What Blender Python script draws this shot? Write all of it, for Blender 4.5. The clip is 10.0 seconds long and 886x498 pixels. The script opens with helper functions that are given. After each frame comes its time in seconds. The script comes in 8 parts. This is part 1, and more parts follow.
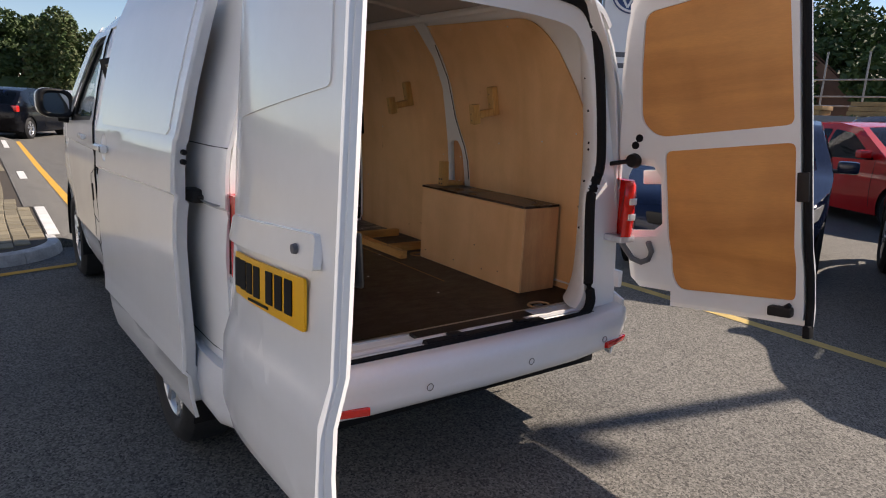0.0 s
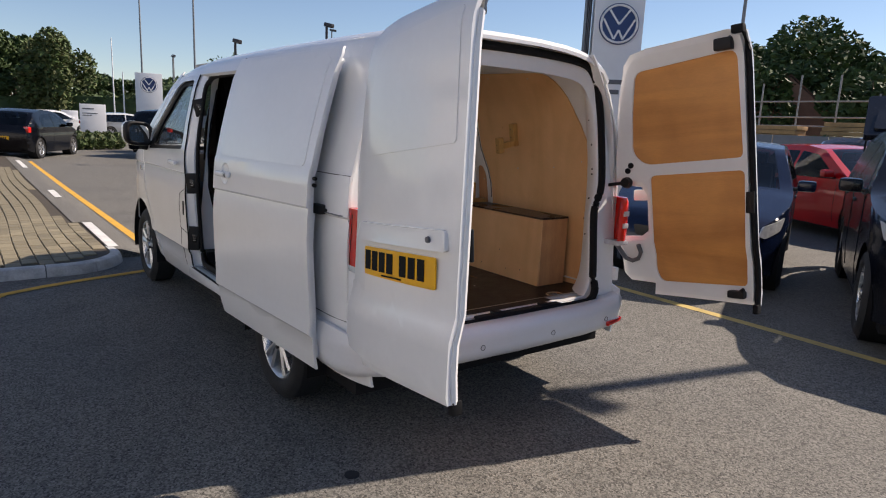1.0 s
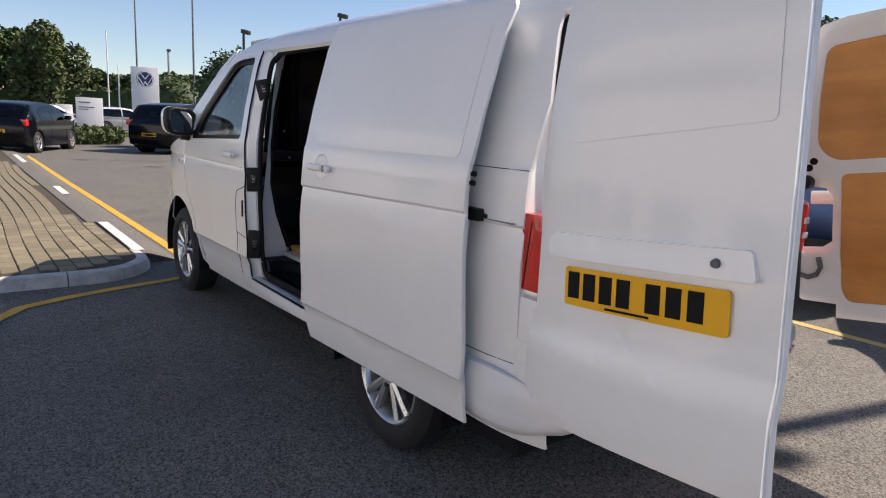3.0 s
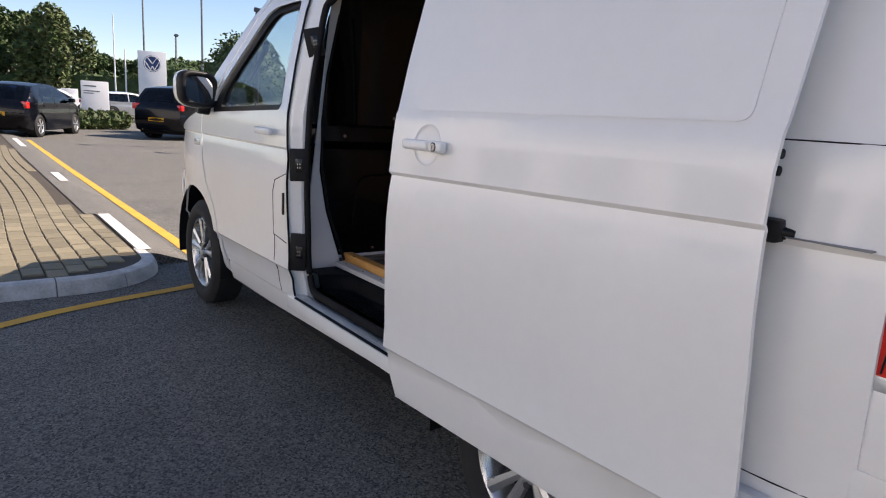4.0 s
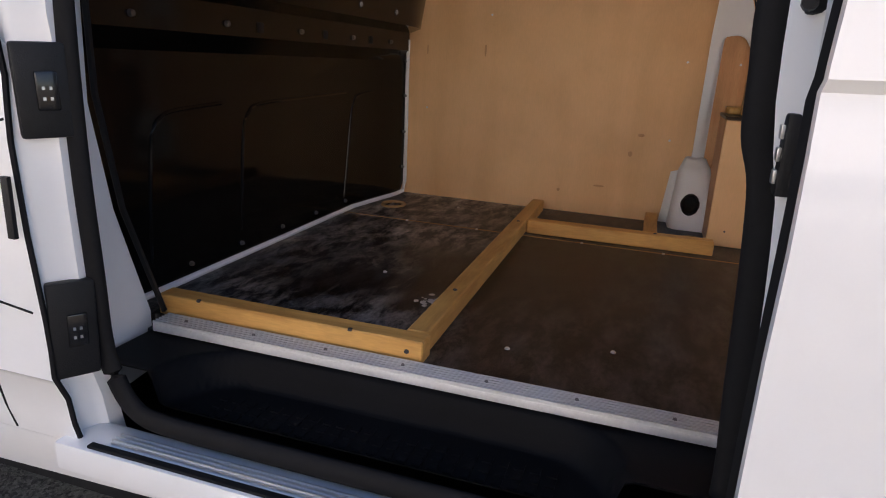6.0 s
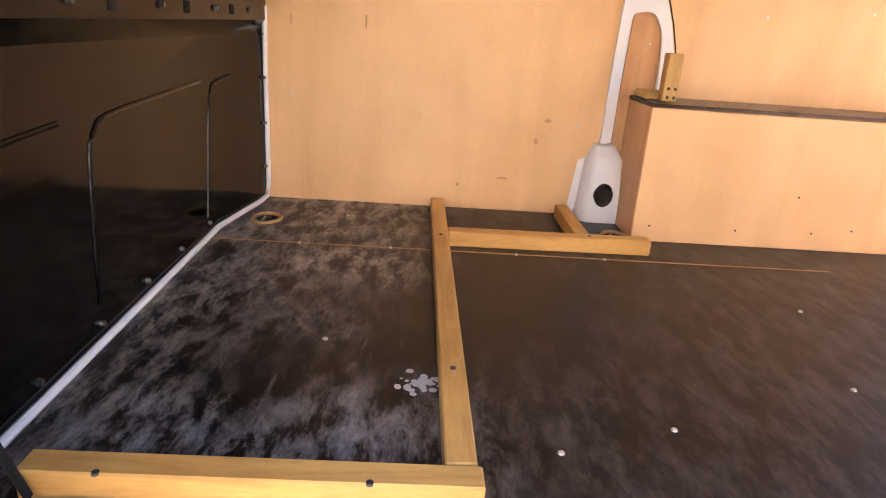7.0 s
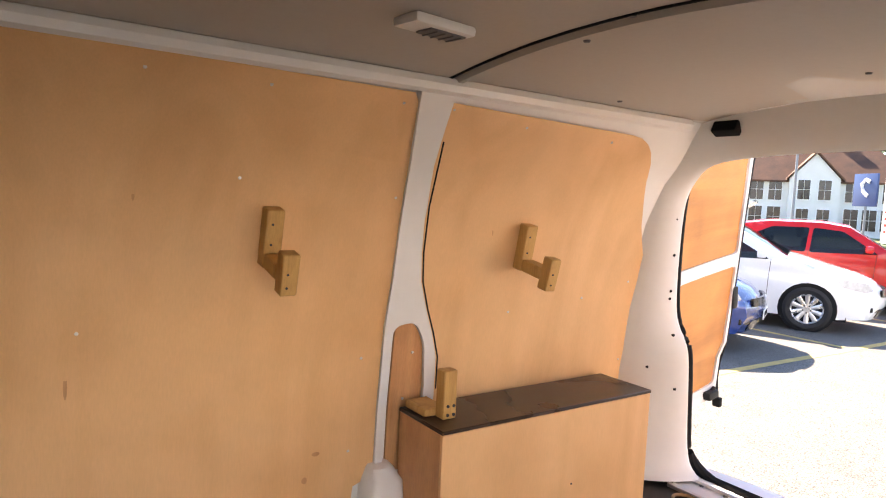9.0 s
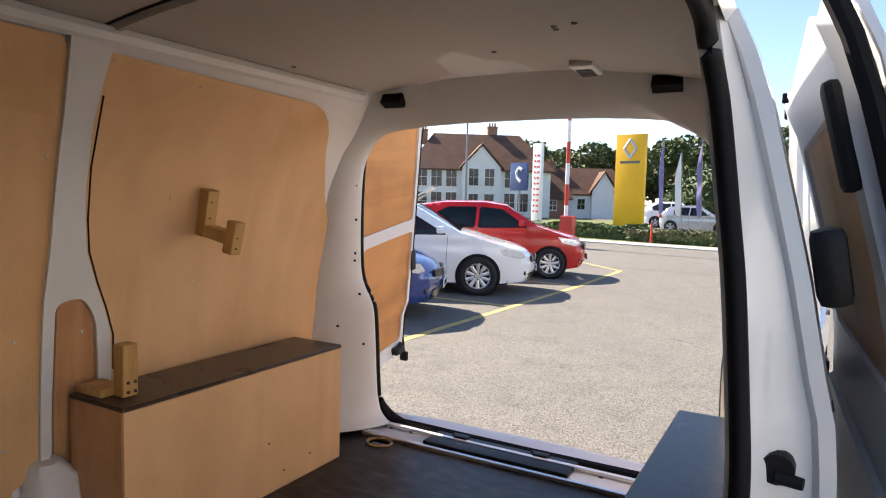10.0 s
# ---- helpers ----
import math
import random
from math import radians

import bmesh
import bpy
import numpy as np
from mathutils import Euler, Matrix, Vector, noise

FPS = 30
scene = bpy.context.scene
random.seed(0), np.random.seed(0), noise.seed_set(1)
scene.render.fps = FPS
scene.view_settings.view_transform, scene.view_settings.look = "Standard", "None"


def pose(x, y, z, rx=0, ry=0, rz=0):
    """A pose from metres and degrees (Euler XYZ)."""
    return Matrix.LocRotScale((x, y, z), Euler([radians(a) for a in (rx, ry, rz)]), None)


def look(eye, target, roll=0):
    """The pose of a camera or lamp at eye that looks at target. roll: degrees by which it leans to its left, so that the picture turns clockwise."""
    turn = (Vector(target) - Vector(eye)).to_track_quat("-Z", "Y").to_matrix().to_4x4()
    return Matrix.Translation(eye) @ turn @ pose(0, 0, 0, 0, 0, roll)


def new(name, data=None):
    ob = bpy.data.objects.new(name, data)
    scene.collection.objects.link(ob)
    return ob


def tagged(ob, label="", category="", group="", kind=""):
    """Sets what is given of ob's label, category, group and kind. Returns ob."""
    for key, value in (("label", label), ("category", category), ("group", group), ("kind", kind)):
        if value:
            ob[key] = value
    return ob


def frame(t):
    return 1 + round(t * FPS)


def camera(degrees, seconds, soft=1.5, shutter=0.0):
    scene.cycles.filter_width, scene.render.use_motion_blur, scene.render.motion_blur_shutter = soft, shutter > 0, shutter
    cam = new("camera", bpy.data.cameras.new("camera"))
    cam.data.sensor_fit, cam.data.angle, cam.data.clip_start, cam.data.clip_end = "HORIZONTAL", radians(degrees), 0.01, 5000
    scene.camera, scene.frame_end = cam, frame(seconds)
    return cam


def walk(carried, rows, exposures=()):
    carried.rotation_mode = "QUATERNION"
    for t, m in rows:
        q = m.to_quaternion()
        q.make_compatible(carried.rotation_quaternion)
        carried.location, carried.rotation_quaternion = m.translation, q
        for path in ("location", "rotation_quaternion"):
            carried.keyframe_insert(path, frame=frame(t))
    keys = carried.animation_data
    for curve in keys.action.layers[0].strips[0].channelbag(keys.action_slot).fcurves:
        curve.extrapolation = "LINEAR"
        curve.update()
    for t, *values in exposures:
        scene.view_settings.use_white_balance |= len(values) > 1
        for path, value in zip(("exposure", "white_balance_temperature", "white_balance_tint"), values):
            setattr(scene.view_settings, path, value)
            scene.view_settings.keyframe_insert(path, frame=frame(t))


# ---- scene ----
cam = camera(69.1, 10.0, soft=1.1)
PATH = [
    (0, (-1.489, -1.703, 1.425), (-0.346, -0.119, 0.997), 2.5),
    (0.5, (-1.874, -1.988, 1.486), (-0.712, -0.409, 1.089), 2.5),
    (1, (-2.23, -2.224, 1.508), (-1.049, -0.654, 1.134), 2.5),
    (1.5, (-2.485, -2.225, 1.484), (-1.29, -0.664, 1.117), 2.6),
    (2, (-2.626, -1.97, 1.477), (-1.412, -0.421, 1.118), 2.8),
    (2.2, (-2.618, -1.865, 1.48), (-1.398, -0.319, 1.127), 2.8),
    (3.3, (-2.277, -0.94, 1.376), (-1.085, 0.619, 0.992), 3.1),
    (3.5, (-2.234, -0.724, 1.357), (-1.046, 0.838, 0.972), 3.2),
    (4, (-2.131, -0.146, 1.286), (-0.945, 1.412, 0.879), 3.5),
    (4.5, (-2.105, 0.397, 1.247), (-0.89, 1.924, 0.811), 4.1),
    (5, (-2.043, 0.893, 1.216), (-0.647, 2.251, 0.76), 4.9),
    (5.5, (-1.869, 1.327, 1.155), (-0.227, 2.368, 0.683), 4.8),
    (6, (-1.695, 1.662, 1.107), (0.139, 2.226, 0.543), 3.2),
    (6.2, (-1.624, 1.769, 1.101), (0.245, 2.156, 0.503), 3.0),
    (7.3, (-1.219, 2.236, 1.235), (0.656, 1.975, 0.589), 4.0),
    (7.5, (-1.148, 2.296, 1.297), (0.718, 1.917, 0.683), 3.5),
    (8, (-1.007, 2.368, 1.452), (0.852, 1.784, 1.001), 3.1),
    (8.5, (-0.854, 2.401, 1.571), (0.968, 1.613, 1.323), 3.0),
    (9, (-0.798, 2.424, 1.621), (0.847, 1.298, 1.461), 2.6),
    (9.5, (-0.825, 2.430, 1.622), (0.448, 0.894, 1.481), 2.0),
    (10, (-0.881, 2.439, 1.536), (0.095, 0.700, 1.379), 1.4),
]
EXPOSE = [(0, 0.45, 7100, 17), (1.0, 0.34, 7100, 17), (2.2, 0.34, 7150, 17), (3.3, 0.68, 7150, 18), (4.5, 0.93, 7100, 18), (5.5, 1.12, 7150, 18), (6.2, 1.95, 7600, 21), (7.3, 3.6, 7800, 23), (8.0, 3.2, 7700, 20), (9.0, 2.72, 7800, 18), (9.5, 2.1, 7400, 15), (10, 1.6, 7250, 15)]
walk(cam, [(t, look(eye, target, roll)) for t, eye, target, roll in PATH], EXPOSE)


# ---- world, sun, exposure ----
SUN_EL = 41.0
SUN_FROM = Vector((0.97, -0.24, 0)).normalized()
world = bpy.data.worlds.new("World")
scene.world = world
world.use_nodes = True
wt = world.node_tree
sky = wt.nodes.new("ShaderNodeTexSky")
sky.sky_type = "NISHITA"
sky.sun_disc = False
sky.sun_elevation = radians(SUN_EL)
sky.sun_rotation = math.atan2(SUN_FROM.x, SUN_FROM.y)
wt.links.new(sky.outputs[0], wt.nodes["Background"].inputs[0])
sky.air_density, sky.dust_density, sky.ozone_density = 0.9, 0.1, 4.0
wt.nodes["Background"].inputs[1].default_value = 0.100
sun = new("sun", bpy.data.lights.new("sun", "SUN"))
sun.data.energy, sun.data.angle, sun.data.color = 5.0, radians(0.6), (1.0, 0.93, 0.83)
sun.matrix_world = look(SUN_FROM * 30 + Vector((0, 0, 30 * math.tan(radians(SUN_EL)))), (0, 0, 0))


# ---- materials ----


def material(name, col, rough=0.5, metal=0.0, vary=0.12, scale=6.0, fine=60.0, bump=0.0, bump_scale=80.0, coat=0.0, spec=0.5, stretch=(1, 1, 1), island=0.0, emit=0.0):
    m = bpy.data.materials.new(name)
    m.use_nodes = True
    t = m.node_tree
    b = t.nodes["Principled BSDF"]
    tc = t.nodes.new("ShaderNodeTexCoord")
    mp = t.nodes.new("ShaderNodeMapping")
    mp.inputs["Scale"].default_value = stretch
    t.links.new(tc.outputs["Object"], mp.inputs[0])
    n1, n2 = t.nodes.new("ShaderNodeTexNoise"), t.nodes.new("ShaderNodeTexNoise")
    n1.inputs["Scale"].default_value, n2.inputs["Scale"].default_value = scale, fine
    n1.inputs["Detail"].default_value, n2.inputs["Detail"].default_value = 5, 3
    for n in (n1, n2):
        t.links.new(mp.outputs[0], n.inputs["Vector"])
    mix = t.nodes.new("ShaderNodeMath")
    mix.operation = "MULTIPLY_ADD"
    t.links.new(n2.outputs[0], mix.inputs[0])
    mix.inputs[1].default_value = 0.5
    t.links.new(n1.outputs[0], mix.inputs[2])
    ramp = t.nodes.new("ShaderNodeMapRange")
    ramp.inputs["From Min"].default_value, ramp.inputs["From Max"].default_value = 0.4, 1.1
    ramp.inputs["To Min"].default_value, ramp.inputs["To Max"].default_value = 1 - vary, 1 + vary
    t.links.new(mix.outputs[0], ramp.inputs["Value"])
    hsv = t.nodes.new("ShaderNodeHueSaturation")
    hsv.inputs["Color"].default_value = (*col, 1)
    last = ramp.outputs[0]
    if island:
        info = t.nodes.new("ShaderNodeObjectInfo")
        r2 = t.nodes.new("ShaderNodeMapRange")
        r2.inputs["To Min"].default_value, r2.inputs["To Max"].default_value = 1 - island, 1 + island
        t.links.new(info.outputs["Random"], r2.inputs["Value"])
        mul = t.nodes.new("ShaderNodeMath")
        mul.operation = "MULTIPLY"
        t.links.new(last, mul.inputs[0])
        t.links.new(r2.outputs[0], mul.inputs[1])
        last = mul.outputs[0]
    t.links.new(last, hsv.inputs["Value"])
    t.links.new(hsv.outputs[0], b.inputs["Base Color"])
    b.inputs["Metallic"].default_value = metal
    b.inputs["Coat Weight"].default_value = coat
    b.inputs["Coat Roughness"].default_value = 0.04
    b.inputs["Specular IOR Level"].default_value = spec
    rr = t.nodes.new("ShaderNodeMapRange")
    rr.inputs["To Min"].default_value, rr.inputs["To Max"].default_value = max(0.02, rough * 0.8), min(1, rough * 1.2)
    t.links.new(n1.outputs[0], rr.inputs["Value"])
    t.links.new(rr.outputs[0], b.inputs["Roughness"])
    if bump:
        n3 = t.nodes.new("ShaderNodeTexNoise")
        n3.inputs["Scale"].default_value, n3.inputs["Detail"].default_value = bump_scale, 4
        t.links.new(mp.outputs[0], n3.inputs["Vector"])
        bp = t.nodes.new("ShaderNodeBump")
        bp.inputs["Strength"].default_value, bp.inputs["Distance"].default_value = bump, 0.01
        t.links.new(n3.outputs[0], bp.inputs["Height"])
        t.links.new(bp.outputs[0], b.inputs["Normal"])
    if emit:
        b.inputs["Emission Color"].default_value = (*col, 1)
        b.inputs["Emission Strength"].default_value = emit
    return m


def wood(name, dark, light, scale=3.0, rough=0.55, axis=1, knots=0.0, fleck=0.10):
    """Wood with long grain along one axis, blotches and fine pores."""
    m = material(name, light, rough)
    t = m.node_tree
    b = t.nodes["Principled BSDF"]
    tc = t.nodes.new("ShaderNodeTexCoord")
    mp = t.nodes.new("ShaderNodeMapping")
    st = [scale * 5, scale * 5, scale * 5]
    st[axis] = scale * 0.5
    mp.inputs["Scale"].default_value = st
    t.links.new(tc.outputs["Object"], mp.inputs[0])
    n = t.nodes.new("ShaderNodeTexNoise")
    n.inputs["Scale"].default_value, n.inputs["Detail"].default_value, n.inputs["Distortion"].default_value = 1.0, 8, 1.2
    t.links.new(mp.outputs[0], n.inputs["Vector"])
    n2 = t.nodes.new("ShaderNodeTexNoise")
    n2.inputs["Scale"].default_value, n2.inputs["Detail"].default_value = 2.2, 4
    t.links.new(tc.outputs["Object"], n2.inputs["Vector"])
    add = t.nodes.new("ShaderNodeMath")
    add.operation = "MULTIPLY_ADD"
    t.links.new(n2.outputs[0], add.inputs[0])
    add.inputs[1].default_value = 0.8
    t.links.new(n.outputs[0], add.inputs[2])
    r = t.nodes.new("ShaderNodeValToRGB")
    r.color_ramp.elements[0].position, r.color_ramp.elements[0].color = 0.55, (*dark, 1)
    r.color_ramp.elements[1].position, r.color_ramp.elements[1].color = 1.15, (*light, 1)
    r.color_ramp.elements[1].position = 1.0
    t.links.new(add.outputs[0], r.inputs[0])
    # short pores and flecks along the grain, faint wide smudges
    mp2 = t.nodes.new("ShaderNodeMapping")
    sf = [260.0, 260.0, 260.0]
    sf[axis] = 34.0
    mp2.inputs["Scale"].default_value = sf
    t.links.new(tc.outputs["Object"], mp2.inputs[0])
    n3 = t.nodes.new("ShaderNodeTexNoise")
    n3.inputs["Scale"].default_value, n3.inputs["Detail"].default_value = 1.0, 3
    t.links.new(mp2.outputs[0], n3.inputs["Vector"])
    n4 = t.nodes.new("ShaderNodeTexNoise")
    n4.inputs["Scale"].default_value, n4.inputs["Detail"].default_value = 9.0, 5
    t.links.new(tc.outputs["Object"], n4.inputs["Vector"])
    ad = t.nodes.new("ShaderNodeMath")
    ad.operation = "ADD"
    t.links.new(n3.outputs[0], ad.inputs[0])
    t.links.new(n4.outputs[0], ad.inputs[1])
    fr = t.nodes.new("ShaderNodeMapRange")
    fr.inputs["From Min"].default_value, fr.inputs["From Max"].default_value = 0.6, 1.4
    fr.inputs["To Min"].default_value, fr.inputs["To Max"].default_value = 1 - 1.4 * fleck, 1 + 1.4 * fleck
    t.links.new(ad.outputs[0], fr.inputs["Value"])
    fm = t.nodes.new("ShaderNodeMix")
    fm.data_type, fm.blend_type = "RGBA", "MULTIPLY"
    fm.inputs["Factor"].default_value = 1
    t.links.new(r.outputs[0], fm.inputs["A"])
    t.links.new(fr.outputs[0], fm.inputs["B"])
    t.links.new(fm.outputs["Result"], b.inputs["Base Color"])
    bp = t.nodes.new("ShaderNodeBump")
    bp.inputs["Strength"].default_value, bp.inputs["Distance"].default_value = 0.15, 0.004
    t.links.new(n.outputs[0], bp.inputs["Height"])
    t.links.new(bp.outputs[0], b.inputs["Normal"])
    return m


def glass(name, tint=(0.6, 0.65, 0.66), rough=0.0):
    m = bpy.data.materials.new(name)
    m.use_nodes = True
    t = m.node_tree
    t.nodes.remove(t.nodes["Principled BSDF"])
    out = t.nodes["Material Output"]
    tr, gl, mx, fr = (t.nodes.new(k) for k in ("ShaderNodeBsdfTransparent", "ShaderNodeBsdfGlossy", "ShaderNodeMixShader", "ShaderNodeLayerWeight"))
    tr.inputs[0].default_value = (*tint, 1)
    gl.inputs["Roughness"].default_value = rough
    fr.inputs["Blend"].default_value = 0.5
    steep, gain = t.nodes.new("ShaderNodeMath"), t.nodes.new("ShaderNodeMath")
    steep.operation, gain.operation = "POWER", "MULTIPLY_ADD"
    t.links.new(fr.outputs["Facing"], steep.inputs[0])
    steep.inputs[1].default_value = 4.0
    t.links.new(steep.outputs[0], gain.inputs[0])
    gain.inputs[1].default_value, gain.inputs[2].default_value = 0.60, 0.04
    t.links.new(gain.outputs[0], mx.inputs[0])
    t.links.new(tr.outputs[0], mx.inputs[1])
    t.links.new(gl.outputs[0], mx.inputs[2])
    t.links.new(mx.outputs[0], out.inputs[0])
    return m


def floor_film(name):
    """Dark phenolic film-faced ply with white scuffs and dust."""
    m = material(name, (0.0135, 0.0085, 0.0062), 0.36, vary=0.25, scale=3, fine=90, bump=0.1, bump_scale=350, spec=0.17)
    t = m.node_tree
    b = t.nodes["Principled BSDF"]
    base = b.inputs["Base Color"].links[0].from_socket
    tc = t.nodes.new("ShaderNodeTexCoord")
    mp = t.nodes.new("ShaderNodeMapping")
    mp.inputs["Scale"].default_value = (3.0, 7.0, 1)
    mp.inputs["Rotation"].default_value = (0, 0, 0.5)
    t.links.new(tc.outputs["Object"], mp.inputs[0])
    n = t.nodes.new("ShaderNodeTexNoise")
    n.inputs["Scale"].default_value, n.inputs["Detail"].default_value, n.inputs["Roughness"].default_value, n.inputs["Distortion"].default_value = 3.2, 10, 0.72, 0.15
    t.links.new(mp.outputs[0], n.inputs["Vector"])
    big = t.nodes.new("ShaderNodeTexNoise")
    big.inputs["Scale"].default_value, big.inputs["Detail"].default_value = 1.3, 2
    t.links.new(tc.outputs["Object"], big.inputs["Vector"])
    r1 = t.nodes.new("ShaderNodeMapRange")
    r1.inputs["From Min"].default_value, r1.inputs["From Max"].default_value = 0.44, 0.70
    t.links.new(n.outputs[0], r1.inputs["Value"])
    r2 = t.nodes.new("ShaderNodeMapRange")
    r2.inputs["From Min"].default_value, r2.inputs["From Max"].default_value = 0.34, 0.58
    t.links.new(big.outputs[0], r2.inputs["Value"])
    # the bay inside the timber frame is dustier
    sep = t.nodes.new("ShaderNodeSeparateXYZ")
    t.links.new(tc.outputs["Object"], sep.inputs[0])
    bay = t.nodes.new("ShaderNodeMapRange")
    bay.inputs["From Min"].default_value, bay.inputs["From Max"].default_value = 1.95, 2.2
    bay.inputs["To Min"].default_value, bay.inputs["To Max"].default_value = 0.12, 1.0
    t.links.new(sep.outputs["Y"], bay.inputs["Value"])
    m1, m2 = t.nodes.new("ShaderNodeMath"), t.nodes.new("ShaderNodeMath")
    m1.operation = m2.operation = "MULTIPLY"
    t.links.new(r1.outputs[0], m1.inputs[0])
    t.links.new(r2.outputs[0], m1.inputs[1])
    t.links.new(m1.outputs[0], m2.inputs[0])
    t.links.new(bay.outputs[0], m2.inputs[1])
    # wiped streaks and short scratches in two directions
    total = m2.outputs[0]
    for turn, sx, sy, lo, hi, amount in ((0.5, 5.0, 14.0, 0.58, 0.80, 0.45), (-0.9, 9.0, 34.0, 0.63, 0.80, 0.35), (1.9, 6.0, 22.0, 0.61, 0.82, 0.35)):
        ms, ns, rs, mm, ma = (t.nodes.new(k) for k in ("ShaderNodeMapping", "ShaderNodeTexNoise", "ShaderNodeMapRange", "ShaderNodeMath", "ShaderNodeMath"))
        ms.inputs["Scale"].default_value, ms.inputs["Rotation"].default_value = (sx, sy, 1), (0, 0, turn)
        t.links.new(tc.outputs["Object"], ms.inputs[0])
        ns.inputs["Scale"].default_value, ns.inputs["Detail"].default_value, ns.inputs["Roughness"].default_value, ns.inputs["Distortion"].default_value = 1.0, 9, 0.68, 0.8
        t.links.new(ms.outputs[0], ns.inputs["Vector"])
        rs.inputs["From Min"].default_value, rs.inputs["From Max"].default_value, rs.inputs["To Max"].default_value = lo, hi, amount
        t.links.new(ns.outputs[0], rs.inputs["Value"])
        mm.operation, ma.operation = "MULTIPLY", "ADD"
        t.links.new(rs.outputs[0], mm.inputs[0])
        t.links.new(bay.outputs[0], mm.inputs[1])
        t.links.new(total, ma.inputs[0])
        t.links.new(mm.outputs[0], ma.inputs[1])
        ma.use_clamp = True
        total = ma.outputs[0]
    mix = t.nodes.new("ShaderNodeMix")
    mix.data_type = "RGBA"
    t.links.new(total, mix.inputs["Factor"])
    t.links.new(base, mix.inputs["A"])
    mix.inputs["B"].default_value = (0.58, 0.52, 0.46, 1)
    t.links.new(mix.outputs["Result"], b.inputs["Base Color"])
    return m


def asphalt_mat(name):
    """Worn tarmac: stone speckle, patches, tyre-darkened stains."""
    m = material(name, (0.110, 0.105, 0.093), 0.85, vary=0.14, scale=0.7, fine=9, bump=0.5, bump_scale=130)
    t = m.node_tree
    b = t.nodes["Principled BSDF"]
    base = b.inputs["Base Color"].links[0].from_socket
    tc = t.nodes.new("ShaderNodeTexCoord")
    v = t.nodes.new("ShaderNodeTexVoronoi")
    v.inputs["Scale"].default_value = 125
    t.links.new(tc.outputs["Object"], v.inputs["Vector"])
    r = t.nodes.new("ShaderNodeMapRange")
    r.inputs["From Min"].default_value, r.inputs["From Max"].default_value, r.inputs["To Min"].default_value, r.inputs["To Max"].default_value = 0.0, 1.0, 0.12, 2.3
    t.links.new(v.outputs["Color"], r.inputs["Value"])
    st = t.nodes.new("ShaderNodeTexNoise")
    st.inputs["Scale"].default_value, st.inputs["Detail"].default_value = 2.3, 6
    t.links.new(tc.outputs["Object"], st.inputs["Vector"])
    r2 = t.nodes.new("ShaderNodeMapRange")
    r2.inputs["From Min"].default_value, r2.inputs["From Max"].default_value, r2.inputs["To Min"].default_value, r2.inputs["To Max"].default_value = 0.3, 0.5, 0.86, 1.03
    t.links.new(st.outputs[0], r2.inputs["Value"])
    mu = t.nodes.new("ShaderNodeMath")
    mu.operation = "MULTIPLY"
    t.links.new(r.outputs[0], mu.inputs[0])
    t.links.new(r2.outputs[0], mu.inputs[1])
    mx = t.nodes.new("ShaderNodeMix")
    mx.data_type, mx.blend_type = "RGBA", "MULTIPLY"
    mx.inputs["Factor"].default_value = 1
    t.links.new(base, mx.inputs["A"])
    t.links.new(mu.outputs[0], mx.inputs["B"])
    t.links.new(mx.outputs["Result"], b.inputs["Base Color"])
    return m


WHITE = material("van_white_paint", (0.86, 0.86, 0.85), 0.22, vary=0.03, scale=2, fine=25, coat=0.6)
WHITE_IN = material("van_inner_white", (0.76, 0.77, 0.77), 0.4, vary=0.04, scale=3, fine=30)
SILVER = material("bumper_paint", (0.74, 0.75, 0.77), 0.32, vary=0.04, scale=3, coat=0.3)
BLACK = material("black_plastic", (0.011, 0.011, 0.012), 0.5, vary=0.25, fine=120, bump=0.12, bump_scale=400, spec=0.3)
RUBBER = material("black_rubber", (0.009, 0.009, 0.010), 0.75, vary=0.3, fine=100, spec=0.2)
GLOSSBLACK = material("black_gloss", (0.012, 0.012, 0.013), 0.18, vary=0.2)
BULKHEAD = material("bulkhead_black", (0.004, 0.0037, 0.0036), 0.09, vary=0.3, scale=2, fine=30, bump=0.004, bump_scale=7, spec=0.16)
STEP = material("step_grey_plastic", (0.0070, 0.0075, 0.0090), 0.42, vary=0.2, fine=150, bump=0.15, bump_scale=500, spec=0.04)
ALU = material("aluminium", (0.62, 0.63, 0.64), 0.32, metal=0.9, vary=0.12, fine=150)
EDGING = material("ribbed_aluminium", (0.70, 0.71, 0.72), 0.45, metal=0.45, vary=0.14, scale=8, fine=150)
STEEL = material("steel_bolt", (0.20, 0.20, 0.21), 0.35, metal=1.0, vary=0.2)
RIM = material("alloy_silver", (0.55, 0.56, 0.57), 0.28, metal=0.75, vary=0.1)
DARKMETAL = material("dark_metal", (0.05, 0.05, 0.055), 0.5, metal=0.5, vary=0.3)
TYRE = material("tyre_rubber", (0.016, 0.016, 0.017), 0.8, vary=0.3, scale=12, bump=0.2, bump_scale=90)
RED_LENS = material("red_lens", (0.62, 0.012, 0.008), 0.12, vary=0.2, scale=14, fine=80, coat=0.8)
CLEAR_LENS = material("clear_lens", (0.6, 0.62, 0.64), 0.1, metal=0.3, vary=0.35, scale=18, coat=0.8)
YPLATE = material("yellow_plate", (0.90, 0.46, 0.008), 0.35, vary=0.05)
WPLATE = material("white_plate", (0.75, 0.75, 0.72), 0.35, vary=0.05)
PLY = wood("ply_lining", (0.64, 0.360, 0.158), (0.79, 0.482, 0.238), 0.7, 0.5, axis=2, fleck=0.04)
PLY_DOOR = wood("ply_door_panel", (0.42, 0.165, 0.042), (0.66, 0.30, 0.085), 1.1, 0.45, axis=0, fleck=0.06)
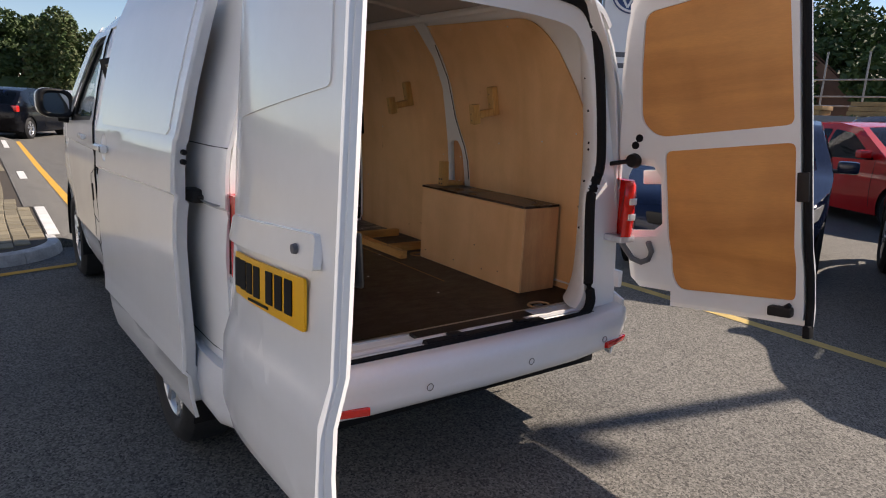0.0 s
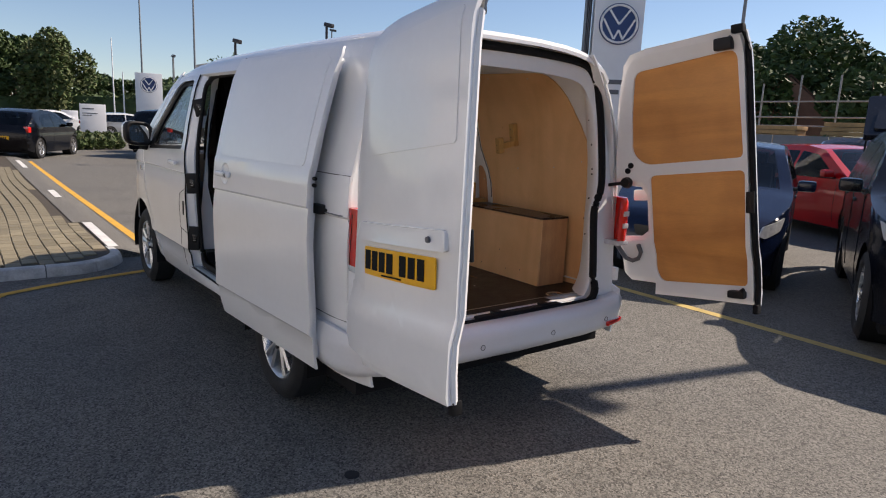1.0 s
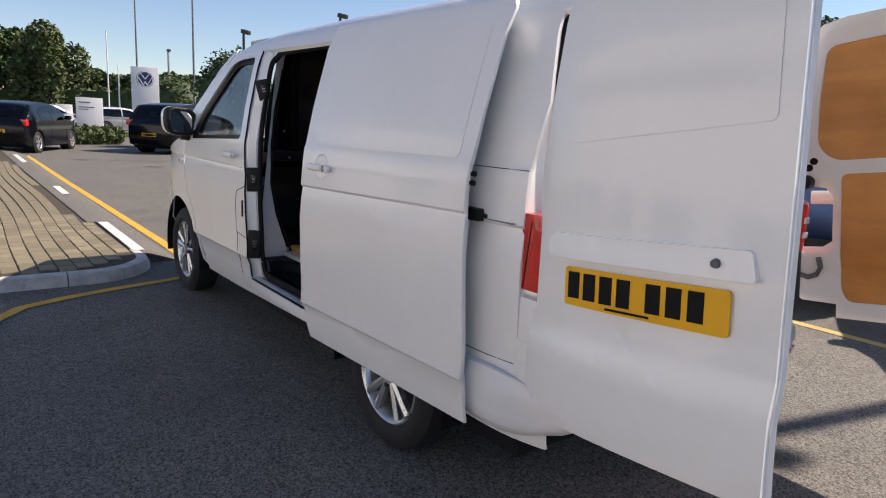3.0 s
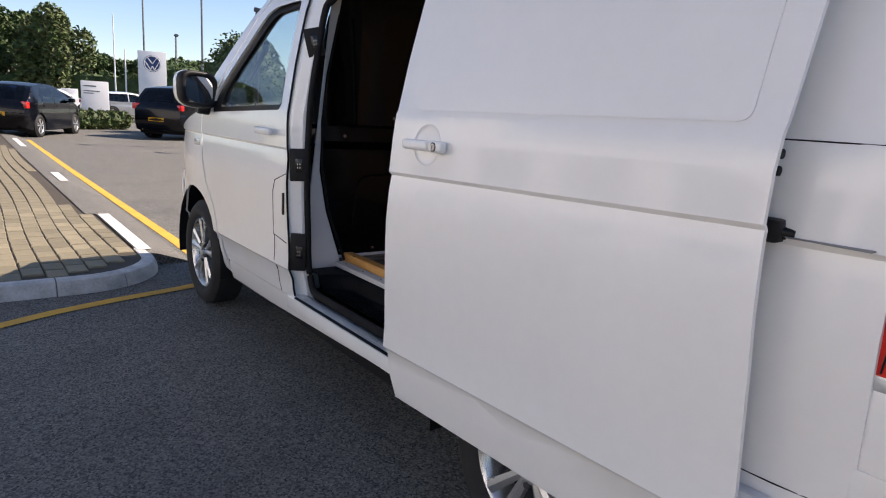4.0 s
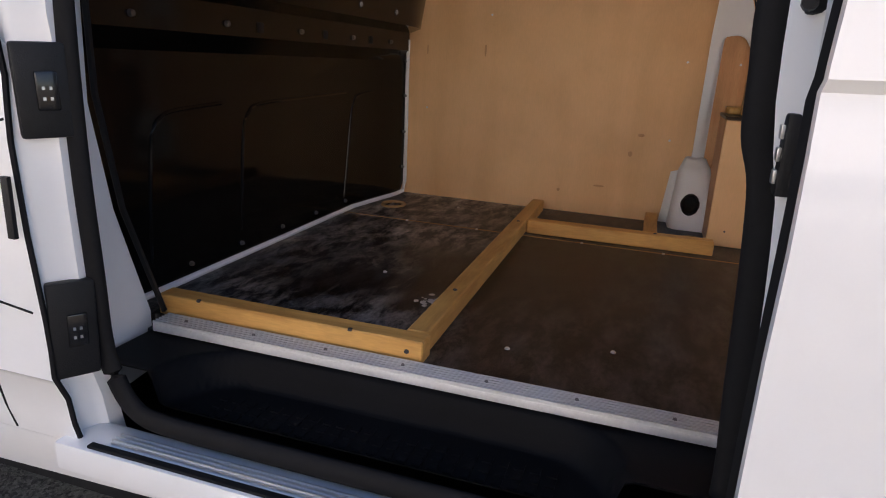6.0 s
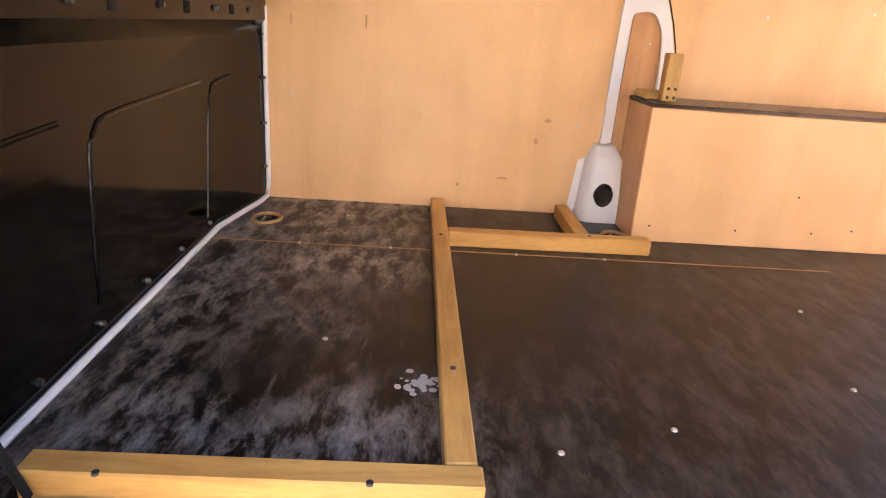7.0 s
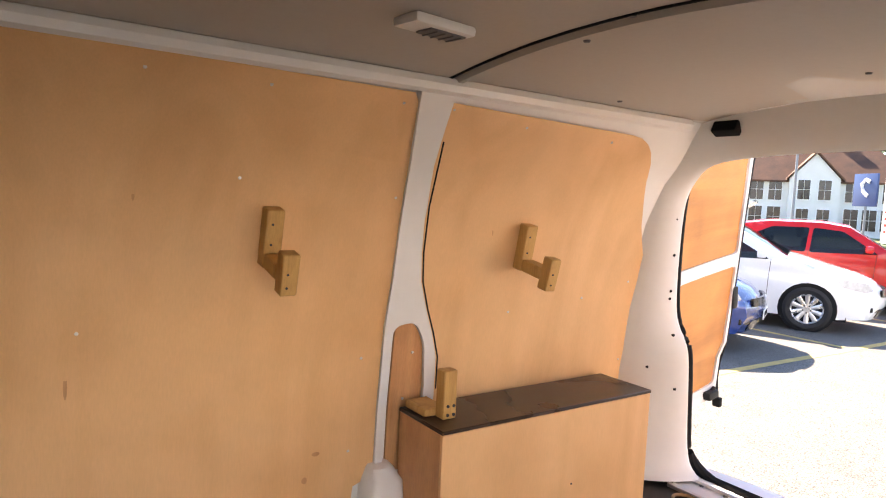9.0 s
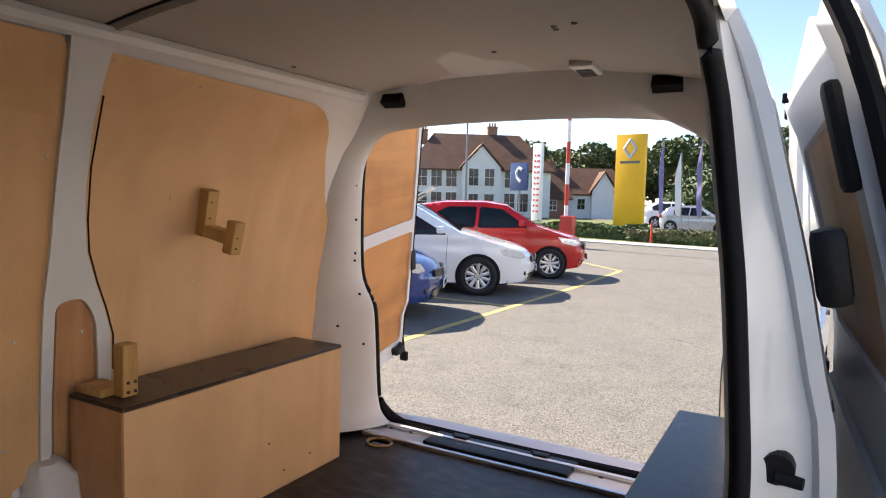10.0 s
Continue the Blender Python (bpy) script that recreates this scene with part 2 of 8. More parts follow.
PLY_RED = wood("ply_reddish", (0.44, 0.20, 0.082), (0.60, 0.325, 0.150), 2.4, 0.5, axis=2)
PINE = wood("pine_batten", (0.42, 0.175, 0.035), (0.66, 0.36, 0.105), 5.0, 0.6, axis=1)
PINE_X = wood("pine_batten_cross", (0.42, 0.175, 0.035), (0.66, 0.36, 0.105), 5.0, 0.6, axis=0)
PINE_Z = wood("treated_pine_block", (0.34, 0.165, 0.04), (0.56, 0.33, 0.11), 6.0, 0.65, axis=2)
FILM = floor_film("dark_film_ply")
FILM_TOP = material("film_ply_lid", (0.034, 0.021, 0.015), 0.28, vary=0.25, scale=3, fine=120, bump=0.05, bump_scale=300, spec=0.3)
ROOFLINER = material("roof_liner", (0.46, 0.43, 0.395), 0.65, vary=0.06, scale=2, fine=60, bump=0.05, bump_scale=150)
GLASS = glass("van_glass", (0.92, 0.95, 0.95))
CARGLASS = glass("car_glass", (0.34, 0.37, 0.38))
MIRROR = material("mirror_glass", (0.62, 0.63, 0.65), 0.02, metal=1.0, vary=0.02)
SEAT = material("seat_fabric", (0.03, 0.031, 0.034), 0.9, vary=0.25, fine=150)
ASPHALT = asphalt_mat("asphalt")
KERB = material("painted_kerb", (0.50, 0.50, 0.485), 0.8, vary=0.34, scale=11, fine=60, bump=0.4, bump_scale=60, island=0.1)
BRICK = material("paving_brick", (0.215, 0.185, 0.122), 0.88, vary=0.16, scale=14, fine=120, bump=0.4, bump_scale=120, island=0.22)
JOINT = material("paving_sand", (0.060, 0.048, 0.034), 0.95, vary=0.2, scale=4, fine=60, bump=0.3)
YELLOW = material("yellow_road_paint", (0.66, 0.36, 0.045), 0.8, vary=0.25, scale=5, fine=70, bump=0.2, bump_scale=120)
PALEYELLOW = material("faded_yellow_paint", (0.5, 0.37, 0.13), 0.85, vary=0.3, scale=5, fine=60)
WHITELINE = material("white_road_paint", (0.66, 0.65, 0.62), 0.8, vary=0.2, scale=6, fine=60)
SIGNWHITE = material("sign_white", (0.78, 0.78, 0.78), 0.45, vary=0.03)
SIGNBLUE = material("sign_navy", (0.02, 0.05, 0.16), 0.35, vary=0.06)
SIGNYEL = material("sign_yellow", (0.85, 0.47, 0.010), 0.5, vary=0.04)
SIGNRED = material("sign_red", (0.55, 0.05, 0.03), 0.5, vary=0.1)
SIGNGREY = material("sign_grey_bars", (0.12, 0.12, 0.13), 0.5, vary=0.1)
POLE = material("grey_pole", (0.22, 0.23, 0.24), 0.5, metal=0.3, vary=0.15)
LEAF = material("leaf_dark", (0.042, 0.075, 0.020), 0.7, vary=0.45, scale=1.5, fine=12)
LEAF2 = material("leaf_mid", (0.070, 0.112, 0.030), 0.7, vary=0.45, scale=1.5, fine=12)
LEAF3 = material("leaf_willow", (0.09, 0.108, 0.036), 0.75, vary=0.4, scale=1.5, fine=12)
LEAF_DRY = material("lavender_grey", (0.17, 0.16, 0.09), 0.85, vary=0.4, scale=4, fine=20)
BARK = material("bark", (0.10, 0.075, 0.05), 0.9, vary=0.3, scale=5, bump=0.5, bump_scale=30)
GRASS = material("grass", (0.12, 0.14, 0.04), 0.9, vary=0.35, scale=2, fine=30)
ROOFTILE = material("clay_roof", (0.105, 0.048, 0.028), 0.85, vary=0.5, scale=1.2, fine=14, bump=0.3, bump_scale=12)
RENDER = material("white_render", (0.70, 0.70, 0.68), 0.85, vary=0.06, scale=1, fine=12)
BRICKWALL = material("far_brick", (0.28, 0.14, 0.09), 0.9, vary=0.25, scale=2, fine=25)
GREYWALL = material("grey_hoarding", (0.22, 0.23, 0.24), 0.8, vary=0.15, scale=1, fine=8)
TIMBER = material("stacked_timber", (0.42, 0.25, 0.11), 0.8, vary=0.3, scale=2, fine=12)
SCAFF = material("scaffold", (0.32, 0.30, 0.28), 0.5, metal=0.4, vary=0.3)
FLAGP = material("flag_purple", (0.22, 0.2, 0.42), 0.8, vary=0.35, scale=2, fine=5)


def paint(name, col, metal=0.25, spec=0.5, coat=0.9):
    return material(name, col, 0.25, metal=metal, vary=0.06, scale=2, fine=40, coat=coat, spec=spec)


CAR_BLACK, CAR_RED, CAR_WHITE = paint("car_black", (0.003, 0.0035, 0.006), 0.0, 0.2, 0.3), paint("car_red", (0.50, 0.006, 0.007), 0.0, 0.3, 0.6), paint("car_white", (0.78, 0.79, 0.80), 0.0)
CAR_BLUE, CAR_SILVER, CAR_NAVY, CAR_MAROON = paint("car_blue", (0.010, 0.040, 0.20)), paint("car_silver", (0.42, 0.44, 0.46), 0.5), paint("car_navy", (0.004, 0.009, 0.030), 0.0, 0.2, 0.4), paint("car_dark_brown", (0.06, 0.02, 0.02))

# ---- mesh helpers ----


# the load space is laid out on a plan of its own, a little smaller than the van's shell
INNER = Matrix.Translation((0.0485, -0.0823, -0.0236)) @ Matrix.Diagonal((1.055, 1.033, 1.043, 1))


def load_at(x, y, z):
    return INNER @ Vector((x, y, z))


def link(name, bm, mats, parent=None, label="", smooth=38, plan=None):
    me = bpy.data.meshes.new(name)
    if plan is not None:
        bmesh.ops.transform(bm, matrix=plan, verts=bm.verts)
    bmesh.ops.recalc_face_normals(bm, faces=bm.faces)
    bm.to_mesh(me)
    bm.free()
    for m in mats if isinstance(mats, (list, tuple)) else [mats]:
        me.materials.append(m)
    if smooth:
        me.shade_smooth()
        me.set_sharp_from_angle(angle=radians(smooth))
    ob = new(name, me)
    if parent:
        ob.parent = parent
    if label:
        ob["label"] = label
    return ob


def part(name, bm, mats, parent, label="", smooth=38, plan=None):
    return link(name, bm, mats, parent, label, smooth, plan)


def split(name, bm, mats, parent, label="", smooth=38, plan=None):
    """Each loose piece of the mesh becomes a part of its own."""
    if plan is not None:
        bmesh.ops.transform(bm, matrix=plan, verts=bm.verts)
    obs, seen = [], set()
    for v in bm.verts:
        if v in seen:
            continue
        isle, stack = [], [v]
        seen.add(v)
        while stack:
            q = stack.pop()
            isle.append(q)
            for e in q.link_edges:
                o = e.other_vert(q)
                if o not in seen:
                    seen.add(o)
                    stack.append(o)
        nb = bmesh.new()
        vm = {q: nb.verts.new(q.co) for q in isle}
        for f in {f for q in isle for f in q.link_faces}:
            nb.faces.new([vm[q] for q in f.verts]).material_index = f.material_index
        bmesh.ops.recalc_face_normals(nb, faces=nb.faces)
        obs.append(part(name, nb, mats, parent, label, smooth))
    bm.free()
    return obs


def thing(name, label, category, group="", kind="", at=(0, 0, 0), turn=0.0):
    ob = new(name)
    ob.empty_display_size = 0.2
    ob.matrix_world = pose(*at, 0, 0, turn)
    return tagged(ob, label, category, group, kind)


def box(bm, lo, hi, bevel=0.0, m=None, mat=0, seg=2):
    made = bmesh.ops.create_cube(bm, size=1)["verts"]
    for v in made:
        v.co = Vector([(a + b) / 2 + c * (b - a) for a, b, c in zip(lo, hi, v.co)])
    faces = {f for v in made for f in v.link_faces}
    for f in faces:
        f.material_index = mat
    if bevel:
        edges = list({e for v in made for e in v.link_edges})
        out = bmesh.ops.bevel(bm, geom=edges, offset=bevel, segments=seg, affect="EDGES", profile=0.6)
        made = list({v for f in out["faces"] for v in f.verts} | {v for v in made if v.is_valid})
        for f in {f for v in made for f in v.link_faces}:
            f.material_index = mat
    if m is not None:
        bmesh.ops.transform(bm, matrix=m, verts=made)
    return made


def rod(bm, p0, p1, r0, r1=None, n=12, mat=0):
    p0, p1 = Vector(p0), Vector(p1)
    d = p1 - p0
    q = d.to_track_quat("Z", "Y").to_matrix().to_4x4()
    m = Matrix.Translation((p0 + p1) / 2) @ q
    out = bmesh.ops.create_cone(bm, cap_ends=True, segments=n, radius1=r0, radius2=r0 if r1 is None else r1, depth=d.length, matrix=m)["verts"]
    for f in {f for v in out for f in v.link_faces}:
        f.material_index = mat
    return out


def tube(bm, pts, r, n=8, closed=False, mat=0):
    """A round tube along points."""
    pts = [Vector(p) for p in pts]
    rings = []
    k = len(pts)
    for i, p in enumerate(pts):
        a, b = (pts[i - 1], pts[(i + 1) % k]) if closed else (pts[max(i - 1, 0)], pts[min(i + 1, k - 1)])
        d = (b - a).normalized()
        up = Vector((0, 0, 1)) if abs(d.z) < 0.9 else Vector((0, 1, 0))
        s = d.cross(up).normalized()
        u = s.cross(d)
        rings.append([bm.verts.new(p + (s * math.cos(w) + u * math.sin(w)) * r) for w in (math.tau * j / n for j in range(n))])
    for i in range(k if closed else k - 1):
        a, b = rings[i], rings[(i + 1) % k]
        for j in range(n):
            bm.faces.new((a[j], a[(j + 1) % n], b[(j + 1) % n], b[j])).material_index = mat
    if not closed:
        bm.faces.new(rings[0][::-1]).material_index = mat
        bm.faces.new(rings[-1]).material_index = mat


def rounded(pts, r, n=5):
    """A closed outline with its corners rounded; r may be a list."""
    out, k = [], len(pts)
    for i in range(k):
        p, a, b = Vector(pts[i]), Vector(pts[i - 1]), Vector(pts[(i + 1) % k])
        ri = r[i] if isinstance(r, (list, tuple)) else r
        if ri <= 0:
            out.append(tuple(p))
            continue
        u, v = (a - p), (b - p)
        ri = min(ri, u.length * 0.49, v.length * 0.49)
        s, e = p + u.normalized() * ri, p + v.normalized() * ri
        for j in range(n + 1):
            w = j / n
            out.append(tuple((1 - w) ** 2 * s + 2 * w * (1 - w) * p + w * w * e))
    return out


def sheet(outline, holes=(), cuts_u=(), cuts_v=(), where=None, thick=0.0, push=None, bm=None, mat=0):
    """A plate cut out of the (u, v) plane, with holes, cut along lines so that it can follow a curved surface.
    where(u, v) gives the place; thick moves the back along push(u, v) or the vector push."""
    own = bmesh.new()
    edges = []
    for loop in (outline, *holes):
        vs = [own.verts.new((u, v, 0)) for u, v in loop]
        edges += [own.edges.new((vs[i - 1], vs[i])) for i in range(len(vs))]
    bmesh.ops.triangle_fill(own, use_beauty=True, use_dissolve=False, edges=edges, normal=(0, 0, 1))
    for axis, cuts in ((0, cuts_u), (1, cuts_v)):
        for c in cuts:
            n = Vector((1, 0, 0)) if axis == 0 else Vector((0, 1, 0))
            bmesh.ops.bisect_plane(own, geom=own.verts[:] + own.edges[:] + own.faces[:], plane_co=n * c, plane_no=n, dist=1e-5)
    flat = {v: (v.co.x, v.co.y) for v in own.verts}
    faces = own.faces[:]
    if thick:
        out = bmesh.ops.extrude_face_region(own, geom=faces, use_keep_orig=True)
        back = [g for g in out["geom"] if isinstance(g, bmesh.types.BMVert)]
        for v in back:
            u, w = v.co.x, v.co.y
            p = Vector(where(u, w)) if where else Vector((u, w, 0))
            d = Vector(push(u, w)) if callable(push) else Vector(push)
            v.co = p + d * thick
    for v, (u, w) in flat.items():
        v.co = Vector(where(u, w)) if where else Vector((u, w, 0))
    for f in own.faces:
        f.material_index = mat
    if bm is None:
        return own
    me = bpy.data.meshes.new("tmp")
    own.to_mesh(me)
    own.free()
    bm.from_mesh(me)
    bpy.data.meshes.remove(me)
    return bm


def flow(pts, n=4):
    """Rounds a coarse line by a Catmull-Rom curve with n steps a span."""
    out = []
    for i in range(len(pts) - 1):
        p = [pts[max(i - 1, 0)], pts[i], pts[i + 1], pts[min(i + 2, len(pts) - 1)]]
        for k in range(n):
            u = k / n
            w = (-0.5 * u + u * u - 0.5 * u ** 3, 1 - 2.5 * u * u + 1.5 * u ** 3, 0.5 * u + 2 * u * u - 1.5 * u ** 3, -0.5 * u * u + 0.5 * u ** 3)
            out.append((sum(a * q[0] for a, q in zip(w, p)), sum(a * q[1] for a, q in zip(w, p))))
    return out + [pts[-1]]


def span(a, b, step):
    n = max(1, round((b - a) / step))
    return [a + (b - a) * i / n for i in range(n + 1)]


def arc(cy, cz, r, a0, a1, n=14):
    return [(cy + r * math.cos(radians(a0 + (a1 - a0) * i / n)), cz + r * math.sin(radians(a0 + (a1 - a0) * i / n))) for i in range(n + 1)]


def curve_at(x, xs, ys):
    return float(np.interp(x, xs, ys))


# ---- ground ----
bm = bmesh.new()
ys = [-900, -60, -20, -6, 0, 6, 20, 60, 900]
grid = [[bm.verts.new((x, y, 0)) for x in ys] for y in ys]
for i in range(8):
    for j in range(8):
        bm.faces.new((grid[i][j], grid[i][j + 1], grid[i + 1][j + 1], grid[i + 1][j]))
tagged(link("ground", bm, ASPHALT), "worn grey tarmac of a car dealer's yard", "ground", kind="structure")


def ribbon(name, pts, width, mat, label, z=0.004):
    bm = bmesh.new()
    pts = [Vector((*p, 0)) for p in pts]
    rows = []
    for i, p in enumerate(pts):
        d = (pts[min(i + 1, len(pts) - 1)] - pts[max(i - 1, 0)]).normalized()
        s = Vector((d.y, -d.x, 0)) * width / 2
        rows.append((bm.verts.new(p + s + Vector((0, 0, z))), bm.verts.new(p - s + Vector((0, 0, z)))))
    for a, b in zip(rows, rows[1:]):
        bm.faces.new((a[0], a[1], b[1], b[0]))
    return tagged(link(name, bm, mat), label, "road marking", kind="structure")


ribbon("yellow_line", [(-0.60, 4.55), (-0.585, 6), (-0.605, 9), (-0.63, 12.5), (-0.64, 20)], 0.10, YELLOW, "yellow painted line along the block-paved island")
bend = [(-0.60, 4.55), (-0.75, 4.43), (-0.95, 4.36), (-1.4, 4.24), (-1.75, 4.12), (-2.05, 3.97), (-2.22, 3.72), (-2.32, 3.42), (-2.40, 2.8), (-2.44, 2.0), (-2.47, 1.0), (-2.5, -1.0), (-2.55, -4)]
ribbon("yellow_line", bend, 0.09, YELLOW, "yellow painted line bending round the kerbed island", z=0.006)
ribbon("bay_line", [(3.02, 6), (2.95, 2), (2.93, 0.4), (2.86, -2.0), (2.82, -3.4), (2.72, -6.5), (2.64, -9.0), (2.68, -12.1)], 0.10, PALEYELLOW, "faded yellow line along the parking bays")
ribbon("bay_line", [(2.68, -12.1), (3.98, -13.44), (7.6, -14.7)], 0.10, PALEYELLOW, "faded yellow line closing the parking bays")
for y in (-3.5, -6.2, -9.05):
    ribbon("bay_line", [(2.85, y + 0.1), (7.8, y)], 0.09, PALEYELLOW, "faded line between two parking bays")
ribbon("tar_joint", [(7.1, -9.6), (2.75, -12.8), (-3.66, -12.4), (-9.2, -11.05)], 0.03, RUBBER, "thin dark tar joint across the tarmac", z=0.003)
# oil spot: a flat dark oval just above the tarmac
bm = bmesh.new()
vs = [bm.verts.new((-1.36 + 0.10 * math.cos(a) * (1 + 0.12 * math.sin(3 * a)), -0.18 + 0.07 * math.sin(a), 0.004)) for a in (math.tau * i / 20 for i in range(20))]
bm.faces.new(vs)
tagged(link("oil_spot", bm, DARKMETAL), "flat dark oil spot on the tarmac", "drain cover", kind="structure")

# block-paved island: bed, kerb stones, bricks
KX, KY, KZ = -0.95, 4.47, 0.10


def island_edge(y_end=26.0, x_end=-9.0, inset=0.0):
    r = 0.62 - inset
    pts = [(x_end, KY + inset)]
    cx, cy = KX - 0.62, KY + 0.62
    pts += [(cx + r * math.cos(radians(a)), cy + r * math.sin(radians(a))) for a in range(-90, 1, 10)]
    pts.append((KX - inset, y_end))
    return pts


isl = thing("paved_island", "raised island paved with buff block bricks", "pavement", kind="structure")
edge = island_edge(inset=0.11)
bm = sheet(edge + [(-9, 26)], where=lambda u, v: (u, v, KZ - 0.012), thick=0.09, push=(0, 0, -1))
part("bed", bm, JOINT, isl)
line = island_edge()
# kerb stones along the edge
dist, seg = 0.0, []
for a, b in zip(line, line[1:]):
    a, b = Vector(a), Vector(b)
    n = max(1, round((b - a).length / 0.12))
    seg += [(a.lerp(b, i / n)) for i in range(n)]
seg.append(Vector(line[-1]))
acc, start = 0.0, 0
stones = []
for i in range(1, len(seg)):
    acc += (seg[i] - seg[i - 1]).length
    lim = 0.42 if seg[i].y < 5.4 and seg[i].x > -1.7 else 0.9
    if acc >= lim or i == len(seg) - 1:
        stones.append(seg[start : i + 1])
        start, acc = i, 0.0


def kerb_stone(pts, low):
    bm = bmesh.new()
    rows = []
    for i, p in enumerate(pts):
        d = (pts[min(i + 1, len(pts) - 1)] - pts[max(i - 1, 0)]).normalized()
        s = Vector((-d.y, d.x))
        q = p + d * (0.004 if i == 0 else -0.004 if i == len(pts) - 1 else 0)
        top = KZ * low
        prof = [(0.0, -0.02), (0.012, top * 0.55), (0.03, top * 0.9), (0.055, top), (0.115, top), (0.115, -0.02)]
        rows.append([bm.verts.new((q.x + s.x * o, q.y + s.y * o, z)) for o, z in prof])
    for a, b in zip(rows, rows[1:]):
        for j in range(6):
            bm.faces.new((a[j], a[(j + 1) % 6], b[(j + 1) % 6], b[j]))
    bm.faces.new(rows[0])
    bm.faces.new(rows[-1][::-1])
    return bm


for k, st in enumerate(stones):
    if st[0].y > 5.05:
        continue
    part("kerb_stone", kerb_stone(st, 1.0), KERB, isl, smooth=30)
bm = bmesh.new()
rows = [[bm.verts.new((x, y, z)) for x, z in ((inn, KZ - 0.002), (KX, KZ - 0.006), (-0.80, 0.045), (-0.68, 0.0025))] for y, inn in ((5.12, -1.06), (7.10, -1.06), (7.12, -1.15), (14.0, -1.20), (20.5, -1.20))]
for a, b in zip(rows, rows[1:]):
    for j in range(3):
        bm.faces.new((a[j], a[j + 1], b[j + 1], b[j]))
bm.faces.new([r for r in rows[0]] + [bm.verts.new((-1.06, 5.12, -0.01))])
part("ramp_strip", bm, ASPHALT, isl, "tarmac strip running down from the paving")
for lo, hi in ((5.25, 7.05), (9.95, 11.05), (16.3, 19.0)):
    bm = bmesh.new()
    box(bm, (KX - 0.10, lo, KZ), (KX + 0.00, hi, KZ + 0.004))
    part("white_dash", bm, WHITELINE, isl, "white painted dash on the kerb")

# small thin disc for a dark round spot on the tarmac
bm = bmesh.new()
rod(bm, (-0.97, 0.04, 0.0), (-0.97, 0.04, 0.005), 0.034, 0.032, 18)
tagged(link("dark_spot", bm, TYRE), "small dark round spot on the tarmac", "cover")

# ---- the van ----
SZ = [0.28, 0.36, 0.45, 0.525, 0.545, 0.62, 0.80, 0.95, 1.040, 1.090, 1.101, 1.112, 1.20, 1.275, 1.29, 1.45, 1.60, 1.72, 1.82, 1.88, 1.92, 1.95, 1.968]
SX = [0.895, 0.925, 0.943, 0.949, 0.966, 0.962, 0.968, 0.971, 0.965, 0.957, 0.968, 0.967, 0.963, 0.956, 0.949, 0.917, 0.880, 0.848, 0.803, 0.758, 0.69, 0.58, 0.42]


def half(z):
    return curve_at(z, SZ, SX)


def body_x(y, z):
    x = half(z) - 0.0117 * max(0.0, 3.9 - y)
    if y < 0.40:
        x -= 0.075 * ((0.40 - y) / 0.34) ** 2
    if y > 3.9:
        x -= 0.24 * ((y - 3.9) / 0.95) ** 2.2
    return x


ZCUT = [z for z in SZ if z < 1.9] + [0.7, 0.875, 1.36, 1.525, 1.66, 1.77, 1.85]
van = thing("panel_van", "white panel van with side and rear doors wide open", "van")


def side_part(name, outline, holes=(), sgn=-1, off=0.0, thick=0.012, mat=WHITE, parent=None, label="", ycuts=(), fx=None):
    fx = fx or body_x
    bm = sheet(outline, holes, cuts_u=ycuts, cuts_v=ZCUT, where=lambda y, z: (sgn * (fx(y, z) + off), y, z), thick=thick, push=(-sgn, 0, 0))
    return part(name, bm, mat, parent or van, label)


def arch_edge(cy, r=0.425, cz=0.335, z=0.34):
    a = math.degrees(math.asin((z - cz) / r))
    return arc(cy, cz, r, a, 180 - a, 18)


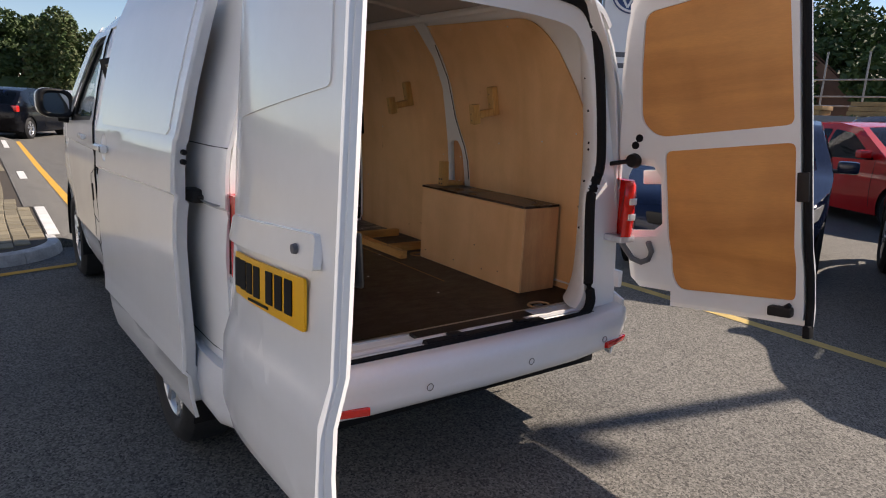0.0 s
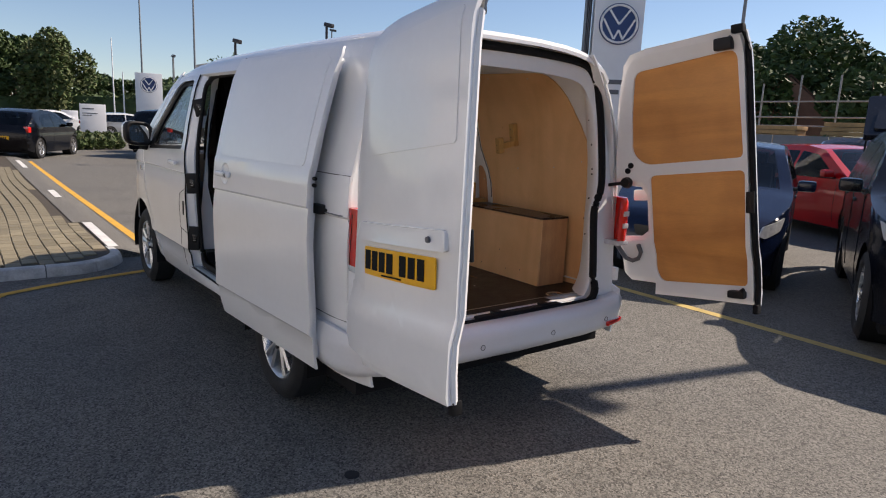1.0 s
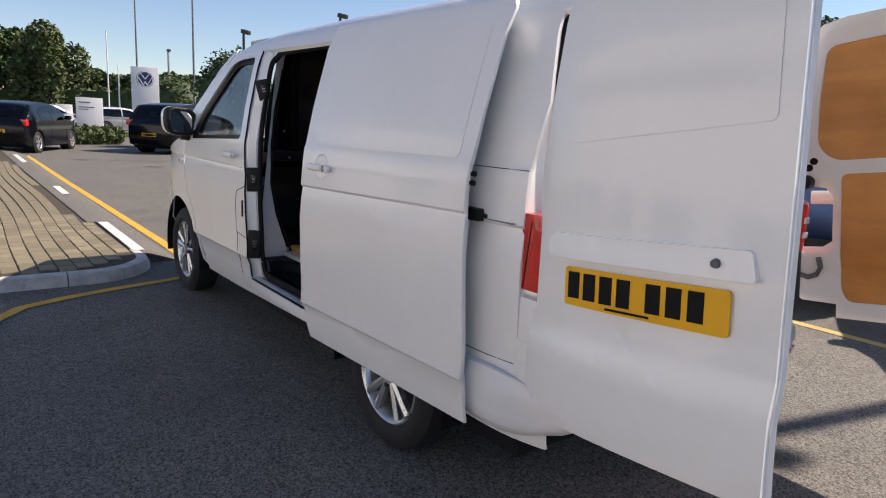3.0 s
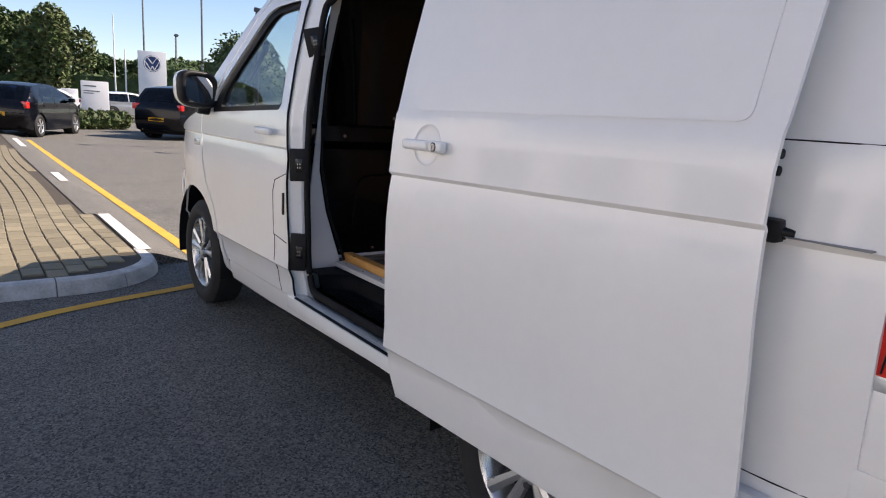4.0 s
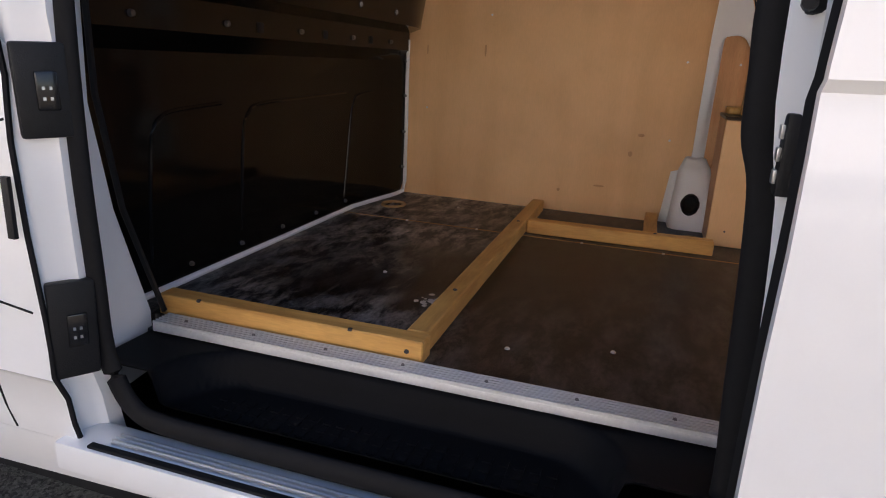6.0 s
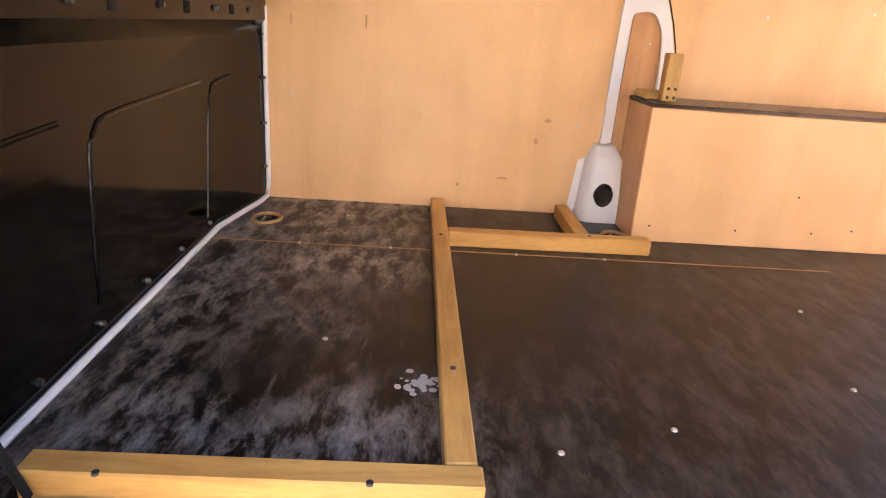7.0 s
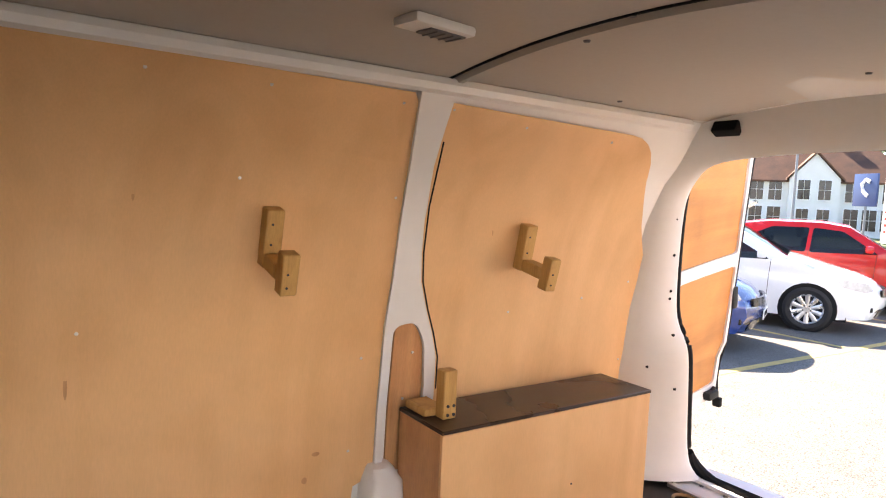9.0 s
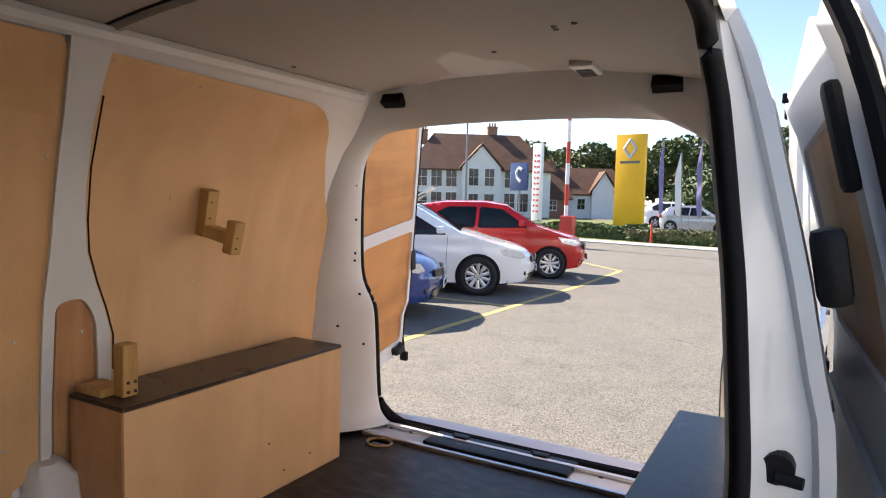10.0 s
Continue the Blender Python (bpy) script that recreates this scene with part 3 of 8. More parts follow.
FENDER_Y = span(3.9, 4.8, 0.1)
for sgn, tag in ((-1, "nearside"), (1, "offside")):
    # quarter panel with rear wheel arch
    low = [(1.448, 0.34)] + arch_edge(0.99) + [(0.13, 0.34)]
    if sgn < 0:
        q = low + [(0.12, 0.60), (0.225, 0.62), (0.235, 1.28), (0.22, 1.5), (0.27, 1.80), (1.448, 1.80)]
        side_part("quarter_panel", q, sgn=sgn, ycuts=span(0.12, 0.4, 0.05), label="white rear quarter panel with wheel arch")
    else:
        q = [(2.60, 0.34)] + low + [(0.12, 0.60), (0.225, 0.62), (0.235, 1.28), (0.22, 1.5), (0.27, 1.80), (2.60, 1.80)]
        side_part("side_panel", q, sgn=sgn, ycuts=span(0.12, 0.4, 0.05), label="plain white van side")
    # front door with window
    win = rounded([(2.70, 1.265), (3.66, 1.225), (3.60, 1.33), (3.08, 1.755), (2.745, 1.765)], [0.03, 0.03, 0.03, 0.09, 0.05])
    door = [(2.565, 0.405), (3.46, 0.405), (3.55, 0.55), (3.62, 0.70), (3.74, 0.82), (3.81, 1.05), (3.80, 1.20), (3.70, 1.28), (3.14, 1.80), (2.68, 1.80), (2.62, 1.25), (2.60, 1.10), (2.59, 0.80)]
    fd = side_part("front_door", door, [win], sgn=sgn, label="white front door")
    # fender
    fen = [(3.47, 0.32), (3.58, 0.34)] + arch_edge(3.996, 0.43)[::-1] + [(4.60, 0.34), (4.84, 0.42), (4.86, 0.75), (4.74, 0.98), (4.45, 1.10), (3.90, 1.22), (3.815, 1.23), (3.825, 1.05), (3.755, 0.82), (3.635, 0.70), (3.565, 0.55)]
    side_part("fender", fen, sgn=sgn, ycuts=FENDER_Y, label="white front wing")
    # A-pillar and door frame top
    ap = [(3.83, 1.24), (3.95, 1.24), (3.16, 1.84), (3.14, 1.81), (3.71, 1.29)]
    side_part("a_pillar", ap, sgn=sgn)
    sill = [(1.40, 0.28), (3.50, 0.28), (3.46, 0.40), (2.56, 0.40), (1.40, 0.40)]
    side_part("sill", sill, sgn=sgn, off=-0.004)
    # window glass and its black frame
    gw = rounded([(2.695, 1.26), (3.67, 1.22), (3.61, 1.33), (3.085, 1.76), (2.74, 1.77)], 0.03)
    gl = side_part("window_glass", gw, sgn=sgn, off=-0.03, thick=0.004, mat=GLASS, parent=fd, label="clear side window")
    gl.visible_shadow = False
    ring = rounded([(2.675, 1.245), (3.70, 1.205), (3.63, 1.34), (3.095, 1.775), (2.73, 1.785)], 0.03)
    inner = rounded([(2.735, 1.29), (3.56, 1.255), (3.53, 1.34), (3.06, 1.725), (2.775, 1.735)], [0.03, 0.03, 0.03, 0.08, 0.05])
    side_part("window_frame", ring, [inner], sgn=sgn, off=-0.022, thick=0.03, mat=BLACK, parent=fd, label="black window surround")
    # door handle
    bm = bmesh.new()
    box(bm, (-0.014, -0.088, -0.016), (0.012, 0.088, 0.016), 0.0125, pose(sgn * 0.987, 2.79, 1.165), seg=4)
    box(bm, (-0.012, -0.02, -0.01), (0.004, 0.02, 0.01), 0.004, pose(sgn * 0.975, 2.735, 1.165))
    box(bm, (-0.012, -0.02, -0.01), (0.004, 0.02, 0.01), 0.004, pose(sgn * 0.975, 2.845, 1.165))
    part("door_handle", bm, WHITE, fd, "white pull handle")
    # indicator repeater
    bm = bmesh.new()
    box(bm, (-0.008, -0.05, -0.02), (0.008, 0.05, 0.02), 0.008, pose(sgn * 0.962, 3.90, 1.04))
    part("side_badge", bm, [CLEAR_LENS], van, "small chrome side repeater")
    # mirror: black rim and foot, white cap, tilted glass
    mm = pose(sgn * 1.045, 3.655, 1.343, 0, 0, sgn * -16)

    def oval(y, k, n=28):
        pts = []
        for i in range(n):
            a = math.tau * i / n
            ca, sa = math.cos(a), math.sin(a)
            pts.append(mm @ Vector((0.118 * k * math.copysign(abs(ca) ** 0.62, ca), y, 0.100 * k * math.copysign(abs(sa) ** 0.62, sa) + 0.012 * ca * sgn * k)))
        return pts

    def shell(bm, rows, close):
        vs = [[bm.verts.new(p) for p in oval(y, k)] for y, k in rows]
        for a, b in zip(vs, vs[1:]):
            for i in range(len(a)):
                bm.faces.new((a[i], a[(i + 1) % len(a)], b[(i + 1) % len(a)], b[i]))
        if close:
            bm.faces.new(vs[-1])

    bm = bmesh.new()
    shell(bm, [(-0.046, 0.70), (-0.058, 0.80), (-0.060, 0.90), (-0.052, 0.985), (-0.030, 1.0), (-0.006, 0.99)], False)
    mir = part("door_mirror", bm, BLACK, van, "door mirror with black rim and white cap", smooth=60)
    bm = bmesh.new()
    shell(bm, [(-0.010, 0.998), (0.0, 1.01), (0.025, 0.97), (0.050, 0.86), (0.070, 0.66), (0.080, 0.35)], True)
    part("mirror_cap", bm, WHITE, mir, "white mirror cap", smooth=60)
    bm = bmesh.new()
    shell(bm, [(-0.040, 0.72), (-0.046, 0.71)], True)
    part("mirror_glass", bm, MIRROR, mir)
    bm = bmesh.new()
    rod(bm, (sgn * 0.92, 3.69, 1.235), (sgn * 1.01, 3.71, 1.255), 0.035, 0.045)
    part("mirror_arm", bm, BLACK, mir)

# seams drawn as narrow dark gaps on the near front door
bm = bmesh.new()


def groove(bm, pts, r=0.0024, sgn=-1, off=0.0):
    dense = []
    for (y0, z0), (y1, z1) in zip(pts, pts[1:]):
        n = max(1, round(math.hypot(y1 - y0, z1 - z0) / 0.05))
        dense += [(y0 + (y1 - y0) * i / n, z0 + (z1 - z0) * i / n) for i in range(n)]
    dense.append(pts[-1])
    tube(bm, [(sgn * (body_x(y, z) + off), y, z) for y, z in dense], r, 5)


groove(bm, [(2.60, 0.985), (2.72, 0.945), (2.745, 0.89), (2.745, 0.685), (2.60, 0.665)])
groove(bm, [(2.735, 0.685), (2.735, 0.56), (2.71, 0.41)])
part("filler_flap_gap", bm, RUBBER, van, "thin dark gap round the filler flap")
bm = bmesh.new()
groove(bm, [(2.565, 0.40), (2.59, 0.80), (2.60, 1.10), (2.62, 1.25), (2.68, 1.80)], 0.005, off=-0.004)
part("door_gap", bm, RUBBER, van)
bm = bmesh.new()
box(bm, (-0.974, 2.585, 0.80), (-0.966, 2.600, 0.90), 0.002)
part("filler_clip", bm, BLACK, van)

# roof: one lofted shell from gutter to gutter
bm = bmesh.new()
prof = [(z, half(z)) for z in (1.80, 1.84, 1.88, 1.91, 1.935, 1.955, 1.968)] + [(1.978, 0.22), (1.980, 0.0)]
prof = [(-x, z) for z, x in prof] + [(x, z) for z, x in prof[-2::-1]]
rows = []
for y, dz in ((0.246, -0.030), (0.265, -0.008), (0.32, 0.0), (1.0, 0.006), (1.8, 0.008), (2.6, 0.0), (2.95, -0.02), (3.12, -0.05), (3.20, -0.09)):
    k = body_x(y, 1.8) / half(1.8)
    rows.append([bm.verts.new((x * k, y, max(z + dz * min(1, (z - 1.80) / 0.1), 1.80))) for x, z in prof])
for a, b in zip(rows, rows[1:]):
    for i in range(len(a) - 1):
        bm.faces.new((a[i], a[i + 1], b[i + 1], b[i]))
out = bmesh.ops.extrude_face_region(bm, geom=bm.faces[:], use_keep_orig=True)
for v in [g for g in out["geom"] if isinstance(g, bmesh.types.BMVert)]:
    v.co.z -= 0.018
    v.co.x *= 0.985
part("roof", bm, WHITE, van, "white roof")

# windscreen, bonnet, nose
bm = sheet([(-0.80, 0), (0.80, 0), (0.70, 1), (-0.70, 1)], cuts_u=span(-0.7, 0.7, 0.2), where=lambda u, v: (u, 3.98 - 0.80 * v + 0.14 * (1 - (u / 0.8) ** 2), 1.22 + 0.63 * v), thick=0.005, push=(0, 0, -1))
ws = part("windscreen", bm, GLASS, van)
ws.visible_shadow = False
bm = sheet([(-0.86, 0), (0.86, 0), (0.74, 1), (-0.74, 1)], cuts_u=span(-0.8, 0.8, 0.2), cuts_v=(0.25, 0.5, 0.75), where=lambda u, v: (u * (1 - 0.02 * v), 3.92 + 0.86 * v + 0.08 * (1 - (u / 0.9) ** 2), 1.235 - 0.20 * v ** 1.8 + 0.02 * (1 - (u / 0.9) ** 2)), thick=0.02, push=(0, 0, -1))
part("bonnet", bm, WHITE, van)
bm = sheet(rounded([(-0.80, 0.30), (0.80, 0.30), (0.84, 0.7), (0.76, 1.04), (-0.76, 1.04), (-0.84, 0.7)], 0.06), cuts_u=span(-0.7, 0.7, 0.2), cuts_v=(0.5, 0.7, 0.9), where=lambda u, v: (u, 4.90 - 0.16 * (u / 0.85) ** 2 - 0.12 * max(0, v - 0.7), v), thick=0.03, push=(0, -1, 0))
part("front_bumper", bm, WHITE, van)
for sgn in (-1, 1):
    bm = bmesh.new()
    box(bm, (-0.14, -0.05, -0.10), (0.14, 0.05, 0.10), 0.04, pose(sgn * 0.68, 4.76, 0.92, 0, 0, sgn * -25))
    part("headlight", bm, CLEAR_LENS, van, "clear headlight")

# underbody and wheel housings
bm = bmesh.new()
box(bm, (-0.84, 0.25, 0.26), (0.84, 4.6, 0.33))
for sgn in (-1, 1):
    box(bm, (sgn * 0.86 - 0.02, 1.46, 0.27), (sgn * 0.86 + 0.02, 3.5, 0.33))
part("underbody", bm, RUBBER, van)
bm = bmesh.new()
for cy in (0.99, 3.996):
    for sgn in (-1, 1):
        pts = arc(cy, 0.335, 0.44, -10, 190, 18)
        outer = [bm.verts.new((sgn * 0.945, y, z)) for y, z in pts]
        inn = [bm.verts.new((sgn * 0.66, y, z)) for y, z in pts]
        for i in range(len(pts) - 1):
            bm.faces.new((outer[i], outer[i + 1], inn[i + 1], inn[i]))
        bm.faces.new(inn)
split("wheel_housing", bm, RUBBER, van, "black wheel arch liner")


# wheels
def wheel_meshes(r=0.335, rim_r=0.215, w=0.215, spokes=5, twin=True):
    """Tyre, rim and hub as meshes whose axle is x and whose outer face is at -x."""
    tyre = bmesh.new()
    prof = [(-w / 2 + 0.03, rim_r), (-w / 2 + 0.008, rim_r + 0.02), (-w / 2, rim_r + 0.06), (-w / 2 + 0.012, r - 0.03), (-w / 2 + 0.035, r - 0.004), (-0.02, r), (0.02, r), (w / 2 - 0.035, r - 0.004), (w / 2, rim_r + 0.06), (w / 2 - 0.02, rim_r)]
    n = 40
    rings = [[tyre.verts.new((x, rr * math.cos(math.tau * i / n), rr * math.sin(math.tau * i / n))) for x, rr in prof] for i in range(n)]
    for i in range(n):
        a, b = rings[i], rings[(i + 1) % n]
        for j in range(len(prof) - 1):
            tyre.faces.new((a[j], a[j + 1], b[j + 1], b[j]))
    rim = bmesh.new()
    prof = [(-w / 2 + 0.028, rim_r + 0.006), (-w / 2 + 0.02, rim_r - 0.004), (-w / 2 + 0.03, rim_r - 0.018), (-w / 2 + 0.07, rim_r - 0.03), (w / 2 - 0.04, rim_r - 0.04)]
    rings = [[rim.verts.new((x, rr * math.cos(math.tau * i / n), rr * math.sin(math.tau * i / n))) for x, rr in prof] for i in range(n)]
    for i in range(n):
        a, b = rings[i], rings[(i + 1) % n]
        for j in range(len(prof) - 1):
            rim.faces.new((a[j], a[j + 1], b[j + 1], b[j]))
    for k in range(spokes):
        for side in (-1, 1) if twin else (0,):
            a0 = math.tau * k / spokes + math.pi / 2
            root, tip = a0 + side * 0.18, a0 + side * 0.21
            r0, r1 = 0.035, rim_r - 0.012
            wd0, wd1 = (0.013, 0.021) if twin else (0.02, 0.034)
            vs = []
            for rr, wd, ang, x in ((r0, wd0, root, -w / 2 + 0.035), (r1, wd1, tip, -w / 2 + 0.026)):
                c, s = math.cos(ang), math.sin(ang)
                for dx, dw in ((0, -wd), (-0.008, 0), (0, wd), (0.03, wd * 0.7), (0.03, -wd * 0.7)):
                    vs.append(rim.verts.new((x + dx, rr * c - dw * s, rr * s + dw * c)))
            for j in range(5):
                rim.faces.new((vs[j], vs[(j + 1) % 5], vs[5 + (j + 1) % 5], vs[5 + j]))
    rod(rim, (-w / 2 + 0.022, 0, 0), (-w / 2 + 0.07, 0, 0), 0.045, 0.055, 18)
    rod(rim, (-w / 2 + 0.016, 0, 0), (-w / 2 + 0.03, 0, 0), 0.028, 0.03, 18)
    hub = bmesh.new()
    rod(hub, (-w / 2 + 0.09, 0, 0), (-w / 2 + 0.105, 0, 0), rim_r - 0.05, None, 28)
    for k in range(5):
        a = math.tau * (k + 0.5) / 5 + math.pi / 2
        rod(hub, (-w / 2 + 0.018, 0.052 * math.cos(a), 0.052 * math.sin(a)), (-w / 2 + 0.05, 0.052 * math.cos(a), 0.052 * math.sin(a)), 0.011, None, 8)
    return tyre, rim, hub


def add_wheel(parent, at, flip, r, rim_r, w=0.2, spokes=5, twin=True, cache={}):
    key = (r, rim_r, w, spokes, twin)
    if key not in cache:
        cache[key] = [None]
        t, rm, hb = wheel_meshes(*key)
        made = []
        for nm, b, mt in (("tyre", t, TYRE), ("rim", rm, RIM), ("brake_disc", hb, DARKMETAL)):
            o = link(nm, b, mt, smooth=40)
            made.append(o.data)
            bpy.data.objects.remove(o)
        cache[key] = made
    tyre = new("wheel", cache[key][0])
    tyre.parent = parent
    tyre.matrix_local = pose(*at, 0, 0, 180 if flip else 0)
    for nm, me in (("rim", cache[key][1]), ("brake_disc", cache[key][2])):
        o = new(nm, me)
        o.parent = tyre
    return tyre


for y in (0.99, 3.996):
    for sgn in (-1, 1):
        add_wheel(van, (sgn * 0.835, y, 0.335), sgn > 0, 0.335, 0.222, 0.215)

# ---- side door opening ----


def jamb_x(z, d):
    return -(half(z) - 0.022 - d * curve_at(z, [0.4, 1.15, 1.5, 1.8], [1.0, 0.85, 0.55, 0.25]))


# rear jamb (C-pillar) and front jamb (B-pillar) as lofted posts
def post(name, rows, mat, label=""):
    """rows: for each height a closed ring of points."""
    bm = bmesh.new()
    rings = [[bm.verts.new(p) for p in r] for r in rows]
    k = len(rings[0])
    for a, b in zip(rings, rings[1:]):
        for j in range(k):
            bm.faces.new((a[j], a[(j + 1) % k], b[(j + 1) % k], b[j]))
    bm.faces.new(rings[0])
    bm.faces.new(rings[-1][::-1])
    return part(name, bm, mat, van, label)


zz = span(0.36, 1.80, 0.06)
CZ = [0.36, 0.51, 0.70, 0.87, 0.98, 1.04, 1.19, 1.27, 1.42, 1.52, 1.67, 1.80]
CX = [-0.817, -0.817, -0.817, -0.822, -0.824, -0.826, -0.827, -0.821, -0.808, -0.795, -0.774, -0.750]
CY = [1.486, 1.490, 1.500, 1.510, 1.520, 1.537, 1.546, 1.537, 1.527, 1.521, 1.516, 1.512]


def c_ring(z):
    sx, sy, ox = curve_at(z, CZ, CX), curve_at(z, CZ, CY), jamb_x(z, 0.004)
    return [(ox, 1.440, z), (ox + 0.003, sy - 0.036, z), (ox + 0.022, sy - 0.034, z), (ox + 0.030, sy - 0.046, z), ((ox + sx) / 2, sy - 0.042, z), (sx - 0.012, sy - 0.012, z), (sx + 0.020, sy - 0.020, z), (sx + 0.024, 1.39, z), (ox + 0.02, 1.39, z)]


post("c_pillar", [c_ring(z) for z in zz], WHITE, "white pillar behind the side door opening")
post("b_pillar", [[(jamb_x(z, 0.006), 2.60 + 0.05 * max(0, z - 1.2), z), (jamb_x(z, 0.016), 2.585 + 0.05 * max(0, z - 1.2), z), (jamb_x(z, 0.045), 2.572, z), (jamb_x(z, 0.055), 2.556, z), (jamb_x(z, 0.085), 2.553, z), (jamb_x(z, 0.115), 2.60, z), (jamb_x(z, 0.11), 2.68, z), (jamb_x(z, 0.02), 2.68, z)] for z in zz], WHITE, "white pillar before the side door opening")
# inner white gusset between B-pillar and bulkhead
bm = sheet([(0.43, -0.87), (0.545, -0.87), (1.80, -0.73), (1.80, -0.68), (1.28, -0.775), (1.0, -0.785), (0.80, -0.745), (0.56, -0.66), (0.43, -0.66)], cuts_u=span(0.6, 1.7, 0.2), where=lambda z, x: (x, 2.60 + 0.12 * (x + 0.87), z), thick=0.01, push=(0, 1, 0))
part("pillar_trim", bm, WHITE_IN, van, "pale inner trim beside the bulkhead")
# black latch boxes on the B-pillar
for z0, z1 in ((0.955, 1.10), (0.54, 0.715), (1.50, 1.62)):
    bm = bmesh.new()
    zc = (z0 + z1) / 2
    m = Matrix.Translation((jamb_x(zc, 0.022), 2.572, zc)) @ pose(0, 0, 0, 0, math.degrees(math.atan((half(z1) - half(z0)) / (z1 - z0))), -31)
    box(bm, (-0.022, -0.010, -(z1 - z0) / 2), (0.052, 0.012, (z1 - z0) / 2), 0.006, m)
    lb = part("latch_box", bm, BLACK, van, "black door contact and latch box on the pillar")
    bm = bmesh.new()
    box(bm, (0.004, -0.014, -0.030), (0.036, 0.0, 0.030), 0.004, m)
    for k in range(4):
        box(bm, (0.012 + 0.010 * (k % 2), -0.016, -0.014 + 0.016 * (k // 2)), (0.016 + 0.010 * (k % 2), -0.010, -0.009 + 0.016 * (k // 2)), 0, m, mat=1)
    part("contact_plate", bm, [GLOSSBLACK, ALU], lb)
# seal loop
def smooth_loop(pts, n=5):
    """A closed line rounded through its points."""
    out, k = [], len(pts)
    for i in range(k):
        p = [Vector(pts[(i + j) % k]) for j in (-1, 0, 1, 2)]
        for j in range(n):
            u = j / n
            out.append(p[0] * (-0.5 * u + u * u - 0.5 * u ** 3) + p[1] * (1 - 2.5 * u * u + 1.5 * u ** 3) + p[2] * (0.5 * u + 2 * u * u - 1.5 * u ** 3) + p[3] * (-0.5 * u * u + 0.5 * u ** 3))
    return out


loop = [(jamb_x(z, 0.082), 2.548, z) for z in (1.70, 1.5, 1.3, 1.1, 0.9, 0.72, 0.60)]
loop += [(-0.860, 2.535, 0.53), (-0.866, 2.49, 0.470), (-0.868, 2.42, 0.450)] + [(-0.868, y, 0.447) for y in (2.2, 1.95, 1.70)]
loop += [(-0.862, 1.58, 0.449), (-0.842, 1.515, 0.475), (-0.820, 1.492, 0.54)]
loop += [(curve_at(z, CZ, CX), curve_at(z, CZ, CY), z) for z in (0.70, 0.87, 0.98, 1.04, 1.11, 1.19, 1.27, 1.42, 1.52, 1.67)]
loop += [(-0.757, 1.525, 1.745), (-0.752, 1.58, 1.785), (-0.752, 1.8, 1.79), (-0.755, 2.2, 1.79), (-0.762, 2.46, 1.785), (-0.775, 2.53, 1.75)]
bm = bmesh.new()
ring = smooth_loop(loop)
tube(bm, ring, 0.021, 10, closed=True)
for v in bm.verts:
    c = min(ring, key=lambda p: (p - v.co).length_squared)
    v.co.x = c.x + (v.co.x - c.x) * 0.62
part("door_seal", bm, RUBBER, van, "black rubber seal round the side door opening", smooth=60)
# contacts and stop on the C-pillar
stop_x, stop_y, stop_z = -0.866, 1.520, 1.196
bm = bmesh.new()
box(bm, (-0.014, -0.008, -0.048), (0.014, 0.010, 0.048), 0.004, pose(-0.857, 1.506, 1.022))
cb = part("contact_block", bm, BLACK, van, "black contact block on the pillar")
bm = bmesh.new()
for k in range(3):
    box(bm, (-0.007, 0.008, -0.034 + 0.026 * k), (0.007, 0.014, -0.018 + 0.026 * k), 0.001, pose(-0.857, 1.506, 1.022))
split("contact", bm, ALU, cb)
bm = bmesh.new()
box(bm, (-0.034, -0.010, -0.042), (0.034, 0.004, 0.042), 0.006, pose(stop_x, stop_y - 0.030, stop_z))
sp = part("stop_plate", bm, WHITE, van, "white plate under the door stop")
bm = bmesh.new()
rod(bm, (stop_x, stop_y - 0.028, stop_z + 0.002), (stop_x - 0.002, stop_y, stop_z), 0.025, 0.021, 14)
rod(bm, (stop_x - 0.002, stop_y - 0.003, stop_z - 0.009), (stop_x - 0.033, stop_y + 0.003, stop_z - 0.011), 0.010, 0.008, 10)
part("door_stop", bm, BLACK, sp, "black rubber door stop")
# sill with slide rail
bm = bmesh.new()
box(bm, (-0.945, 1.42, 0.36), (-0.855, 2.60, 0.418), 0.008)
part("sill_top", bm, WHITE, van, "white sill with slide rail")
bm = bmesh.new()
box(bm, (-0.938, 1.45, 0.416), (-0.924, 2.53, 0.423), 0.002)
part("rail_slot", bm, RUBBER, van, "black slot of the door rail")
bm = bmesh.new()
box(bm, (-0.916, 1.45, 0.417), (-0.885, 2.50, 0.424), 0.003)
rl = part("slide_rail", bm, ALU, van, "bright slide rail in the sill")
bm = bmesh.new()
for k in range(3):
    box(bm, (-0.912 + 0.010 * k, 1.45, 0.4235), (-0.909 + 0.010 * k, 2.50, 0.428), 0.001)
split("rail_rib", bm, ALU, rl)
# entry step: a moulded tray with a rounded well, and the shelf round it
def well_z(x, y):
    qx, qy, r = x + 0.86, abs(y - 2.045) - 0.405, 0.125
    dx, dy = qx - 0.150 + r, qy + r
    d = math.hypot(max(dx, 0), max(dy, 0)) + min(max(dx, dy), 0) - r
    w = min(1.0, max(0.0, (d + 0.010) / 0.026))
    return 0.466 + 0.066 * w * w * (3 - 2 * w)


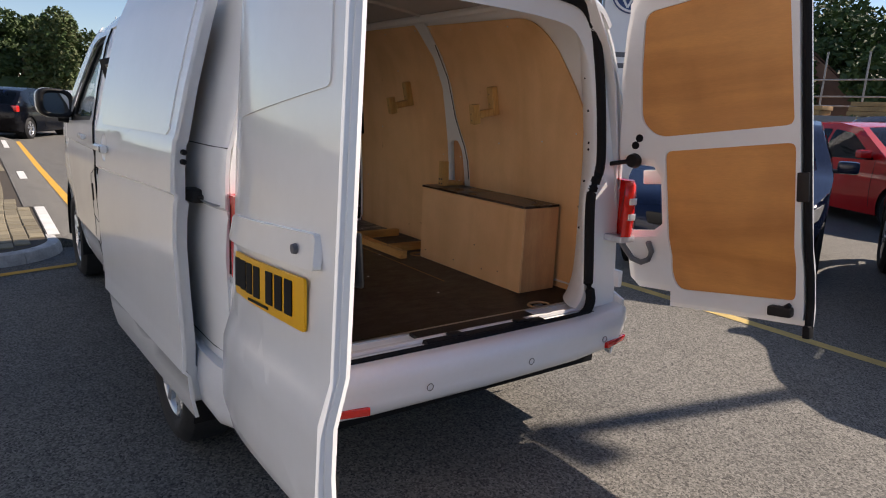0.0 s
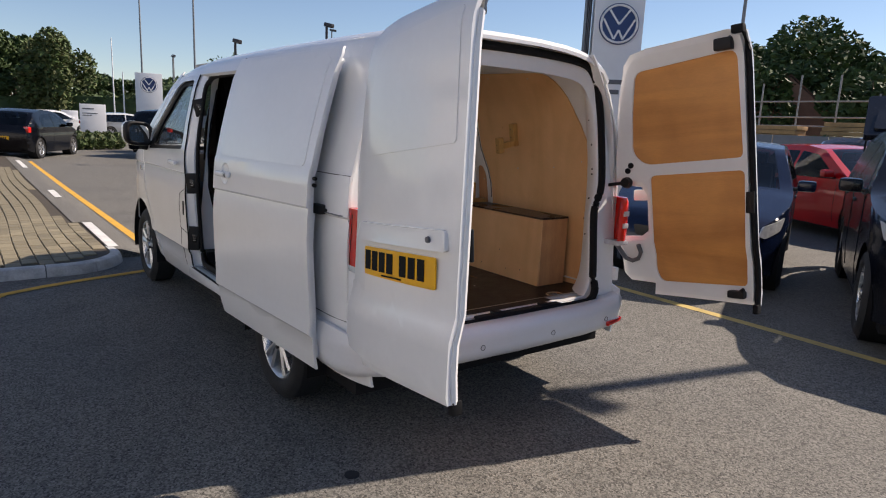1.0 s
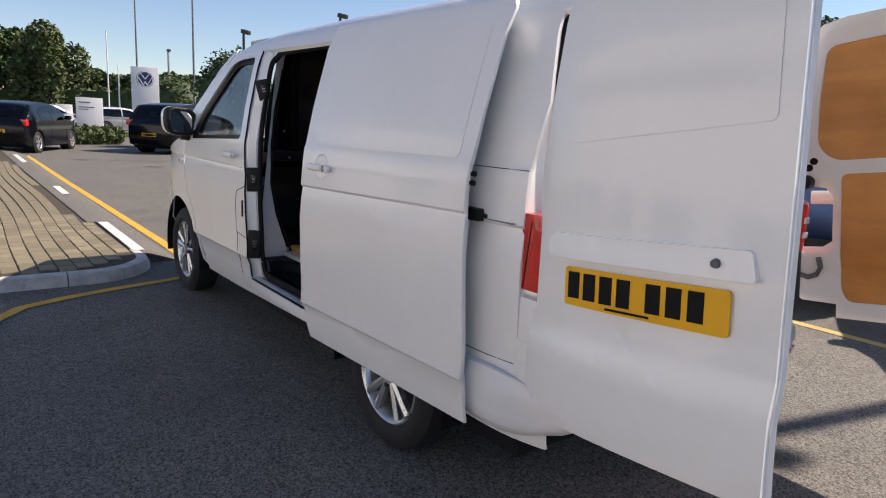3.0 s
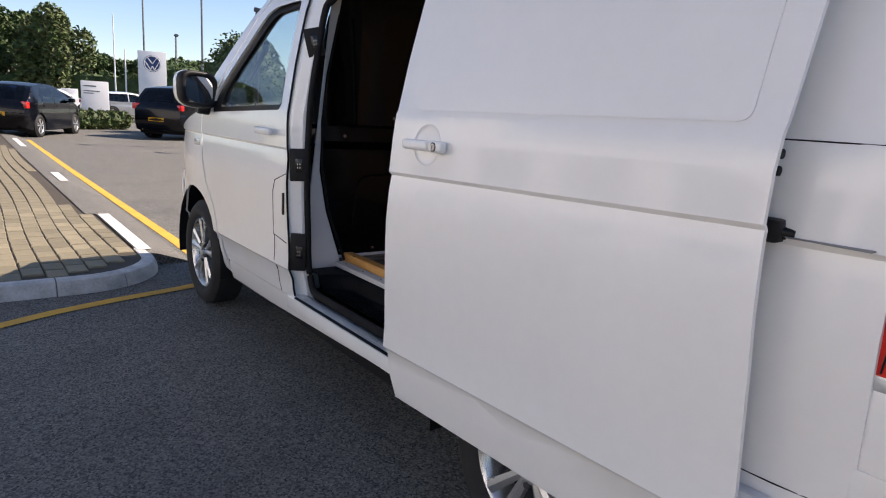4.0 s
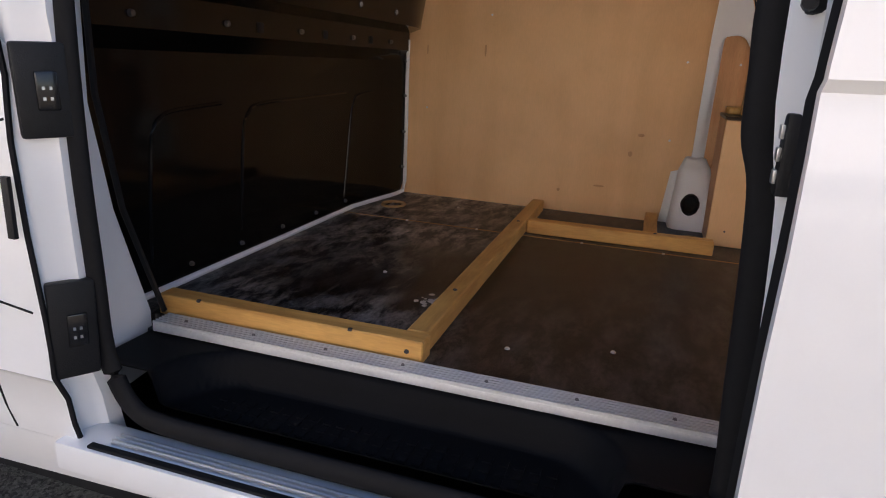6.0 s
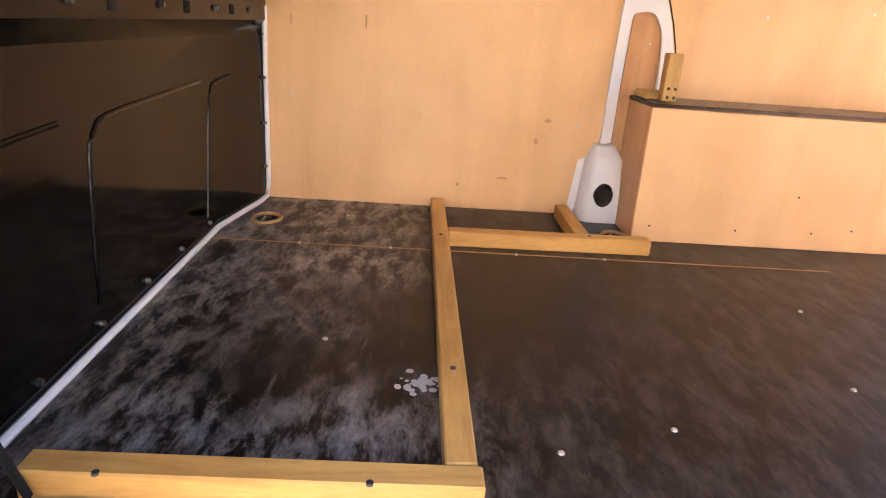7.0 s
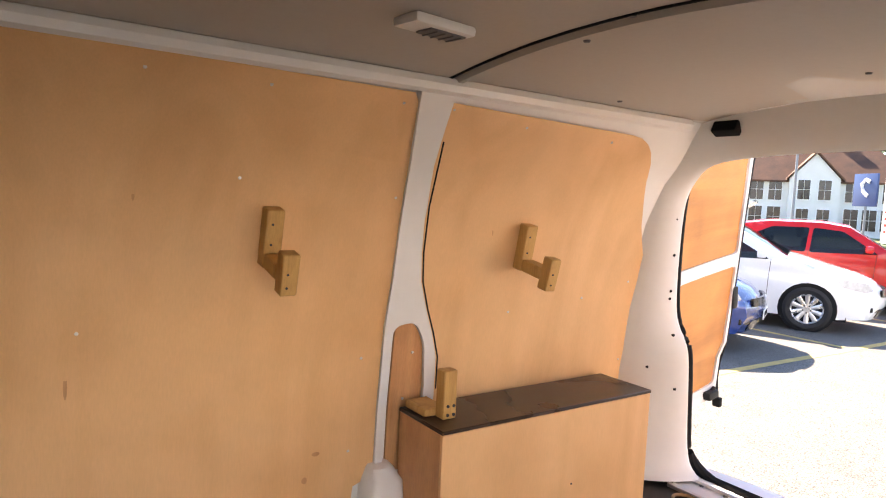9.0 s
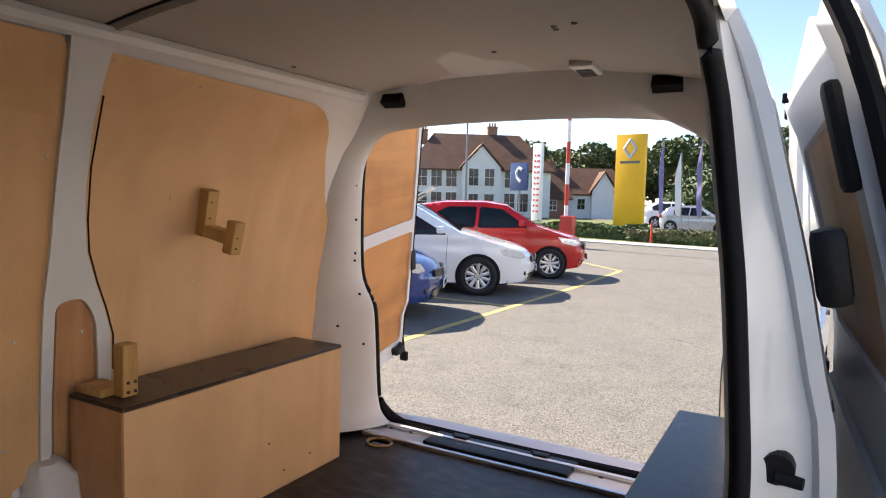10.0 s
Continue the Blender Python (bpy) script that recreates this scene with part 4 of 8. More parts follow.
bm = bmesh.new()
xs = [-0.852, -0.846, -0.84] + span(-0.825, -0.75, 0.0125) + span(-0.745, -0.685, 0.005)
ys = span(1.46, 1.72, 0.013) + span(1.75, 2.34, 0.05) + span(2.36, 2.60, 0.012)
rows = [[bm.verts.new((x, y, min(well_z(x, y), 0.535) + (0.012 * (-0.84 - x) / 0.012 if x < -0.84 else 0))) for x in xs] for y in ys]
for a, b in zip(rows, rows[1:]):
    for i in range(len(xs) - 1):
        bm.faces.new((a[i], a[i + 1], b[i + 1], b[i]))
for i in range(24):
    for j in range(3):
        box(bm, (-0.832 + 0.026 * j, 1.73 + 0.027 * i, 0.465), (-0.814 + 0.026 * j, 1.746 + 0.027 * i, 0.4690))
part("entry_step", bm, STEP, van, "moulded black entry step with grip pattern", smooth=60)
# bright floor edging at the side door
bm = bmesh.new()
box(bm, (-0.702, 1.49, 0.537), (-0.652, 2.585, 0.553), 0.002)
for k in range(6):
    box(bm, (-0.7015 + 0.0088 * k, 1.49, 0.5525), (-0.6965 + 0.0088 * k, 2.585, 0.5600), 0.0008, seg=1)
ed = part("floor_edging", bm, EDGING, van, "ribbed aluminium edging of the load floor")
bm = bmesh.new()
for k in range(5):
    box(bm, (-0.6962 + 0.0088 * k, 1.491, 0.5528), (-0.6932 + 0.0088 * k, 2.584, 0.5542))
split("edging_groove", bm, DARKMETAL, ed)
bm = bmesh.new()
for k in range(7):
    rod(bm, (-0.678, 1.56 + 0.16 * k, 0.557), (-0.678, 1.56 + 0.16 * k, 0.5625), 0.0045, 0.003, 8)
split("screw", bm, STEEL, ed)

# ---- load space ----
WZ = [0.45, 0.95, 1.2, 1.5, 1.65, 1.8, 1.87]
WX = [0.79, 0.772, 0.747, 0.692, 0.637, 0.543, 0.49]


def wall_x(z):
    return curve_at(z, WZ, WX)


ZW = span(0.5, 1.86, 0.05)
F = 0.548
bm = sheet([(-0.69, 0.30), (0.80, 0.30), (0.80, 2.69), (-0.66, 2.69), (-0.66, 1.48), (-0.69, 1.48)], [[(0.54 + 0.055 * math.cos(a), 2.585 + 0.045 * math.sin(a)) for a in (math.tau * i / 20 for i in range(20))], [(0.55 + 0.05 * math.cos(a), 1.51 + 0.045 * math.sin(a)) for a in (math.tau * i / 20 for i in range(20))], [(0.485 + 0.05 * math.cos(a), 0.425 + 0.04 * math.sin(a)) for a in (math.tau * i / 20 for i in range(20))]], where=lambda u, v: (u, v, F), thick=0.018, push=(0, 0, -1))
lf = part("load_floor", bm, FILM, van, "dark film-faced plywood load floor with scuffs and dust", plan=INNER)
bm = bmesh.new()
box(bm, (-0.685, 0.28, 0.47), (0.81, 2.70, F - 0.022))
part("floor_pan", bm, DARKMETAL, van, plan=INNER)
bm = bmesh.new()
box(bm, (0.338, 0.95, F + 0.0005), (0.342, 2.69, F + 0.002))
part("floor_joint", bm, TIMBER, lf, "fine pale joint between two floor boards", plan=INNER)
for x, y in ((0.54, 2.585), (0.55, 1.51), (0.485, 0.425)):
    bm = bmesh.new()
    tube(bm, [(x + 0.05 * math.cos(a), y + 0.041 * math.sin(a), F + 0.002) for a in (math.tau * i / 22 for i in range(22))], 0.006, 6, True, 0)
    tube(bm, [(x - 0.035, y, F - 0.012), (x - 0.02, y + 0.01, F - 0.002), (x + 0.02, y + 0.01, F - 0.002), (x + 0.035, y, F - 0.012)], 0.006, 6, mat=1)
    part("lashing_eye", bm, [TIMBER, STEEL], van, "recessed lashing eye in the floor", plan=INNER)
bm = bmesh.new()
for x, y in ((0.34, 2.45), (0.34, 2.2), (0.34, 1.85), (0.34, 1.6), (0.05, 1.2), (-0.3, 1.3), (0.2, 0.8), (-0.45, 1.7), (-0.2, 2.3), (-0.52, 1.9), (0.62, 2.35)):
    rod(bm, (x, y, F), (x, y, F + 0.003), 0.006, 0.004, 8)
split("floor_screw", bm, ALU, lf, plan=INNER)
# white spill
bm = bmesh.new()
rnd = random.Random(4)
for k in range(46):
    a, b = rnd.gauss(0, 0.017), rnd.gauss(0, 0.022)
    s = rnd.uniform(0.002, 0.008)
    bm.faces.new([bm.verts.new((-0.35 + a + s * math.cos(w) * rnd.uniform(0.7, 1.2), 2.108 + b + s * math.sin(w), F + 0.0012 + k * 2e-5)) for w in (math.tau * i / 7 for i in range(7))])
part("paint_splash", bm, WHITELINE, lf, "dried white paint splashes", plan=INNER)

# inner skins, both sides
right_skin = [(0.30, 0.50), (2.69, 0.50), (2.69, 1.87), (0.30, 1.87)]
bm = sheet(right_skin, cuts_v=ZW, where=lambda y, z: (wall_x(z) + 0.014, y, z), thick=0.01, push=(1, 0, 0))
part("inner_side", bm, WHITE_IN, van, "white inner van wall", plan=INNER)
bm = sheet([(0.30, 0.50), (1.46, 0.50), (1.46, 1.80), (0.30, 1.80)], cuts_v=ZW, where=lambda y, z: (-max(half(z) - 0.058 - 0.05 * (1.5 - y), wall_x(z) + 0.06), y, z), thick=0.008, push=(-1, 0, 0))
part("inner_side", bm, WHITE_IN, van, "white inner van wall")


def lining(name, outline, off=0.0, thick=0.009, mat=PLY, label="", sgn=1):
    bm = sheet(outline, cuts_v=ZW, where=lambda y, z: (sgn * (wall_x(z) - off), y, z), thick=thick, push=(sgn, 0, 0))
    return part(name, bm, mat, van, label, plan=INNER)


front_ply = [(2.66, F), (2.66, 1.835), (1.60, 1.825)] + [(1.575, 1.80), (1.54, 1.66), (1.525, 1.5), (1.525, 1.34), (1.53, 1.21), (1.53, 1.0), (1.54, 0.76), (1.60, 0.74), (1.62, F)]
p1 = lining("ply_panel", front_ply, label="tall orange-brown plywood lining panel")
rear_ply = [(1.35, F), (1.355, 1.0), (1.36, 1.10), (1.385, 1.18), (1.415, 1.25), (1.445, 1.33), (1.458, 1.42), (1.468, 1.55), (1.485, 1.72)] + rounded([(1.50, 1.815), (0.64, 1.795), (0.47, 1.40)], [0.02, 0.13, 0.0])[0:13] + [(0.455, 1.2), (0.445, 0.91), (0.44, F)]
p2 = lining("ply_panel", rear_ply, label="rear plywood lining panel with rounded top corner")
small = rounded([(1.495, 1.215), (1.435, 1.22), (1.385, 1.15), (1.375, 1.02), (1.375, 0.76), (1.495, 0.76)], [0.03, 0.03, 0.03, 0, 0, 0])
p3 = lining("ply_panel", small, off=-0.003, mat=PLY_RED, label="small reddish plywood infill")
pil_out = [(1.60, 1.86), (1.58, 1.80), (1.545, 1.66), (1.532, 1.5), (1.532, 1.34), (1.537, 1.21), (1.537, 1.0), (1.537, 0.74), (1.36, 0.74), (1.345, 0.98), (1.348, 1.02), (1.352, 1.10), (1.378, 1.185), (1.408, 1.255), (1.438, 1.335), (1.45, 1.42), (1.46, 1.55), (1.478, 1.72), (1.49, 1.86)]
hole = rounded([(1.508, 1.205), (1.435, 1.215), (1.397, 1.15), (1.385, 1.02), (1.378, 0.76), (1.512, 0.76)], [0.03, 0.03, 0.03, 0, 0, 0])
bm = sheet(pil_out, [hole[::-1]], cuts_v=ZW, where=lambda y, z: (wall_x(z) - 0.010, y, z), thick=0.02, push=(1, 0, 0))
part("inner_pillar", bm, WHITE_IN, van, "white inner body pillar forking round a ply infill", plan=INNER)
bm = bmesh.new()
tube(bm, [(wall_x(z) - 0.012, y, z) for y, z in [(1.472, 1.72), (1.455, 1.55), (1.445, 1.42), (1.433, 1.335), (1.402, 1.25), (1.372, 1.18), (1.347, 1.10), (1.342, 1.0)]], 0.0024, 5)
split("panel_gap", bm, RUBBER, van, "dark gap at the panel edge", plan=INNER)
# moulded base of the pillar
bm = bmesh.new()
rows = []
for z, d, y0, y1 in ((F, 0.090, 1.430, 1.590), (0.60, 0.088, 1.437, 1.585), (0.70, 0.078, 1.455, 1.578), (0.755, 0.072, 1.462, 1.575), (0.768, 0.060, 1.470, 1.570), (0.795, 0.045, 1.485, 1.560), (0.80, 0.0, 1.49, 1.555)):
    x = wall_x(z)
    rows.append([bm.verts.new(p) for p in ((x + 0.01, y0, z), (x - d * 0.8, y0 + 0.005, z), (x - d, y0 + 0.025, z), (x - d, y1 - 0.025, z), (x - d * 0.8, y1 - 0.005, z), (x + 0.01, y1, z))])
for a, b in zip(rows, rows[1:]):
    for j in range(5):
        bm.faces.new((a[j], a[j + 1], b[j + 1], b[j]))
bm.faces.new(rows[-1])
base = part("pillar_foot", bm, WHITE_IN, van, "pale grey moulded pillar foot", smooth=50, plan=INNER)
bm = bmesh.new()
rod(bm, (wall_x(0.64) - 0.084, 1.522, 0.643), (wall_x(0.64) - 0.090, 1.522, 0.643), 0.033, 0.030, 20)
tube(bm, [(wall_x(0.64) - 0.089, 1.522 + 0.026 * math.cos(a), 0.643 + 0.034 * math.sin(a)) for a in (math.tau * i / 20 for i in range(20))], 0.006, 6, True)
part("drain_plug", bm, GLOSSBLACK, base, "black oval rubber plug", plan=INNER)
# white rail along the top of the wall and the roof liner
bm = bmesh.new()
tube(bm, [(wall_x(1.845) - 0.004, y, 1.848) for y in span(0.55, 2.66, 0.1)], 0.022, 8)
part("roof_rail", bm, WHITE_IN, van, "white edge rail under the roof liner", plan=INNER)
bm = bmesh.new()
tube(bm, [(-0.705, y, 1.828) for y in span(0.55, 2.66, 0.1)], 0.014, 8)
part("roof_rail", bm, WHITE_IN, van, "white edge rail under the roof liner", plan=INNER)


def liner_z(x):
    return 1.862 + 0.045 * (1 - (x / 0.52) ** 2)


for y0, y1 in ((0.475, 1.515), (1.525, 2.69)):
    bm = sheet([(-0.70, y0), (0.53, y0), (0.53, y1), (-0.70, y1)], cuts_u=span(-0.6, 0.5, 0.1), where=lambda u, v: (u, v, liner_z(u)), thick=0.008, push=(0, 0, 1))
    part("roof_liner", bm, ROOFLINER, van, "grey-beige board roof liner", plan=INNER)
bm = bmesh.new()
tube(bm, [(x, 1.52, liner_z(x) + 0.001) for x in span(-0.69, 0.53, 0.05)], 0.005, 6)
part("liner_joint", bm, RUBBER, van, "dark joint strip across the roof liner", plan=INNER)
bm = bmesh.new()
tube(bm, [(x, 1.495, liner_z(x) - 0.001) for x in span(-0.69, 0.53, 0.05)], 0.012, 6)
part("liner_rib", bm, ROOFLINER, van, plan=INNER)
for x, y, turn in ((0.215, 1.755, 8), (-0.305, 0.56, 4)):
    bm = bmesh.new()
    m = pose(x, y, liner_z(x) - 0.006, 0, 0, turn)
    box(bm, (-0.035, -0.075, -0.012), (0.035, 0.075, 0.008), 0.008, m)
    lamp = part("roof_lamp", bm, WHITE_IN, van, "pale oblong roof lamp, unlit", plan=INNER)
    bm = bmesh.new()
    box(bm, (-0.022, -0.06, -0.016), (0.022, 0.03, -0.010), 0.003, m)
    for k in range(4):
        box(bm, (-0.022, -0.05 + 0.02 * k, -0.018), (0.022, -0.046 + 0.02 * k, -0.014), 0.001, m)
    part("lamp_lens", bm, SIGNGREY, lamp, "ribbed smoked lens", plan=INNER)
bm = bmesh.new()
rnd = random.Random(8)
for k in range(14):
    x, y = rnd.uniform(-0.45, 0.45), rnd.uniform(0.55, 2.5)
    rod(bm, (x, y, liner_z(x)), (x, y, liner_z(x) - 0.004), 0.008, 0.006, 8)
split("liner_clip", bm, SIGNGREY, van, "small grey liner clips", plan=INNER)
# screws and stains on the ply
bm = bmesh.new()
for y, z in ((1.47, 1.80), (1.508 - 0.03, 1.57), (1.62, 1.80), (1.21, 1.78), (0.85, 1.77), (1.56, 1.57), (0.52, 1.3), (0.50, 1.0), (1.08, 1.22), (0.75, 1.25), (1.40, 1.22), (2.55, 1.6), (2.2, 1.8), (1.95, 1.8), (1.60, 1.12), (1.62, 0.85), (2.3, 1.25), (2.55, 0.9), (1.98, 1.6), (1.45, 0.98), (1.43, 1.12)):
    x = wall_x(z)
    rod(bm, (x + 0.001, y, z), (x - 0.002, y, z), 0.0045, 0.0035, 8)
split("panel_screw", bm, ALU, p1, "bright screw heads", plan=INNER)
bm = bmesh.new()
for y, z, a, b in ((2.32, 1.13, 0.004, 0.028), (1.72, 0.86, 0.012, 0.006), (1.75, 0.79, 0.008, 0.01), (2.55, 1.12, 0.003, 0.02), (1.20, 1.48, 0.003, 0.012), (2.0, 0.63, 0.006, 0.006), (2.2, 1.55, 0.003, 0.01), (1.85, 0.66, 0.02, 0.004)):
    bm.faces.new([bm.verts.new((wall_x(z) - 0.0015, y + a * math.cos(w), z + b * math.sin(w))) for w in (math.tau * i / 10 for i in range(10))])
split("wall_stain", bm, PLY_RED, p1, "small brown marks on the ply", plan=INNER)

# bulkhead
left_edge = [(-0.66, 0.555), (-0.745, 0.79), (-0.785, 1.02), (-0.785, 1.178)]
lowb = left_edge + [(0.745, 1.178), (0.765, 1.0), (0.775, 0.62), (0.74, 0.555)]


def bh_y(x, z):
    y = 2.70
    if x > 0.43:
        y -= 0.062 * (x - 0.43) / 0.33
    if z > 1.07:
        y = min(y, 2.70 - 0.075 * min(1, (z - 1.07) / 0.04))
    return y


bm = sheet(lowb, cuts_u=(-0.4, 0.0, 0.43, 0.60), cuts_v=(1.07, 1.083, 1.097, 1.11), where=lambda x, z: (x, bh_y(x, z), z), thick=0.015, push=(0, 1, 0))
bhp = part("bulkhead_lower", bm, BULKHEAD, van, "glossy black bulkhead, lower half", plan=INNER)
upb = [(-0.785, 1.16), (-0.775, 1.4), (-0.72, 1.65), (-0.62, 1.86)] + [(wall_x(z) + 0.004, z) for z in (1.87, 1.8, 1.73, 1.65, 1.6, 1.5, 1.4, 1.3, 1.2, 1.16)]


def bh_up(x, z):
    d = 0.155 * min(1.0, max(0.0, (z - 1.16) / 0.03))
    left = min(1.0, max(0.0, (x + 0.70) / 0.06))
    edge = max(0.0, min(1.0, (x - wall_x(z) + 0.20) / 0.20))
    y = 2.70 - d * left - 0.04 * max(0, z - 1.2)
    return y + (max(y, curve_at(z, [1.06, 1.16, 1.30, 1.43, 1.52, 1.60, 1.73], [2.625, 2.590, 2.558, 2.538, 2.528, 2.532, 2.547])) - y) * edge ** 2


bm = sheet(upb, cuts_u=(-0.70, -0.67, -0.64, -0.3, 0.0, 0.3, 0.4, 0.5, 0.55, 0.6, 0.65, 0.7), cuts_v=(1.165, 1.175, 1.19, 1.2, 1.3, 1.4, 1.5, 1.6, 1.7), where=lambda x, z: (x, bh_up(x, z), z), thick=0.015, push=(0, 1, 0))
part("bulkhead_upper", bm, BULKHEAD, van, "black bulkhead, bulging upper half", plan=INNER)
bm = bmesh.new()
for x in (-0.66, -0.38, -0.06, 0.255, 0.56):
    rod(bm, (x, 2.626, 1.135), (x, 2.617, 1.135), 0.0075, 0.006, 8)
for x in (-0.45, -0.16, 0.14, 0.41):
    rod(bm, (x, 2.547, 1.225), (x, 2.5435, 1.225), 0.0115, 0.011, 18, mat=1)
    rod(bm, (x, 2.5435, 1.225), (x, 2.539, 1.225), 0.0075, 0.006, 6)
for x, z in ((-0.63, 0.585), (-0.45, 0.585), (-0.25, 0.585), (-0.05, 0.585), (0.15, 0.585), (0.36, 0.585)):
    rod(bm, (x, 2.70, z), (x, 2.692, z), 0.0065, 0.005, 8)
for x, z in ((-0.725, 0.74), (-0.765, 0.95), (-0.77, 1.1)):
    rod(bm, (x, 2.70, z), (x, 2.691, z), 0.0065, 0.005, 8)
for z in (0.66, 0.80, 0.94, 1.07):
    rod(bm, (0.750, 2.640, z), (0.747, 2.630, z), 0.006, 0.005, 8)
split("bulkhead_bolt", bm, [STEEL, RUBBER], bhp, "bright bolt heads", plan=INNER)
bm = bmesh.new()
for x in (-0.25, 0.075, 0.39):
    box(bm, (x - 0.013, 2.622, 1.122), (x + 0.013, 2.627, 1.146), 0.002)
split("bulkhead_slot", bm, RUBBER, bhp, plan=INNER)
bm = bmesh.new()
for pts in ([(-0.245, 0.62), (-0.235, 0.78), (-0.222, 0.89), (-0.20, 0.925), (-0.15, 0.945), (0.10, 0.953), (0.36, 0.96)], [(0.355, 0.60), (0.375, 0.72), (0.40, 0.87), (0.42, 0.925), (0.45, 0.948), (0.54, 0.96)], [(-0.575, 0.62), (-0.56, 0.80), (-0.545, 0.90), (-0.52, 0.932), (-0.47, 0.945), (-0.31, 0.953)]):
    tube(bm, [(x, bh_y(x, z) + 0.0015, z) for x, z in flow(pts, 3)], 0.0055, 8)
split("pressed_rib", bm, BULKHEAD, bhp, "pressed ribs in the black panel", plan=INNER)
bm = bmesh.new()
tube(bm, [(x, bh_y(x, 0) - 0.006, F + 0.006) for x in (-0.66, -0.4, -0.1, 0.2, 0.42)] + [(0.53, bh_y(0.53, 0) - 0.006, F + 0.006), (0.70, bh_y(0.70, 0) - 0.006, F + 0.007), (0.755, 2.634, F + 0.012), (0.768, 2.632, F + 0.05), (0.764, 2.632, 0.8), (0.756, 2.632, 1.0), (0.744, 2.628, 1.15)], 0.008, 8)
part("bulkhead_edging", bm, WHITE_IN, van, "white edging strip round the bulkhead", plan=INNER)
bm = bmesh.new()
tube(bm, [(x - 0.005, 2.597, z) for x, z in [(-0.655, 0.56), (-0.74, 0.79), (-0.778, 1.0), (-0.78, 1.2), (-0.76, 1.4), (-0.71, 1.65)]], 0.006, 6)
part("bulkhead_edging", bm, RUBBER, van, plan=INNER)

# ---- rear frame ----
RO = [(0.625, 0.572), (0.668, 0.62), (0.680, 0.72), (0.680, 1.03), (0.700, 1.11), (0.736, 1.19), (0.742, 1.31), (0.727, 1.55), (0.700, 1.72), (0.652, 1.82), (0.56, 1.868), (0.30, 1.888), (0.0, 1.892)]


def rear_y(z):
    return 0.183 + 0.09 * (z - 0.5)


RO = flow(RO)
opening = RO + [(-x, z) for x, z in RO[-2::-1]]
outer = [(0.88, 0.56), (0.89, 0.9), (0.885, 1.2), (0.83, 1.5), (0.76, 1.72), (0.70, 1.84), (0.55, 1.925), (0.0, 1.945)]
outer = outer + [(-x, z) for x, z in outer[-2::-1]]
bm = sheet(outer, [opening[::-1]], where=lambda x, z: (x, rear_y(z), z), thick=0.02, push=(0, 1, 0))
part("rear_frame", bm, WHITE, van, "white frame of the rear door opening")
bm = bmesh.new()
inner_pts = [(0.69, 0.56), (0.72, 0.61), (0.745, 0.72), (0.752, 1.0), (0.748, 1.07), (0.742, 1.14), (0.735, 1.25), (0.69, 1.5), (0.67, 1.66), (0.63, 1.785), (0.53, 1.860), (0.40, 1.880), (0.28, 1.893), (0.14, 1.9035), (0.0, 1.907)]
inner_pts = IN = [(max(x, wall_x(z) + 0.004) if 1.3 < z < 1.80 else x, z) for x, z in flow(inner_pts)]
inner_pts = IN = [(load_at(x, 0, z).x if x > 0 else 0.0, load_at(0, 0, z).z) for x, z in inner_pts]
inner_pts = inner_pts + [(-x, z) for x, z in inner_pts[-2::-1]]
YIN = 0.405


def lined(z):
    """The right-hand lining's place at a true height."""
    return load_at(wall_x((z + 0.0236) / 1.043), 0, 0).x


def bulge(w):
    """How far the pillar stands out, from its outer to its inner edge."""
    return 0.034 * math.sin(math.pi * min(1, w)) ** 0.6


rows = []
for w in (0.0, 0.06, 0.12, 0.25, 0.4, 0.55, 0.7, 0.82, 0.92, 1.0):
    dip = 0.085 * (w / 0.12 if w < 0.12 else 1 - ((w - 0.12) / 0.88) ** 1.7)
    rows.append([bm.verts.new((a[0] * (1 - w) + b[0] * w - math.copysign(bulge(w), a[0]) * (1 if a[0] > 0.4 else 0), rear_y(a[1]) + (YIN - rear_y(a[1])) * w, a[1] * (1 - w) + b[1] * w - dip * min(1, max(0, (a[1] - 1.55) / 0.25)))) for a, b in zip(opening, inner_pts)])
rows.append([bm.verts.new((math.copysign(max(abs(v.co.x) * 1.04, lined(v.co.z) + 0.016 if v.co.z < 1.85 else 0), v.co.x), 0.60 if v.co.z > 1.85 else 0.425, v.co.z + 0.010 * (v.co.z > 1.6))) for v in rows[-1]])
for a, b in zip(rows, rows[1:]):
    for i in range(len(a) - 1):
        bm.faces.new((a[i], a[i + 1], b[i + 1], b[i]))
part("rear_jamb", bm, WHITE_IN, van, "white inner pillars and header of the rear opening", smooth=60)
bm = bmesh.new()
for y, z in ((0.33, 1.58), (0.31, 1.44), (0.30, 1.30), (0.30, 1.27), (0.29, 1.13), (0.28, 0.92), (0.36, 1.0)):
    w = (y - rear_y(z)) / (YIN - rear_y(z))
    x = curve_at(z, [p[1] for p in RO], [p[0] for p in RO]) * (1 - w) + curve_at(z, [p[1] for p in IN], [p[0] for p in IN]) * w - bulge(w)
    rod(bm, (x + 0.006, y, z), (x - 0.002, y, z), 0.0055, None, 8)
split("jamb_hole", bm, RUBBER, van)
for sgn in (-1, 1):
    bm = bmesh.new()
    box(bm, (-0.045, -0.02, -0.02), (0.045, 0.02, 0.02), 0.004, pose(sgn * 0.495, 0.395, 1.897, 28))
    part("door_buffer", bm, RUBBER, van, "black rubber door buffer on the header")
bm = bmesh.new()
dense = []
ol = [(x * 1.022, z if z < 1.7 else z + 0.018) for x, z in opening]
for a, b in zip(ol, ol[1:]):
    n = max(1, round(math.hypot(b[0] - a[0], b[1] - a[1]) / 0.07))
    dense += [(a[0] + (b[0] - a[0]) * i / n, a[1] + (b[1] - a[1]) * i / n) for i in range(n)]
